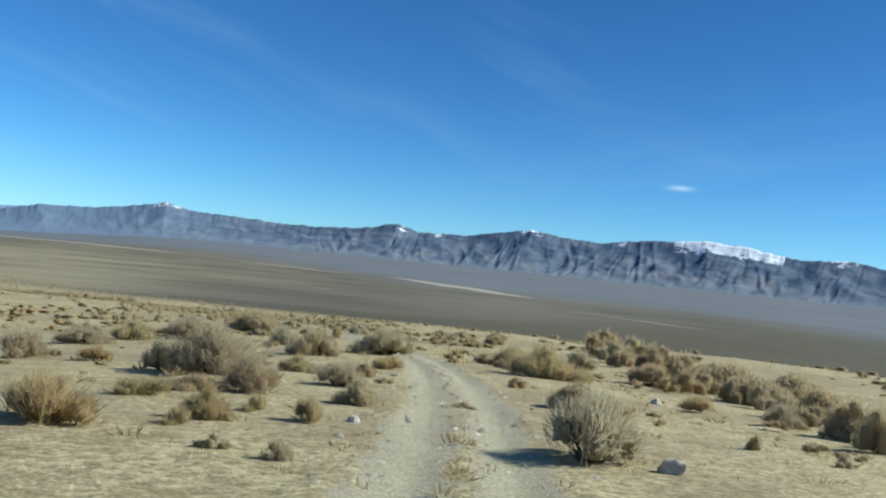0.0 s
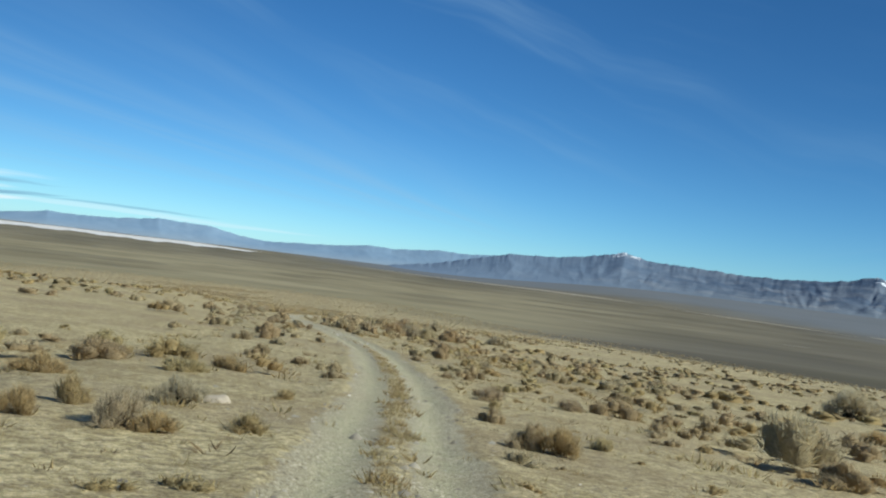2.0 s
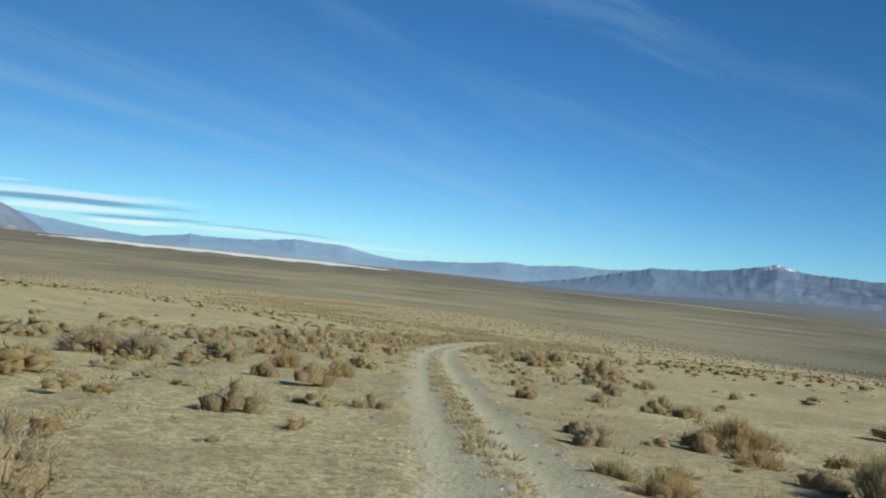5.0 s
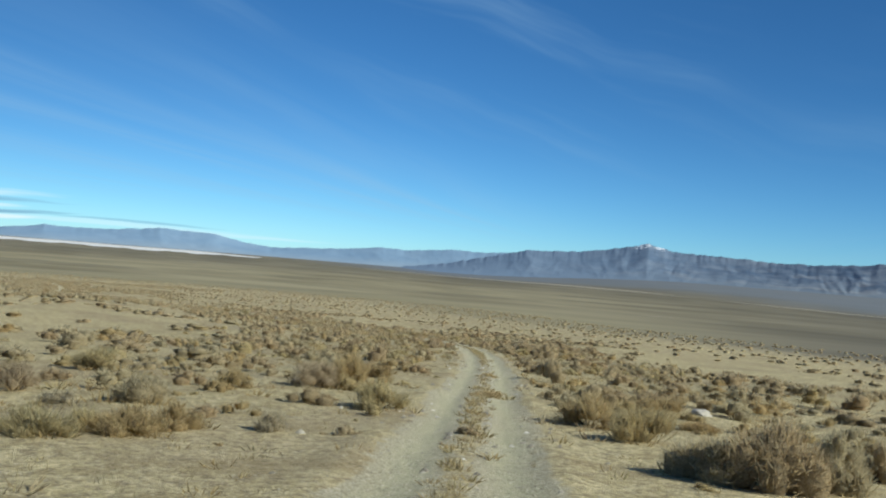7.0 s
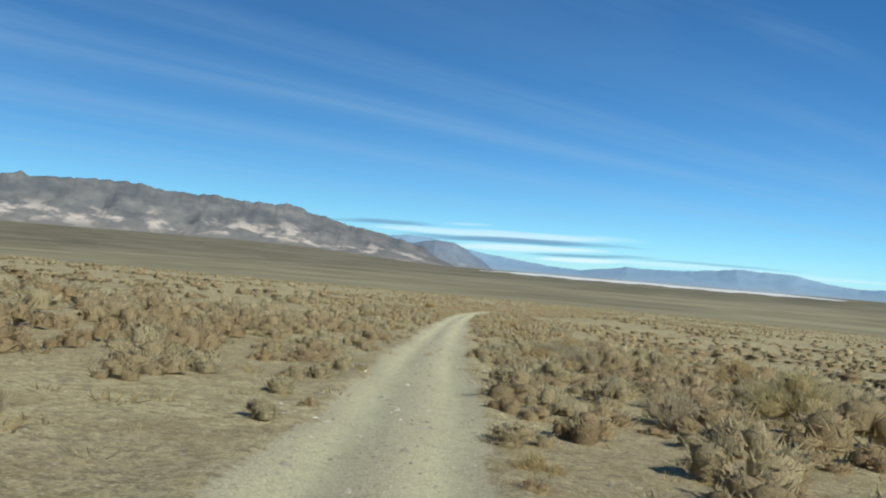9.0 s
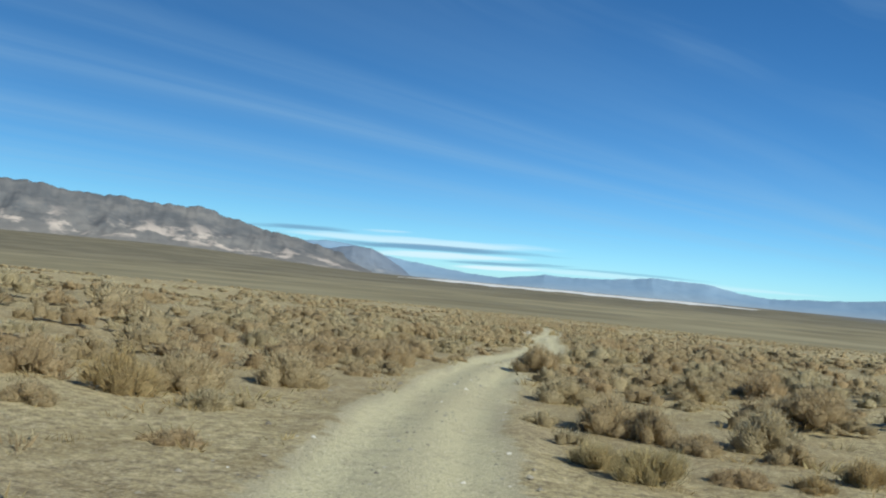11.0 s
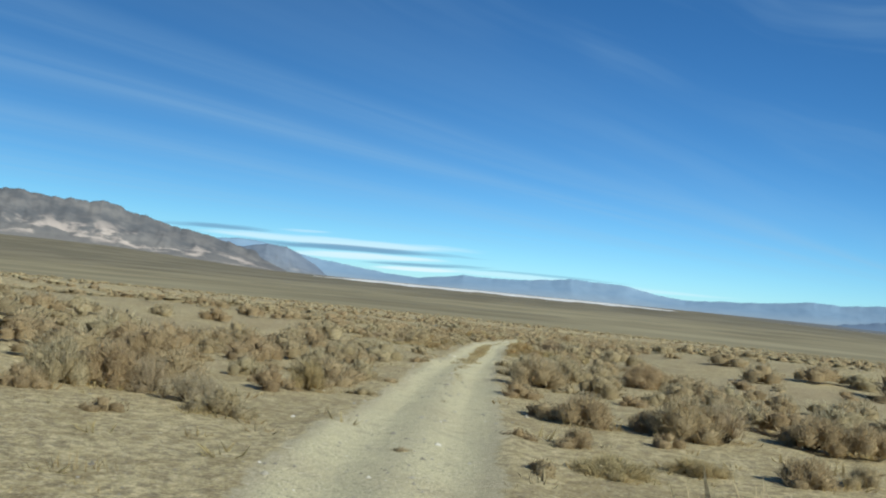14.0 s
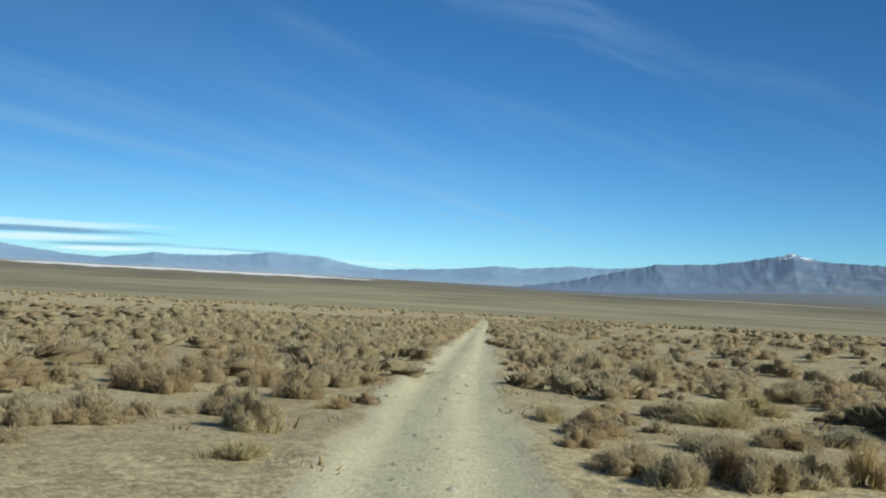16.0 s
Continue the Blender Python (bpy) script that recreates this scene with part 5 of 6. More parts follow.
stand('sagebrush', [(60.49, 476.90, 0.31, 0.58), (60.08, 477.44, 0.21, 0.31), (59.07, 479.87, 0.23, 0.40), (59.09, 478.79, 0.24, 0.48), (59.99, 475.90, 0.12, 0.23), (62.85, 476.61, 0.12, 0.28), (63.26, 476.31, 0.11, 0.29)])
stand('rabbitbrush', [(60.52, 477.56, 0.25, 0.28), (60.98, 475.59, 0.14, 0.34), (60.39, 475.28, 0.08, 0.23), (60.57, 476.00, 0.11, 0.23), (60.12, 480.95, 0.16, 0.34), (60.87, 478.50, 0.17, 0.37), (60.85, 476.48, 0.12, 0.20), (62.31, 481.81, 0.25, 0.49), (62.54, 478.81, 0.26, 0.54), (62.35, 477.79, 0.15, 0.25), (62.45, 476.00, 0.18, 0.30), (62.76, 477.54, 0.17, 0.41), (63.11, 477.77, 0.14, 0.35), (63.77, 477.62, 0.12, 0.31), (63.73, 476.10, 0.18, 0.32), (63.49, 476.13, 0.13, 0.32), (62.50, 475.72, 0.08, 0.23), (61.78, 476.06, 0.07, 0.15), (61.88, 475.36, 0.06, 0.15)])
stand('greasewood', [(59.62, 477.11, 0.15, 0.36), (60.26, 476.07, 0.13, 0.24), (63.10, 481.84, 0.34, 0.48), (63.46, 481.76, 0.30, 0.48)])
stand('sagebrush', [(59.05, 491.00, 0.23, 0.34), (59.78, 489.38, 0.14, 0.22), (59.94, 489.53, 0.17, 0.37), (60.48, 489.88, 0.31, 0.40), (60.65, 489.70, 0.24, 0.32), (61.11, 488.86, 0.15, 0.27), (60.99, 488.97, 0.10, 0.22), (60.79, 492.14, 0.25, 0.40), (59.58, 493.06, 0.26, 0.45), (62.57, 491.00, 0.23, 0.26), (63.56, 496.06, 0.42, 0.55), (62.47, 489.60, 0.18, 0.26), (62.71, 490.18, 0.20, 0.29), (63.05, 492.10, 0.23, 0.35), (62.41, 488.74, 0.14, 0.26), (62.46, 488.49, 0.11, 0.22), (64.07, 495.49, 0.33, 0.59), (64.73, 495.03, 0.28, 0.68), (65.16, 495.16, 0.26, 0.57), (64.14, 491.72, 0.19, 0.42), (64.79, 492.93, 0.28, 0.54), (64.72, 491.90, 0.22, 0.56), (66.30, 494.72, 0.34, 0.66), (67.57, 499.09, 0.36, 0.79)])
stand('sagebrush', [(63.70, 489.26, 0.27, 0.45), (63.29, 488.61, 0.21, 0.29), (63.64, 488.66, 0.21, 0.25), (64.42, 490.40, 0.21, 0.30)])
stand('rabbitbrush', [(60.30, 489.26, 0.27, 0.35), (60.63, 490.28, 0.30, 0.36), (60.85, 490.06, 0.19, 0.29), (59.73, 491.15, 0.20, 0.35), (63.02, 488.56, 0.11, 0.31), (62.89, 488.76, 0.10, 0.26), (62.74, 488.84, 0.10, 0.22), (62.98, 489.81, 0.09, 0.24)])
stand('greasewood', [(60.25, 490.02, 0.26, 0.35), (63.46, 488.51, 0.18, 0.24)])
stand('sagebrush', [(61.65, 505.37, 0.18, 0.39), (62.45, 504.61, 0.24, 0.44), (62.58, 503.79, 0.16, 0.28), (62.57, 502.38, 0.14, 0.32), (63.04, 501.96, 0.11, 0.22), (63.29, 502.95, 0.13, 0.28), (63.90, 507.67, 0.34, 0.60), (67.46, 506.99, 0.28, 0.48), (66.29, 504.04, 0.19, 0.37), (65.68, 502.75, 0.12, 0.36), (66.66, 504.15, 0.17, 0.38), (66.47, 502.93, 0.21, 0.31), (66.87, 503.28, 0.17, 0.30), (67.94, 504.53, 0.21, 0.46), (66.72, 502.56, 0.13, 0.42), (65.33, 501.12, 0.22, 0.29), (65.80, 501.18, 0.23, 0.30), (66.01, 501.18, 0.24, 0.21), (64.89, 501.14, 0.11, 0.26), (64.98, 501.50, 0.10, 0.22), (65.63, 501.51, 0.20, 0.27)])
stand('rabbitbrush', [(62.40, 503.67, 0.14, 0.28), (62.86, 501.91, 0.15, 0.26), (63.40, 502.20, 0.09, 0.19), (63.54, 504.07, 0.16, 0.30)])
stand('greasewood', [(66.76, 506.03, 0.30, 0.43), (65.18, 501.20, 0.25, 0.29), (65.55, 501.15, 0.25, 0.29)])
stand('sagebrush', [(64.86, 516.70, 0.16, 0.29), (65.32, 514.71, 0.15, 0.27), (65.60, 514.87, 0.16, 0.31), (65.52, 514.73, 0.11, 0.20), (65.59, 516.47, 0.20, 0.35), (65.77, 516.33, 0.18, 0.31), (65.92, 517.23, 0.21, 0.40), (66.31, 514.74, 0.21, 0.26), (66.19, 515.31, 0.18, 0.26), (66.40, 516.98, 0.18, 0.35), (66.61, 516.29, 0.22, 0.35), (66.89, 517.16, 0.19, 0.37), (66.25, 519.20, 0.24, 0.47), (70.24, 520.60, 0.27, 0.59), (69.48, 518.18, 0.20, 0.55), (70.30, 519.15, 0.26, 0.51), (68.04, 514.86, 0.16, 0.31), (68.94, 515.73, 0.14, 0.45), (70.94, 517.47, 0.19, 0.52), (70.29, 515.72, 0.19, 0.33), (67.83, 513.80, 0.13, 0.28), (67.74, 513.88, 0.10, 0.18), (67.88, 513.57, 0.15, 0.22), (68.16, 513.71, 0.18, 0.28)])
stand('sagebrush', [(68.20, 513.49, 0.17, 0.22), (68.46, 513.61, 0.15, 0.28), (68.45, 514.39, 0.11, 0.29), (68.97, 514.61, 0.13, 0.31), (69.35, 514.65, 0.12, 0.29)])
stand('rabbitbrush', [(66.36, 514.91, 0.16, 0.19), (66.81, 515.71, 0.10, 0.23), (66.28, 513.98, 0.09, 0.23), (68.00, 515.48, 0.12, 0.23), (69.14, 515.53, 0.17, 0.50), (69.76, 516.20, 0.16, 0.39), (68.68, 513.60, 0.20, 0.22)])

# smaller ones, of the same kinds
SINGLES = []
SINGLES += [(2.09, 3.11, 0.08, 0.14), (19.33, 11.93, 0.56, 0.97), (12.71, 6.55, 0.35, 0.60), (5.64, 2.38, 0.13, 0.14), (5.58, 1.82, 0.09, 0.13), (4.94, 4.25, 0.07, 0.18)]
SINGLES += [(15.59, 18.05, 0.12, 0.21), (16.14, 23.81, 0.17, 0.60), (16.81, 24.02, 0.17, 0.51), (19.88, 25.49, 0.29, 0.74), (22.52, 32.41, 0.26, 0.63), (20.06, 20.55, 0.21, 0.36), (21.02, 20.66, 0.16, 0.44), (22.32, 20.03, 0.28, 0.46), (19.67, 16.62, 0.20, 0.23), (24.97, 25.25, 0.16, 0.41), (24.23, 23.50, 0.18, 0.36), (26.11, 27.74, 0.24, 0.71), (30.71, 28.24, 0.31, 0.83)]
SINGLES += [(25.20, 37.67, 0.14, 0.33), (26.90, 56.27, 0.39, 0.76), (26.17, 39.20, 0.12, 0.23), (30.94, 47.13, 0.24, 0.58), (26.99, 40.12, 0.13, 0.26), (25.36, 34.47, 0.11, 0.24), (26.16, 35.78, 0.12, 0.16), (24.35, 35.01, 0.08, 0.15), (31.35, 36.51, 0.22, 0.30), (30.44, 35.12, 0.18, 0.45), (32.06, 35.75, 0.17, 0.29), (32.21, 38.41, 0.15, 0.29), (30.78, 38.31, 0.10, 0.21), (29.36, 37.57, 0.09, 0.24), (35.89, 41.12, 0.15, 0.40), (38.34, 42.62, 0.18, 0.46), (35.04, 39.20, 0.22, 0.60), (37.54, 44.76, 0.25, 0.37), (27.97, 33.22, 0.07, 0.19), (27.97, 32.89, 0.09, 0.18), (27.00, 33.39, 0.09, 0.12)]
SINGLES += [(33.68, 52.77, 0.13, 0.26), (34.29, 55.99, 0.14, 0.28), (33.14, 53.27, 0.08, 0.23), (32.79, 51.14, 0.10, 0.20), (33.95, 52.12, 0.12, 0.30), (33.34, 51.74, 0.08, 0.18), (33.21, 50.32, 0.07, 0.17), (35.31, 53.83, 0.12, 0.19), (35.16, 54.80, 0.11, 0.16), (35.26, 56.76, 0.13, 0.38), (36.30, 58.39, 0.12, 0.23), (38.59, 54.40, 0.12, 0.30), (43.44, 55.73, 0.23, 0.48), (38.43, 57.51, 0.16, 0.30), (38.01, 55.92, 0.13, 0.40), (41.72, 59.01, 0.21, 0.23), (44.45, 60.92, 0.23, 0.45), (37.70, 50.57, 0.13, 0.25), (37.70, 50.92, 0.06, 0.15), (45.83, 58.49, 0.19, 0.61)]
SINGLES += [(40.89, 74.53, 0.13, 0.25), (41.41, 76.82, 0.12, 0.23), (41.29, 72.50, 0.15, 0.18), (40.25, 85.28, 0.32, 0.62), (41.01, 77.38, 0.16, 0.31), (43.42, 74.60, 0.17, 0.27), (42.58, 72.01, 0.10, 0.25), (41.83, 70.01, 0.11, 0.18), (44.60, 71.54, 0.16, 0.23), (49.27, 77.82, 0.20, 0.39), (45.71, 71.49, 0.24, 0.32), (52.00, 83.88, 0.28, 0.69), (52.22, 88.32, 0.34, 0.99), (45.00, 80.43, 0.32, 0.31)]
SINGLES += [(41.80, 92.11, 0.16, 0.42), (41.91, 93.68, 0.26, 0.38), (41.99, 97.10, 0.34, 0.59), (42.85, 94.65, 0.25, 0.42), (42.49, 92.01, 0.13, 0.37), (43.44, 90.49, 0.18, 0.31), (44.34, 96.05, 0.28, 0.63), (44.01, 90.65, 0.16, 0.32), (43.25, 94.31, 0.14, 0.34), (41.84, 90.85, 0.09, 0.23), (42.95, 86.50, 0.06, 0.12), (42.34, 88.89, 0.07, 0.23), (46.82, 92.62, 0.25, 0.36), (51.64, 97.47, 0.39, 0.66), (47.76, 103.10, 0.38, 1.00), (49.63, 107.07, 0.39, 1.06), (49.20, 93.49, 0.24, 0.61), (51.61, 95.86, 0.17, 0.51), (49.03, 92.12, 0.18, 0.42), (50.92, 93.41, 0.21, 0.55), (43.50, 86.22, 0.03, 0.11)]
SINGLES += [(45.01, 107.55, 0.16, 0.22), (44.56, 106.88, 0.11, 0.14), (47.31, 116.57, 0.32, 0.45), (47.91, 118.00, 0.30, 0.49), (44.61, 106.30, 0.04, 0.10), (50.91, 119.63, 0.34, 0.67), (52.91, 122.99, 0.47, 1.06), (54.11, 122.13, 0.53, 0.77), (47.23, 107.44, 0.17, 0.20), (50.52, 109.98, 0.10, 0.21), (48.98, 106.92, 0.13, 0.19), (48.44, 106.85, 0.08, 0.24), (43.16, 115.43, 0.12, 0.32)]
SINGLES += [(49.12, 125.98, 0.09, 0.26), (49.74, 128.02, 0.09, 0.21), (50.13, 128.77, 0.10, 0.19), (52.19, 130.48, 0.25, 0.37), (49.73, 125.93, 0.08, 0.09), (50.67, 126.69, 0.07, 0.11), (52.67, 136.35, 0.12, 0.39), (56.21, 132.44, 0.16, 0.32), (54.72, 131.67, 0.11, 0.29), (61.17, 138.54, 0.19, 0.50), (59.27, 133.76, 0.14, 0.46), (62.33, 135.03, 0.32, 0.84), (57.17, 130.37, 0.11, 0.28), (51.58, 124.26, 0.07, 0.18), (53.63, 127.78, 0.14, 0.28), (51.42, 124.73, 0.08, 0.13), (50.95, 125.16, 0.07, 0.16), (49.12, 128.27, 0.05, 0.30)]
SINGLES += [(54.35, 145.93, 0.06, 0.30), (57.78, 150.60, 0.15, 0.29), (56.05, 152.85, 0.10, 0.49), (58.39, 147.59, 0.17, 0.27), (57.40, 144.09, 0.10, 0.26), (58.81, 146.00, 0.19, 0.32), (58.94, 147.07, 0.10, 0.26), (60.73, 150.43, 0.14, 0.45), (64.36, 154.53, 0.38, 0.53), (60.90, 149.33, 0.13, 0.42), (64.03, 152.51, 0.17, 0.47), (58.90, 145.36, 0.15, 0.34), (66.05, 153.09, 0.29, 1.10), (62.92, 149.15, 0.18, 0.57), (61.22, 145.78, 0.20, 0.34), (65.95, 151.06, 0.18, 0.53), (62.83, 155.82, 0.28, 0.56), (60.88, 158.50, 0.15, 0.27), (58.18, 149.19, 0.07, 0.14), (56.34, 143.55, 0.07, 0.14), (60.10, 145.76, 0.10, 0.28), (57.89, 143.18, 0.06, 0.17)]
SINGLES += [(61.47, 168.90, 0.25, 0.48), (61.13, 169.91, 0.19, 0.45), (60.59, 172.20, 0.18, 0.53), (60.28, 167.46, 0.12, 0.29), (63.48, 172.39, 0.33, 0.46), (64.07, 172.76, 0.29, 0.76), (63.55, 167.84, 0.18, 0.65), (64.36, 171.41, 0.20, 0.53), (69.61, 181.48, 0.32, 1.09), (64.76, 168.35, 0.18, 0.49), (69.24, 174.61, 0.23, 0.68), (63.77, 165.09, 0.12, 0.29), (66.12, 168.69, 0.15, 0.44), (64.61, 165.19, 0.18, 0.25), (63.73, 163.73, 0.12, 0.24), (63.14, 163.15, 0.11, 0.32), (61.93, 162.42, 0.12, 0.15), (66.73, 166.63, 0.19, 0.50), (64.40, 163.55, 0.12, 0.36), (71.25, 171.76, 0.25, 0.60), (64.25, 163.05, 0.15, 0.30), (77.94, 184.05, 0.37, 1.46), (77.23, 181.33, 0.34, 1.15)]
SINGLES += [(83.91, 257.35, 0.12, 0.25), (82.72, 264.27, 0.12, 0.41), (86.60, 269.81, 0.22, 0.61), (84.66, 256.29, 0.13, 0.33), (86.84, 263.15, 0.29, 0.49), (87.75, 264.04, 0.20, 0.45), (83.92, 255.24, 0.09, 0.18), (85.33, 254.97, 0.07, 0.17), (88.43, 260.67, 0.36, 0.42), (92.38, 269.45, 0.40, 0.65), (87.51, 257.69, 0.21, 0.41), (91.09, 263.86, 0.21, 0.38), (89.95, 258.96, 0.23, 0.32), (88.68, 257.21, 0.18, 0.45), (93.51, 260.82, 0.17, 0.41), (91.11, 258.77, 0.08, 0.26), (92.22, 267.52, 0.24, 0.71)]
SINGLES += [(89.68, 281.77, 0.16, 0.47), (90.52, 274.97, 0.09, 0.16), (91.17, 277.82, 0.11, 0.21), (91.01, 276.11, 0.05, 0.14), (91.08, 273.56, 0.15, 0.23), (90.83, 272.00, 0.07, 0.19), (91.86, 274.79, 0.21, 0.29), (92.99, 278.62, 0.07, 0.33), (92.04, 278.66, 0.17, 0.39), (93.88, 279.55, 0.15, 0.30), (93.60, 277.86, 0.13, 0.25), (94.22, 278.24, 0.24, 0.60), (93.30, 275.55, 0.14, 0.29), (97.41, 284.43, 0.28, 0.87), (97.68, 278.92, 0.31, 0.62), (98.31, 280.80, 0.27, 0.63), (102.62, 282.96, 0.20, 0.66), (100.44, 279.78, 0.18, 0.61), (96.61, 274.58, 0.13, 0.30), (91.41, 271.53, 0.05, 0.11), (91.73, 282.18, 0.17, 0.51), (93.64, 284.26, 0.19, 0.51)]
SINGLES += [(91.45, 297.27, 0.16, 0.56), (93.01, 293.41, 0.12, 0.44), (93.05, 291.94, 0.09, 0.31), (93.62, 292.31, 0.05, 0.12), (93.41, 294.43, 0.14, 0.23), (94.08, 292.10, 0.12, 0.23), (94.20, 293.45, 0.17, 0.29), (94.44, 293.77, 0.20, 0.17), (93.76, 294.38, 0.06, 0.19), (93.64, 299.43, 0.20, 0.39), (93.33, 290.16, 0.05, 0.10), (95.40, 292.85, 0.19, 0.26), (95.79, 295.00, 0.21, 0.31), (96.50, 297.49, 0.20, 0.47), (95.27, 291.10, 0.08, 0.13), (95.69, 291.09, 0.08, 0.16), (97.91, 296.30, 0.12, 0.24), (98.02, 295.45, 0.20, 0.33), (101.10, 304.08, 0.28, 0.77), (96.77, 292.94, 0.12, 0.35), (96.55, 291.75, 0.13, 0.25), (104.25, 308.88, 0.36, 0.85), (100.69, 300.11, 0.22, 0.60), (102.50, 301.47, 0.43, 0.66)]
SINGLES += [(99.44, 295.89, 0.18, 0.53), (97.89, 293.53, 0.13, 0.26), (97.55, 292.52, 0.11, 0.22), (96.63, 291.03, 0.11, 0.19), (96.42, 290.54, 0.07, 0.19), (101.36, 298.17, 0.19, 0.44), (95.14, 290.12, 0.06, 0.19), (95.72, 290.25, 0.08, 0.20), (101.00, 314.52, 0.44, 1.57), (97.56, 304.72, 0.23, 0.90), (94.90, 291.75, 0.07, 0.12), (96.97, 290.86, 0.08, 0.16)]
SINGLES += [(90.76, 309.72, 0.10, 0.17), (90.09, 311.75, 0.17, 0.33), (87.14, 315.27, 0.14, 0.33), (88.01, 315.89, 0.14, 0.34), (89.04, 311.80, 0.11, 0.21), (89.55, 313.23, 0.09, 0.20), (90.87, 309.30, 0.05, 0.17), (91.35, 309.07, 0.05, 0.25), (91.62, 309.42, 0.07, 0.22), (91.74, 309.65, 0.03, 0.08), (90.42, 314.02, 0.07, 0.27), (88.89, 316.62, 0.15, 0.36), (91.09, 313.16, 0.14, 0.14), (91.82, 311.05, 0.07, 0.14), (92.02, 310.36, 0.05, 0.12), (92.10, 311.75, 0.11, 0.21), (91.40, 314.30, 0.10, 0.38), (92.09, 312.42, 0.12, 0.08), (92.44, 311.61, 0.13, 0.33), (92.56, 310.17, 0.08, 0.14), (92.04, 314.76, 0.11, 0.22), (93.59, 313.20, 0.18, 0.35), (93.08, 309.19, 0.10, 0.15), (94.18, 312.19, 0.11, 0.19)]
SINGLES += [(94.76, 312.46, 0.09, 0.30), (95.06, 313.10, 0.08, 0.21), (93.88, 310.05, 0.10, 0.15), (94.16, 315.69, 0.15, 0.23), (93.82, 315.49, 0.15, 0.29), (95.82, 323.63, 0.23, 0.52), (95.06, 315.09, 0.14, 0.32), (94.36, 313.18, 0.09, 0.26), (94.23, 310.68, 0.11, 0.17), (94.70, 311.18, 0.08, 0.21), (94.65, 320.01, 0.17, 0.50), (92.66, 318.52, 0.20, 0.47), (91.63, 321.69, 0.20, 0.59)]
SINGLES += [(70.19, 385.72, 0.09, 0.17), (68.48, 389.73, 0.22, 0.38), (68.80, 390.79, 0.22, 0.42), (69.35, 390.30, 0.20, 0.34), (67.13, 388.19, 0.19, 0.38), (67.37, 388.41, 0.17, 0.34), (66.33, 390.98, 0.20, 0.39), (67.00, 390.22, 0.18, 0.30), (67.88, 388.65, 0.17, 0.39), (67.48, 390.33, 0.18, 0.54), (68.23, 391.56, 0.20, 0.46), (71.20, 394.84, 0.33, 0.65), (71.91, 390.14, 0.21, 0.42), (71.48, 395.75, 0.35, 0.69), (72.48, 398.52, 0.36, 0.82), (72.89, 393.69, 0.30, 0.51), (74.09, 393.41, 0.28, 0.55), (73.69, 398.74, 0.31, 0.81), (73.69, 388.55, 0.12, 0.28), (75.12, 394.52, 0.23, 0.45), (71.60, 386.68, 0.11, 0.22)]
SINGLES += [(69.24, 402.06, 0.22, 0.29), (69.55, 402.26, 0.23, 0.34), (67.73, 402.92, 0.19, 0.43), (69.57, 399.67, 0.10, 0.36), (69.73, 400.41, 0.12, 0.19), (65.14, 409.64, 0.25, 0.59), (66.49, 403.77, 0.22, 0.48), (65.69, 404.32, 0.20, 0.39), (66.11, 405.87, 0.17, 0.37), (70.40, 408.71, 0.32, 0.53), (70.82, 401.38, 0.12, 0.30), (72.04, 405.93, 0.25, 0.42), (71.42, 400.16, 0.11, 0.21), (73.62, 412.30, 0.24, 0.65), (74.79, 406.57, 0.29, 0.57), (72.65, 404.97, 0.19, 0.45), (72.99, 403.25, 0.13, 0.37), (73.13, 401.58, 0.17, 0.30)]
SINGLES += [(66.46, 415.71, 0.22, 0.43), (67.23, 413.82, 0.13, 0.25), (66.73, 418.59, 0.22, 0.50), (67.04, 421.29, 0.31, 0.61), (65.00, 418.62, 0.18, 0.36), (61.71, 421.33, 0.23, 0.55), (62.16, 422.57, 0.30, 0.39), (64.98, 416.17, 0.17, 0.34), (64.64, 422.81, 0.22, 0.49), (63.22, 422.04, 0.21, 0.47), (68.62, 419.31, 0.19, 0.15), (69.13, 422.47, 0.24, 0.56), (71.53, 432.81, 0.35, 1.09), (72.45, 420.68, 0.29, 0.48), (71.99, 413.92, 0.20, 0.23), (74.55, 421.49, 0.30, 0.51), (78.25, 435.76, 0.61, 1.19), (76.70, 435.59, 0.52, 1.19), (72.67, 427.99, 0.32, 1.00), (69.44, 411.85, 0.06, 0.19), (69.63, 411.00, 0.09, 0.16)]
SINGLES += [(66.27, 423.87, 0.12, 0.16), (66.26, 426.03, 0.13, 0.22), (63.23, 432.65, 0.23, 0.48), (64.69, 429.95, 0.25, 0.49), (63.64, 429.96, 0.22, 0.50), (65.45, 434.53, 0.27, 0.54), (67.03, 425.80, 0.12, 0.34), (67.13, 426.34, 0.15, 0.23), (65.76, 428.47, 0.10, 0.16), (65.67, 429.90, 0.12, 0.43), (67.37, 424.34, 0.07, 0.15), (63.58, 435.42, 0.27, 0.58), (64.61, 431.10, 0.21, 0.41), (70.25, 430.19, 0.27, 0.42), (70.04, 437.51, 0.37, 0.73), (68.02, 431.36, 0.21, 0.41), (68.53, 434.36, 0.26, 0.60), (70.95, 427.41, 0.13, 0.34), (68.64, 424.36, 0.10, 0.17), (68.46, 424.07, 0.06, 0.14), (68.96, 424.18, 0.10, 0.19), (74.12, 436.06, 0.29, 0.56), (72.71, 447.01, 0.46, 1.45), (67.41, 429.91, 0.12, 0.15)]
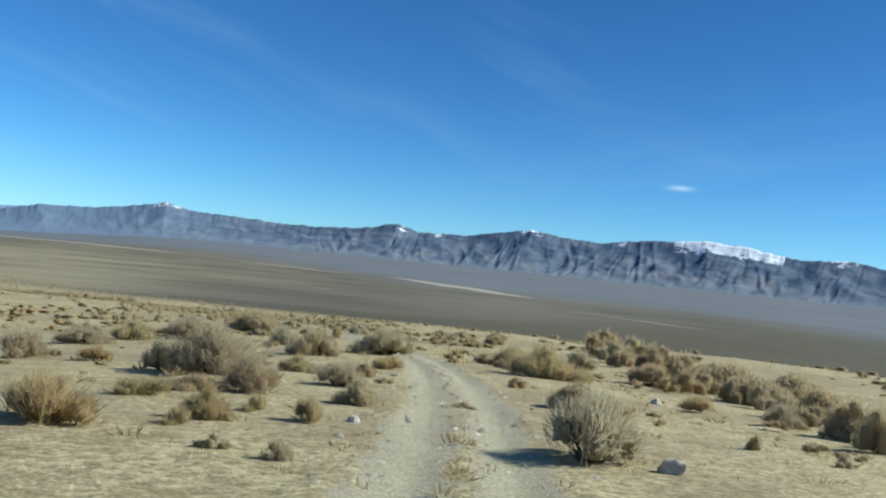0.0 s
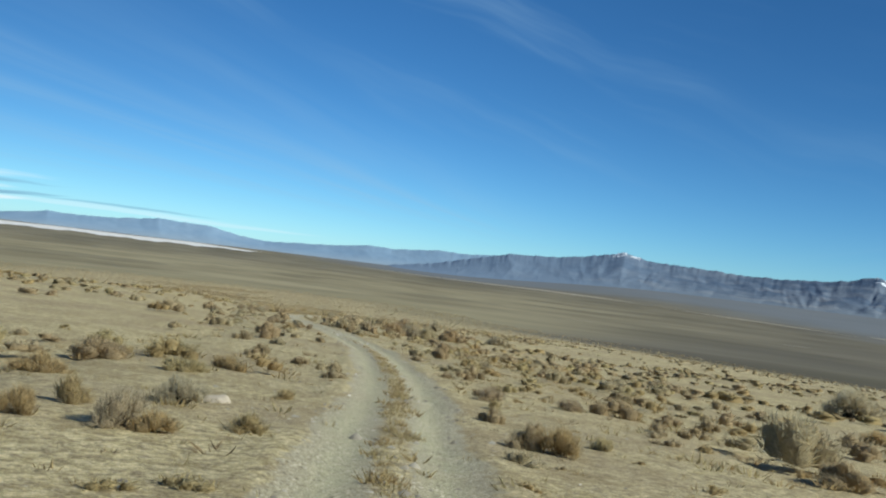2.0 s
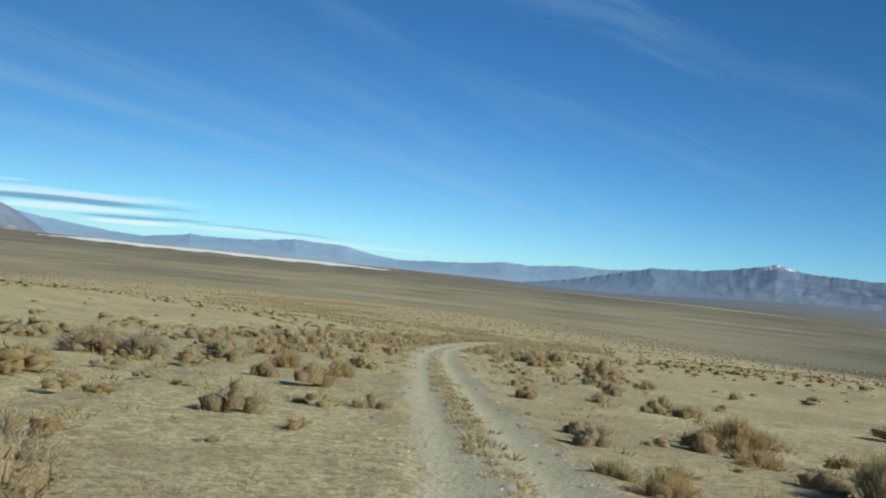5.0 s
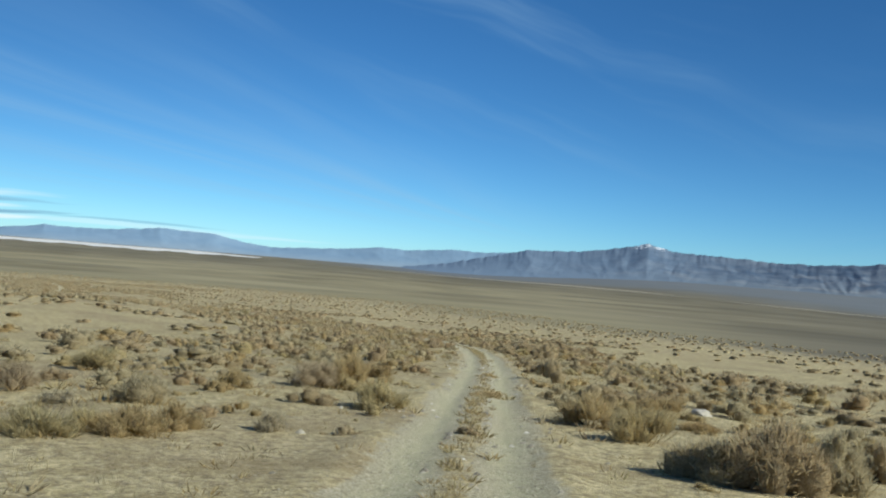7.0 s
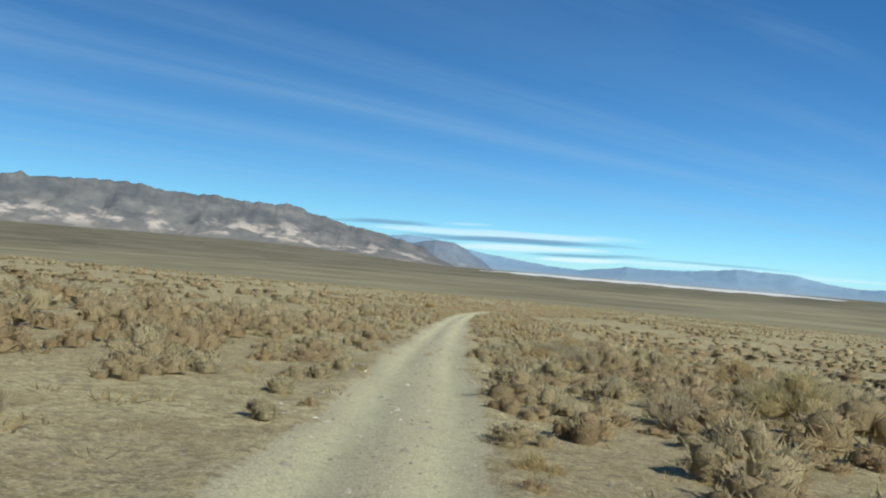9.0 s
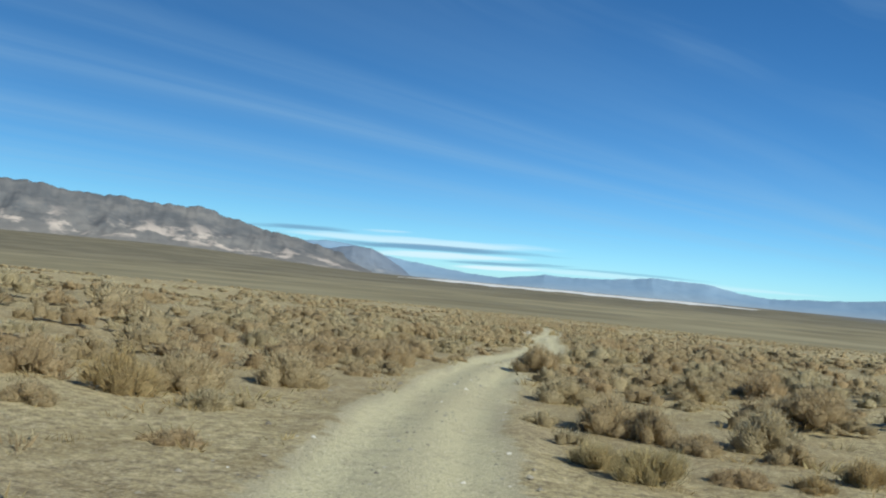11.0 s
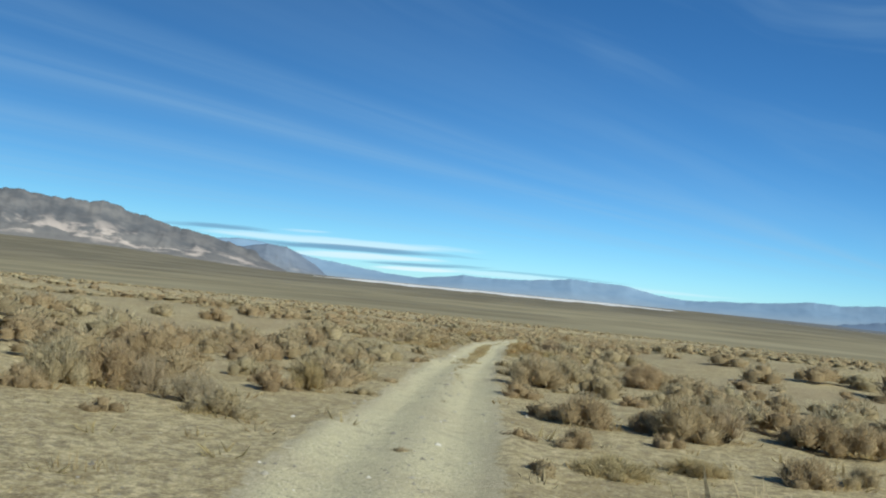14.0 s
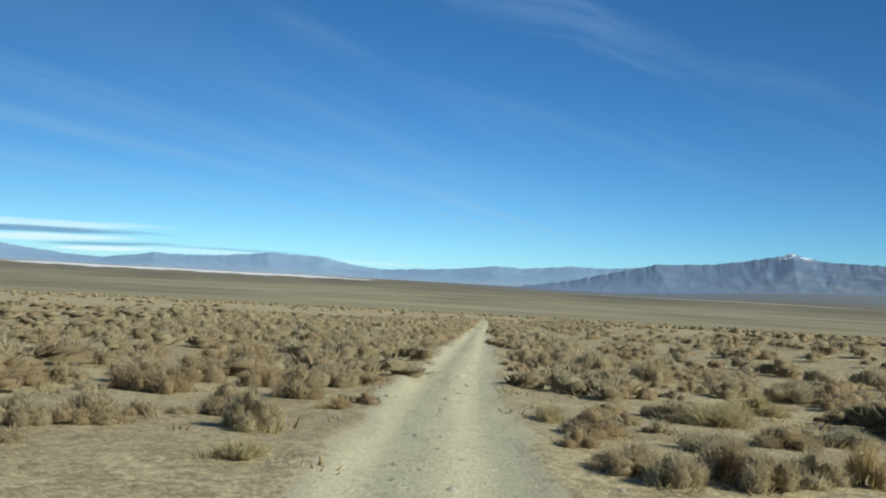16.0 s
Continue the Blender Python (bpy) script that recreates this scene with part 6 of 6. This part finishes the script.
SINGLES += [(64.11, 440.00, 0.13, 0.22), (65.13, 440.50, 0.21, 0.32), (65.12, 438.17, 0.09, 0.28), (64.74, 437.95, 0.07, 0.18), (65.15, 437.59, 0.09, 0.28), (65.27, 436.76, 0.05, 0.12), (62.59, 442.33, 0.21, 0.47), (57.81, 451.72, 0.35, 0.73), (61.55, 445.66, 0.29, 0.64), (61.84, 446.95, 0.25, 0.53), (63.60, 443.27, 0.20, 0.45), (64.54, 445.72, 0.20, 0.63), (67.27, 443.12, 0.28, 0.42), (68.96, 453.68, 0.38, 0.99), (69.01, 449.36, 0.35, 0.87), (67.45, 440.24, 0.15, 0.34), (69.66, 447.77, 0.35, 0.69)]
SINGLES += [(61.10, 452.06, 0.16, 0.32), (60.36, 454.06, 0.22, 0.37), (62.18, 453.45, 0.17, 0.33), (62.35, 454.69, 0.22, 0.39), (63.09, 454.23, 0.21, 0.31), (62.62, 457.81, 0.26, 0.44), (62.13, 457.05, 0.25, 0.56), (58.33, 456.02, 0.19, 0.40), (58.60, 457.77, 0.22, 0.54), (60.17, 456.11, 0.23, 0.46), (59.23, 459.37, 0.25, 0.52), (59.93, 459.49, 0.25, 0.52), (61.06, 458.03, 0.23, 0.54), (63.58, 460.29, 0.41, 0.53), (65.27, 460.70, 0.36, 0.71), (66.38, 458.70, 0.31, 0.53), (66.02, 464.88, 0.41, 0.80), (68.89, 474.43, 0.61, 1.36), (71.55, 471.28, 0.53, 1.04), (64.91, 449.87, 0.08, 0.12)]
SINGLES += [(61.03, 465.36, 0.17, 0.29), (60.24, 467.69, 0.23, 0.45), (60.11, 469.43, 0.27, 0.47), (61.29, 468.18, 0.18, 0.35), (61.45, 464.63, 0.17, 0.25), (61.23, 469.73, 0.24, 0.54), (59.46, 473.71, 0.29, 0.56), (59.20, 465.39, 0.17, 0.30), (57.66, 468.16, 0.25, 0.49), (57.24, 469.71, 0.20, 0.50), (57.78, 472.90, 0.23, 0.54), (57.42, 471.78, 0.21, 0.50), (58.51, 467.29, 0.10, 0.22), (63.24, 465.06, 0.13, 0.37), (63.82, 470.21, 0.24, 0.55), (64.52, 476.70, 0.33, 0.75), (64.83, 468.84, 0.24, 0.47), (65.02, 466.95, 0.17, 0.38), (65.43, 467.94, 0.22, 0.37), (66.72, 474.71, 0.33, 0.84), (68.12, 476.51, 0.37, 0.93), (68.80, 476.47, 0.31, 0.82), (67.00, 479.38, 0.35, 0.97), (63.28, 462.67, 0.09, 0.16)]
SINGLES += [(63.95, 464.16, 0.10, 0.19), (65.94, 467.75, 0.21, 0.41), (62.68, 462.76, 0.04, 0.12)]
SINGLES += [(59.48, 476.80, 0.13, 0.25), (57.30, 481.93, 0.26, 0.51), (56.52, 485.13, 0.22, 0.51), (57.08, 480.89, 0.17, 0.41), (58.20, 478.88, 0.11, 0.23), (57.73, 480.47, 0.14, 0.28), (60.65, 475.46, 0.07, 0.20), (59.88, 480.99, 0.23, 0.34), (60.56, 482.58, 0.24, 0.47), (60.73, 482.85, 0.21, 0.27), (59.37, 487.59, 0.22, 0.59), (61.08, 479.30, 0.14, 0.23), (61.17, 476.03, 0.11, 0.15), (61.11, 477.02, 0.13, 0.19), (63.66, 481.55, 0.24, 0.41), (62.71, 486.76, 0.33, 0.64), (64.23, 482.74, 0.23, 0.46), (64.87, 482.97, 0.27, 0.53), (65.70, 488.54, 0.26, 0.60), (64.06, 479.97, 0.17, 0.44), (64.45, 480.19, 0.15, 0.40), (64.78, 480.30, 0.15, 0.30), (66.39, 485.89, 0.24, 0.67), (63.36, 477.63, 0.11, 0.31)]
SINGLES += [(64.13, 477.80, 0.11, 0.28), (64.93, 479.11, 0.13, 0.30), (66.09, 482.22, 0.18, 0.43)]
SINGLES += [(61.00, 492.26, 0.23, 0.32), (60.55, 492.49, 0.21, 0.33), (61.27, 491.87, 0.09, 0.22), (59.46, 495.07, 0.26, 0.50), (58.42, 493.66, 0.17, 0.38), (60.81, 499.04, 0.31, 0.53), (61.55, 498.02, 0.29, 0.65), (62.23, 498.94, 0.31, 0.69), (56.60, 502.45, 0.39, 0.97), (55.98, 501.12, 0.31, 0.80), (57.89, 506.07, 0.37, 1.05), (59.30, 504.45, 0.34, 0.96), (54.96, 501.63, 0.30, 0.83), (51.25, 507.47, 0.40, 0.98), (62.93, 493.73, 0.28, 0.33), (63.99, 493.79, 0.22, 0.44), (67.20, 500.35, 0.34, 0.76), (69.93, 501.82, 0.37, 0.73)]
SINGLES += [(62.54, 505.82, 0.19, 0.29), (62.43, 502.07, 0.13, 0.17), (63.10, 502.99, 0.11, 0.25), (63.61, 503.37, 0.10, 0.20), (63.60, 507.71, 0.28, 0.36), (63.30, 511.13, 0.33, 0.65), (64.39, 509.24, 0.29, 0.56), (63.85, 504.24, 0.14, 0.28), (64.08, 504.58, 0.17, 0.17), (63.07, 507.52, 0.13, 0.29), (62.98, 504.97, 0.10, 0.26), (63.29, 504.72, 0.09, 0.25), (65.07, 509.47, 0.22, 0.51), (65.82, 511.75, 0.25, 0.61), (60.79, 510.55, 0.23, 0.52), (60.53, 510.15, 0.21, 0.43), (61.49, 511.68, 0.21, 0.66), (62.28, 510.96, 0.20, 0.39), (62.42, 514.87, 0.23, 0.52), (63.95, 502.30, 0.07, 0.17), (62.70, 501.38, 0.05, 0.13), (67.32, 509.52, 0.23, 0.60), (66.15, 506.86, 0.13, 0.35), (66.74, 506.62, 0.26, 0.40)]
SINGLES += [(68.33, 508.16, 0.28, 0.55), (66.44, 503.47, 0.15, 0.30), (68.34, 506.66, 0.21, 0.53), (69.63, 507.80, 0.24, 0.61), (69.89, 507.07, 0.23, 0.57), (69.39, 505.80, 0.23, 0.44), (65.41, 501.73, 0.13, 0.18), (67.48, 503.13, 0.15, 0.22), (74.46, 519.08, 0.40, 1.27), (76.61, 519.26, 0.41, 1.16), (70.41, 515.34, 0.33, 0.91)]
SINGLES += [(65.96, 519.92, 0.20, 0.45), (66.84, 520.40, 0.17, 0.43), (67.30, 518.98, 0.13, 0.32), (65.99, 515.26, 0.06, 0.23), (64.20, 520.58, 0.21, 0.47), (64.91, 519.05, 0.11, 0.25), (64.99, 517.24, 0.12, 0.24), (64.25, 534.01, 0.43, 0.98), (65.68, 529.22, 0.29, 0.79), (66.55, 526.52, 0.25, 0.68), (64.59, 524.76, 0.22, 0.59), (63.84, 524.42, 0.23, 0.65), (61.78, 530.33, 0.26, 0.69), (67.84, 525.53, 0.27, 0.74), (68.39, 524.10, 0.24, 0.60), (67.39, 527.41, 0.27, 0.63), (69.46, 520.14, 0.25, 0.50), (69.54, 521.06, 0.24, 0.41), (69.06, 518.55, 0.16, 0.47), (67.80, 514.44, 0.11, 0.21), (68.54, 515.88, 0.10, 0.28), (71.07, 517.26, 0.19, 0.37), (70.97, 518.77, 0.16, 0.50), (72.94, 521.01, 0.26, 0.65)]
SINGLES += [(72.79, 519.96, 0.20, 0.52), (72.86, 519.16, 0.25, 0.48), (72.34, 522.69, 0.23, 0.65), (71.36, 524.82, 0.24, 0.65), (74.51, 524.38, 0.24, 0.75)]
# the dark row of brush along a dry gully
SINGLES += [(21.11, 13.68, 0.66, 1.06), (17.92, 10.84, 0.44, 0.67), (16.46, 9.22, 0.66, 0.66), (14.02, 7.34, 0.47, 0.63), (13.51, 6.68, 0.42, 0.72), (12.19, 5.57, 0.41, 0.41), (11.64, 4.93, 0.40, 0.38), (10.18, 4.00, 0.32, 0.51), (9.71, 3.48, 0.26, 0.46), (8.16, 2.64, 0.18, 0.26), (7.63, 2.29, 0.22, 0.29), (24.83, 15.73, 0.65, 1.14), (22.76, 13.47, 0.68, 1.30), (19.52, 10.66, 0.57, 1.13), (17.49, 9.02, 0.55, 0.98), (15.67, 7.52, 0.47, 0.59), (15.23, 6.79, 0.45, 0.51), (14.78, 6.02, 0.34, 0.72), (14.11, 5.39, 0.40, 0.67), (11.86, 4.25, 0.31, 0.37), (10.71, 3.56, 0.25, 0.53), (10.46, 3.13, 0.25, 0.32)]
sx, sy, sh, sw = np.array(SINGLES).T
for x, y, w in zip(sx, sy, sw):
    settle(x, y, w * 0.5)


def fringe(seed, n, s0, s1, typical, kinds):
    """Bushes along a stretch of the track, smaller towards the ruts; the sagebrush among them is handed back to be joined."""
    g = np.random.default_rng(seed)
    s, d = g.uniform(s0, s1, n * 3), 0.5 + 3.0 * g.uniform(0, 1, n * 3) ** 1.25
    x, y = on_road(s, d * np.where(g.uniform(size=n * 3) < 0.5, -1, 1))
    width = np.minimum(np.maximum(typical * np.exp(g.normal(0, 0.40, n * 3)), 0.12), np.minimum(0.08 + 0.26 * d, 0.66))
    high = width * g.uniform(0.42, 0.66, n * 3)
    kind = g.choice(["sagebrush", "rabbitbrush", "greasewood"], n * 3, p=kinds)
    keep = (road_gap(x, y) > 0.42 + 0.3 * width) & (g.uniform(size=n * 3) < 0.65 + 0.35 * np.clip(lumps(x * 2.3 + 50, y * 2.3) * 3.5, -1, 1))
    for cx, cy, r in VIEW_SPOTS:
        keep &= np.hypot(x - cx, y - cy) > r + 0.2
    chosen = np.nonzero(keep)[0][:n]
    chosen = chosen[roomy(x[chosen], y[chosen], width[chosen] * 0.5, 0.8)]
    rest = []
    for i in chosen:
        if kind[i] == "sagebrush":
            rest.append((float(x[i]), float(y[i]), float(high[i]), float(width[i])))
        else:
            plant(str(kind[i]), float(x[i]), float(y[i]), float(high[i]), float(width[i]))
    return rest


SINGLES += fringe(43, 230, 20, 188, 0.30, (0.92, 0.0, 0.08)) + fringe(41, 330, 190, 277, 0.34, (0.62, 0.26, 0.12)) + fringe(42, 330, 336, 414, 0.40, (0.68, 0.16, 0.16))
sx, sy, sh, sw = np.array(SINGLES).T
scatter("lone_shrubs", LONE_SHAPES, sx, sy, sw / 2, SAGE, "small grey-brown shrubs on sandy ground", "scrub", 20, tall=2 * sh / sw, smooth_faces=True)


def rock(x, y, wide, high, seed):
    """A weathered boulder with flat facets, sunk a little into the soil."""
    bm = bmesh.new()
    bmesh.ops.create_icosphere(bm, subdivisions=3, radius=0.5)
    for v in bm.verts:
        p = v.co * 2.2 + Vector((seed * 3.1, seed, 0))
        v.co *= 1 + 0.42 * noise.noise(p) + 0.16 * noise.noise(p * 2.7) + 0.10 * noise.noise(p * 6.3)
        for cut in (Vector((0.8, 0.2, 0.5)), Vector((-0.5, 0.7, 0.45)), Vector((0.1, -0.8, 0.55)), Vector((0.2, 0.1, 1))):
            away = v.co.dot(cut.normalized()) - 0.40
            if away > 0:
                v.co -= cut.normalized() * away * 0.92
        v.co = Vector((v.co.x * wide, v.co.y * wide * 0.85, (v.co.z + 0.28) * high / 0.70))
    settle(x, y, wide * 0.9)
    me = bpy.data.meshes.new("rock")
    bm.to_mesh(me)
    bm.free()
    me.materials.append(WHITE_ROCK if seed % 3 else TAN_ROCK)
    ob = new("rock", me)
    ob.matrix_basis = Matrix.Translation((x, y, float(land(np.array([x]), np.array([y]))[0]) - 0.12 * high)) @ Matrix.Rotation(seed * 1.7, 4, "Z")
    return tagged(ob, "pale weathered rock lying beside the dirt track" if seed % 3 else "tan weathered rock half sunk beside the track", "rock", "rocks beside the track")


ROCKS = [(3.90, 2.04, 0.13, 0.09), (3.39, 3.71, 0.09, 0.06), (6.61, 6.66, 0.11, 0.05), (8.68, 4.79, 0.15, 0.08), (40.90, 68.70, 0.03, 0.02), (40.01, 69.55, 0.21, 0.05), (48.17, 107.65, 0.15, 0.06), (45.78, 109.57, 0.06, 0.04), (46.67, 110.19, 0.06, 0.04), (46.80, 107.29, 0.05, 0.03), (45.67, 106.25, 0.03, 0.02), (51.44, 124.35, 0.08, 0.04), (51.27, 124.37, 0.05, 0.02), (49.84, 125.34, 0.04, 0.02), (49.61, 124.49, 0.03, 0.02), (49.53, 124.76, 0.03, 0.02)]
ROCKS += [(50.40, 127.74, 0.06, 0.03), (64.14, 164.66, 0.16, 0.11), (70.41, 172.61, 0.31, 0.17), (88.36, 257.27, 0.20, 0.07), (94.20, 295.43, 0.18, 0.20), (91.00, 311.08, 0.13, 0.10), (92.03, 314.26, 0.24, 0.20), (93.21, 309.09, 0.19, 0.12), (92.98, 310.02, 0.10, 0.06), (92.07, 309.55, 0.05, 0.03), (71.04, 399.16, 0.11, 0.11), (68.16, 411.86, 0.16, 0.14), (69.70, 413.18, 0.19, 0.09), (67.29, 415.44, 0.18, 0.10), (67.68, 417.06, 0.21, 0.12), (67.63, 415.91, 0.09, 0.08), (69.30, 517.49, 0.19, 0.07)]
for k, (x, y, wide, high) in enumerate(ROCKS):
    rock(x, y, wide, high, k + 1)


# the rest of the scrub, in bands outwards from the track


def mixed(n, power, lo, hi):
    """Many small sizes and few large ones."""
    return lo + (hi - lo) * g0.uniform(0, 1, n) ** power


spot = sow(3300, SPLIT - 8, 552, 0.46, 3.2, 0.55)
thicket("sagebrush_scrub", NEAR_SHAPES, spot, mixed(len(spot[0]), 1.1, 0.094, 0.310) * smooth(np.abs(spot[3]), 0.1, 0.85), SAGE, "dense grey-brown sagebrush scrub", 1)
spot = sow(1350, 0, SPLIT, 0.5, 3.2, 0.9)
thicket("dry_scrub", SMALL_SHAPES, spot, mixed(len(spot[0]), 2.2, 0.043, 0.245) * smooth(np.abs(spot[3]), 0.1, 1.0), SAGE, "small scattered brown desert shrubs", 2)
spot = sow(1350, 0, SPLIT, 0.46, 3.2, 0.9)
thicket("straw_scrub", SMALL_SHAPES, spot, mixed(len(spot[0]), 2.2, 0.043, 0.230) * smooth(np.abs(spot[3]), 0.1, 1.0), STRAW, "straw-coloured low shrubs on pale ground", 3)
spot = sow(900, 188, SPLIT, 0.5, 3.4, 0.5)
thicket("tawny_scrub", SMALL_SHAPES, spot, mixed(len(spot[0]), 1.4, 0.05, 0.22) * smooth(np.abs(spot[3]), 0.1, 1.0), STRAW, "tawny dry shrubs growing close in the grass", 22)
spot = sow(1550, 0, SPLIT, 3.0, 6.8, 0.9)
thicket("low_scrub", MID_SHAPES, spot, mixed(len(spot[0]), 2.0, 0.058, 0.302), SAGE, "low dry brown scrub in the grass", 15)
spot = sow(1750, 0, SPLIT, 3.0, 6.8, 0.9)
thicket("low_straw_scrub", MID_SHAPES, spot, mixed(len(spot[0]), 2.0, 0.058, 0.274), STRAW, "low straw-coloured clumps in the grass", 16)
spot = [np.concatenate(q) for q in zip(sow(3400, SPLIT - 12, ROAD_LEN, 3.0, 7.0, 0.95), sow(1500, 552, ROAD_LEN, 0.5, 1.9, 0.35))]
thicket("sagebrush_thicket", MID_SHAPES, spot, mixed(len(spot[0]), 1.1, 0.130, 0.360), SAGE, "close-standing sagebrush with pale tips", 17)
# the closer stands where the grassland ends and at the far end of the track
spot = [np.concatenate(q) for q in zip(sow(520, 268, SPLIT, 0.55, 3.2, 0.1), sow(420, 528, 566, 0.6, 3.2, 0.1))]
thicket("brown_scrub", NEAR_SHAPES, spot, mixed(len(spot[0]), 1.1, 0.079, 0.259) * smooth(np.abs(spot[3]), 0.1, 0.9), SAGE, "brown sagebrush standing close beside the track", 18)
spot = [np.concatenate(q) for q in zip(sow(950, 268, SPLIT, 3.0, 7, 0.15), sow(1300, 526, ROAD_LEN, 3.0, 8, 0.1))]
thicket("brown_thicket", MID_SHAPES, spot, mixed(len(spot[0]), 1.1, 0.108, 0.302), SAGE, "close brown scrub on the open slope", 19)
x, y, s, d = sow(6600, SPLIT - 25, ROAD_LEN, 6.8, 26, 0.95)
scatter("sagebrush_plain", BACK_SHAPES, x, y, g0.uniform(0.16, 0.36, len(x)), SAGE, "sagebrush plain beyond the verge", "scrub", 4, smooth_faces=True)
x, y, s, d = sow(5400, 0, SPLIT, 6.5, 27, 0.9)
scatter("thin_scrub", BACK_SHAPES, x, y, mixed(len(x), 2.0, 0.072, 0.317), SAGE, "thinly scattered shrubs on dry grassland", "scrub", 5, smooth_faces=True)
x, y, s, d = sow(3600, 0, SPLIT, 6.5, 27, 0.9)
scatter("thin_straw_scrub", BACK_SHAPES, x, y, mixed(len(x), 2.0, 0.072, 0.288), STRAW, "thinly scattered straw-coloured shrubs", "scrub", 6, smooth_faces=True)


def sow_wide(n, x0, x1, y0, y1, gap0, gap1):
    x, y = g0.uniform(x0, x1, n), g0.uniform(y0, y1, n)
    gap = road_gap(x, y)
    keep = (gap > gap0) & (gap < gap1)
    return x[keep], y[keep]


x, y = sow_wide(14000, -70, 220, 0, 760, 24, 140)
scatter("far_scrub", FAR_SHAPES, x, y, g0.uniform(0.2, 0.42, len(x)) * np.where(y < 300, 0.85, 1.1), SAGE, "scrub fading into the distance over the slope", "scrub", 7, smooth_faces=True)

# dry grass and stones
x, y, s, d = sow(13000, 0, SPLIT + 25, 0.34, 2.4, 0.35)
scatter("dry_grass", TUFTS, x, y, mixed(len(x), 1.6, 0.03, 0.085), STRAW, "short straw-yellow dry grass", "grass", 8)
x, y, s, d = sow(4800, SPLIT, ROAD_LEN, 0.38, 2.6, 0.4)
scatter("dry_grass_sparse", TUFTS, x, y, mixed(len(x), 2.0, 0.03, 0.10), STRAW, "thin dry grass between sagebrush", "grass", 9)

x, y, s, d = sow(13500, 0, ROAD_LEN, 0.38, 3.0, 0.45)
scatter("straw_litter", LITTER_SHAPES, x, y, mixed(len(x), 2.0, 0.02, 0.12), STRAW, "little straw-coloured clumps in the dry grass", "scrub", 12, smooth_faces=True)
x, y, s, d = sow(9500, 0, ROAD_LEN, 0.38, 2.7, 0.45)
scatter("sage_litter", LITTER_SHAPES, x, y, mixed(len(x), 2.0, 0.02, 0.11), SAGE, "little brown shrublets between the bushes", "scrub", 13, smooth_faces=True)


x, y, w = np.array(SKIRT).T
keep = road_gap(x, y) > 0.42
scatter("bush_litter", LITTER_SHAPES, x[keep], y[keep], w[keep], STRAW, "dry grass round the feet of the bushes", "grass", 23, smooth_faces=True)


def strip_places(n, s0, s1, spread_d, centre=0.0):
    s = g0.uniform(s0, s1, n)
    d = g0.normal(centre, spread_d, n)
    x, y = on_road(s, d)
    return x, y, s, d


x, y, s, d = strip_places(9000, 0, ROAD_LEN, 0.042)
lush = lushness(s)
keep = g0.uniform(size=len(s)) < lush + 0.14 * (np.sin(s * 0.9) + np.sin(s * 0.41 + 2) > 0.9)
scatter("verge_grass", TUFTS, x[keep], y[keep], g0.uniform(0.025, 0.075, keep.sum()), STRAW, "dry brown grass on the hump between the ruts", "grass", 10, flat=fan(x[keep], y[keep]) + 0.018)
x, y, s, d = strip_places(16000, 0, ROAD_LEN, 0.05)
keep = g0.uniform(size=len(s)) < np.clip(1.6 * lushness(s) - 0.45, 0, 1)
scatter("hump_grass", LITTER_SHAPES, x[keep], y[keep], g0.uniform(0.03, 0.075, keep.sum()), STRAW, "thick brown grass on the hump between the ruts", "grass", 21, flat=fan(x[keep], y[keep]) + 0.015, smooth_faces=True)
x, y, s, d = strip_places(64000, 0, ROAD_LEN, 0.36)
keep = (np.abs(np.abs(d) - RUT) > 0.085) | (g0.uniform(size=len(d)) < 0.12)
x, y, d = x[keep], y[keep], d[keep]
scatter("gravel", PEBBLES, x, y, np.minimum(g0.gamma(1.2, 0.0034, len(x)) + 0.0025, 0.024) * np.where(s[keep] < SPLIT, 1.9, 1.35), PEBBLE, "loose grey and pale gravel on the track", "gravel", 11,
        flat=fan(x, y) + 0.012 + 0.012 * np.exp(-((np.abs(d) - 0.46) / 0.09) ** 2) + 0.008 * np.exp(-(d / 0.11) ** 2) - 0.012 * np.exp(-((np.abs(d) - RUT) / 0.085) ** 2))
x, y, s, d = sow(30000, 0, ROAD_LEN, 0.36, 2.0, 0.3)
scatter("loose_stones", PEBBLES, x, y, np.minimum(g0.gamma(1.2, 0.0052, len(x)) + 0.003, 0.035), PEBBLE, "loose stones scattered over the verge", "gravel", 14)
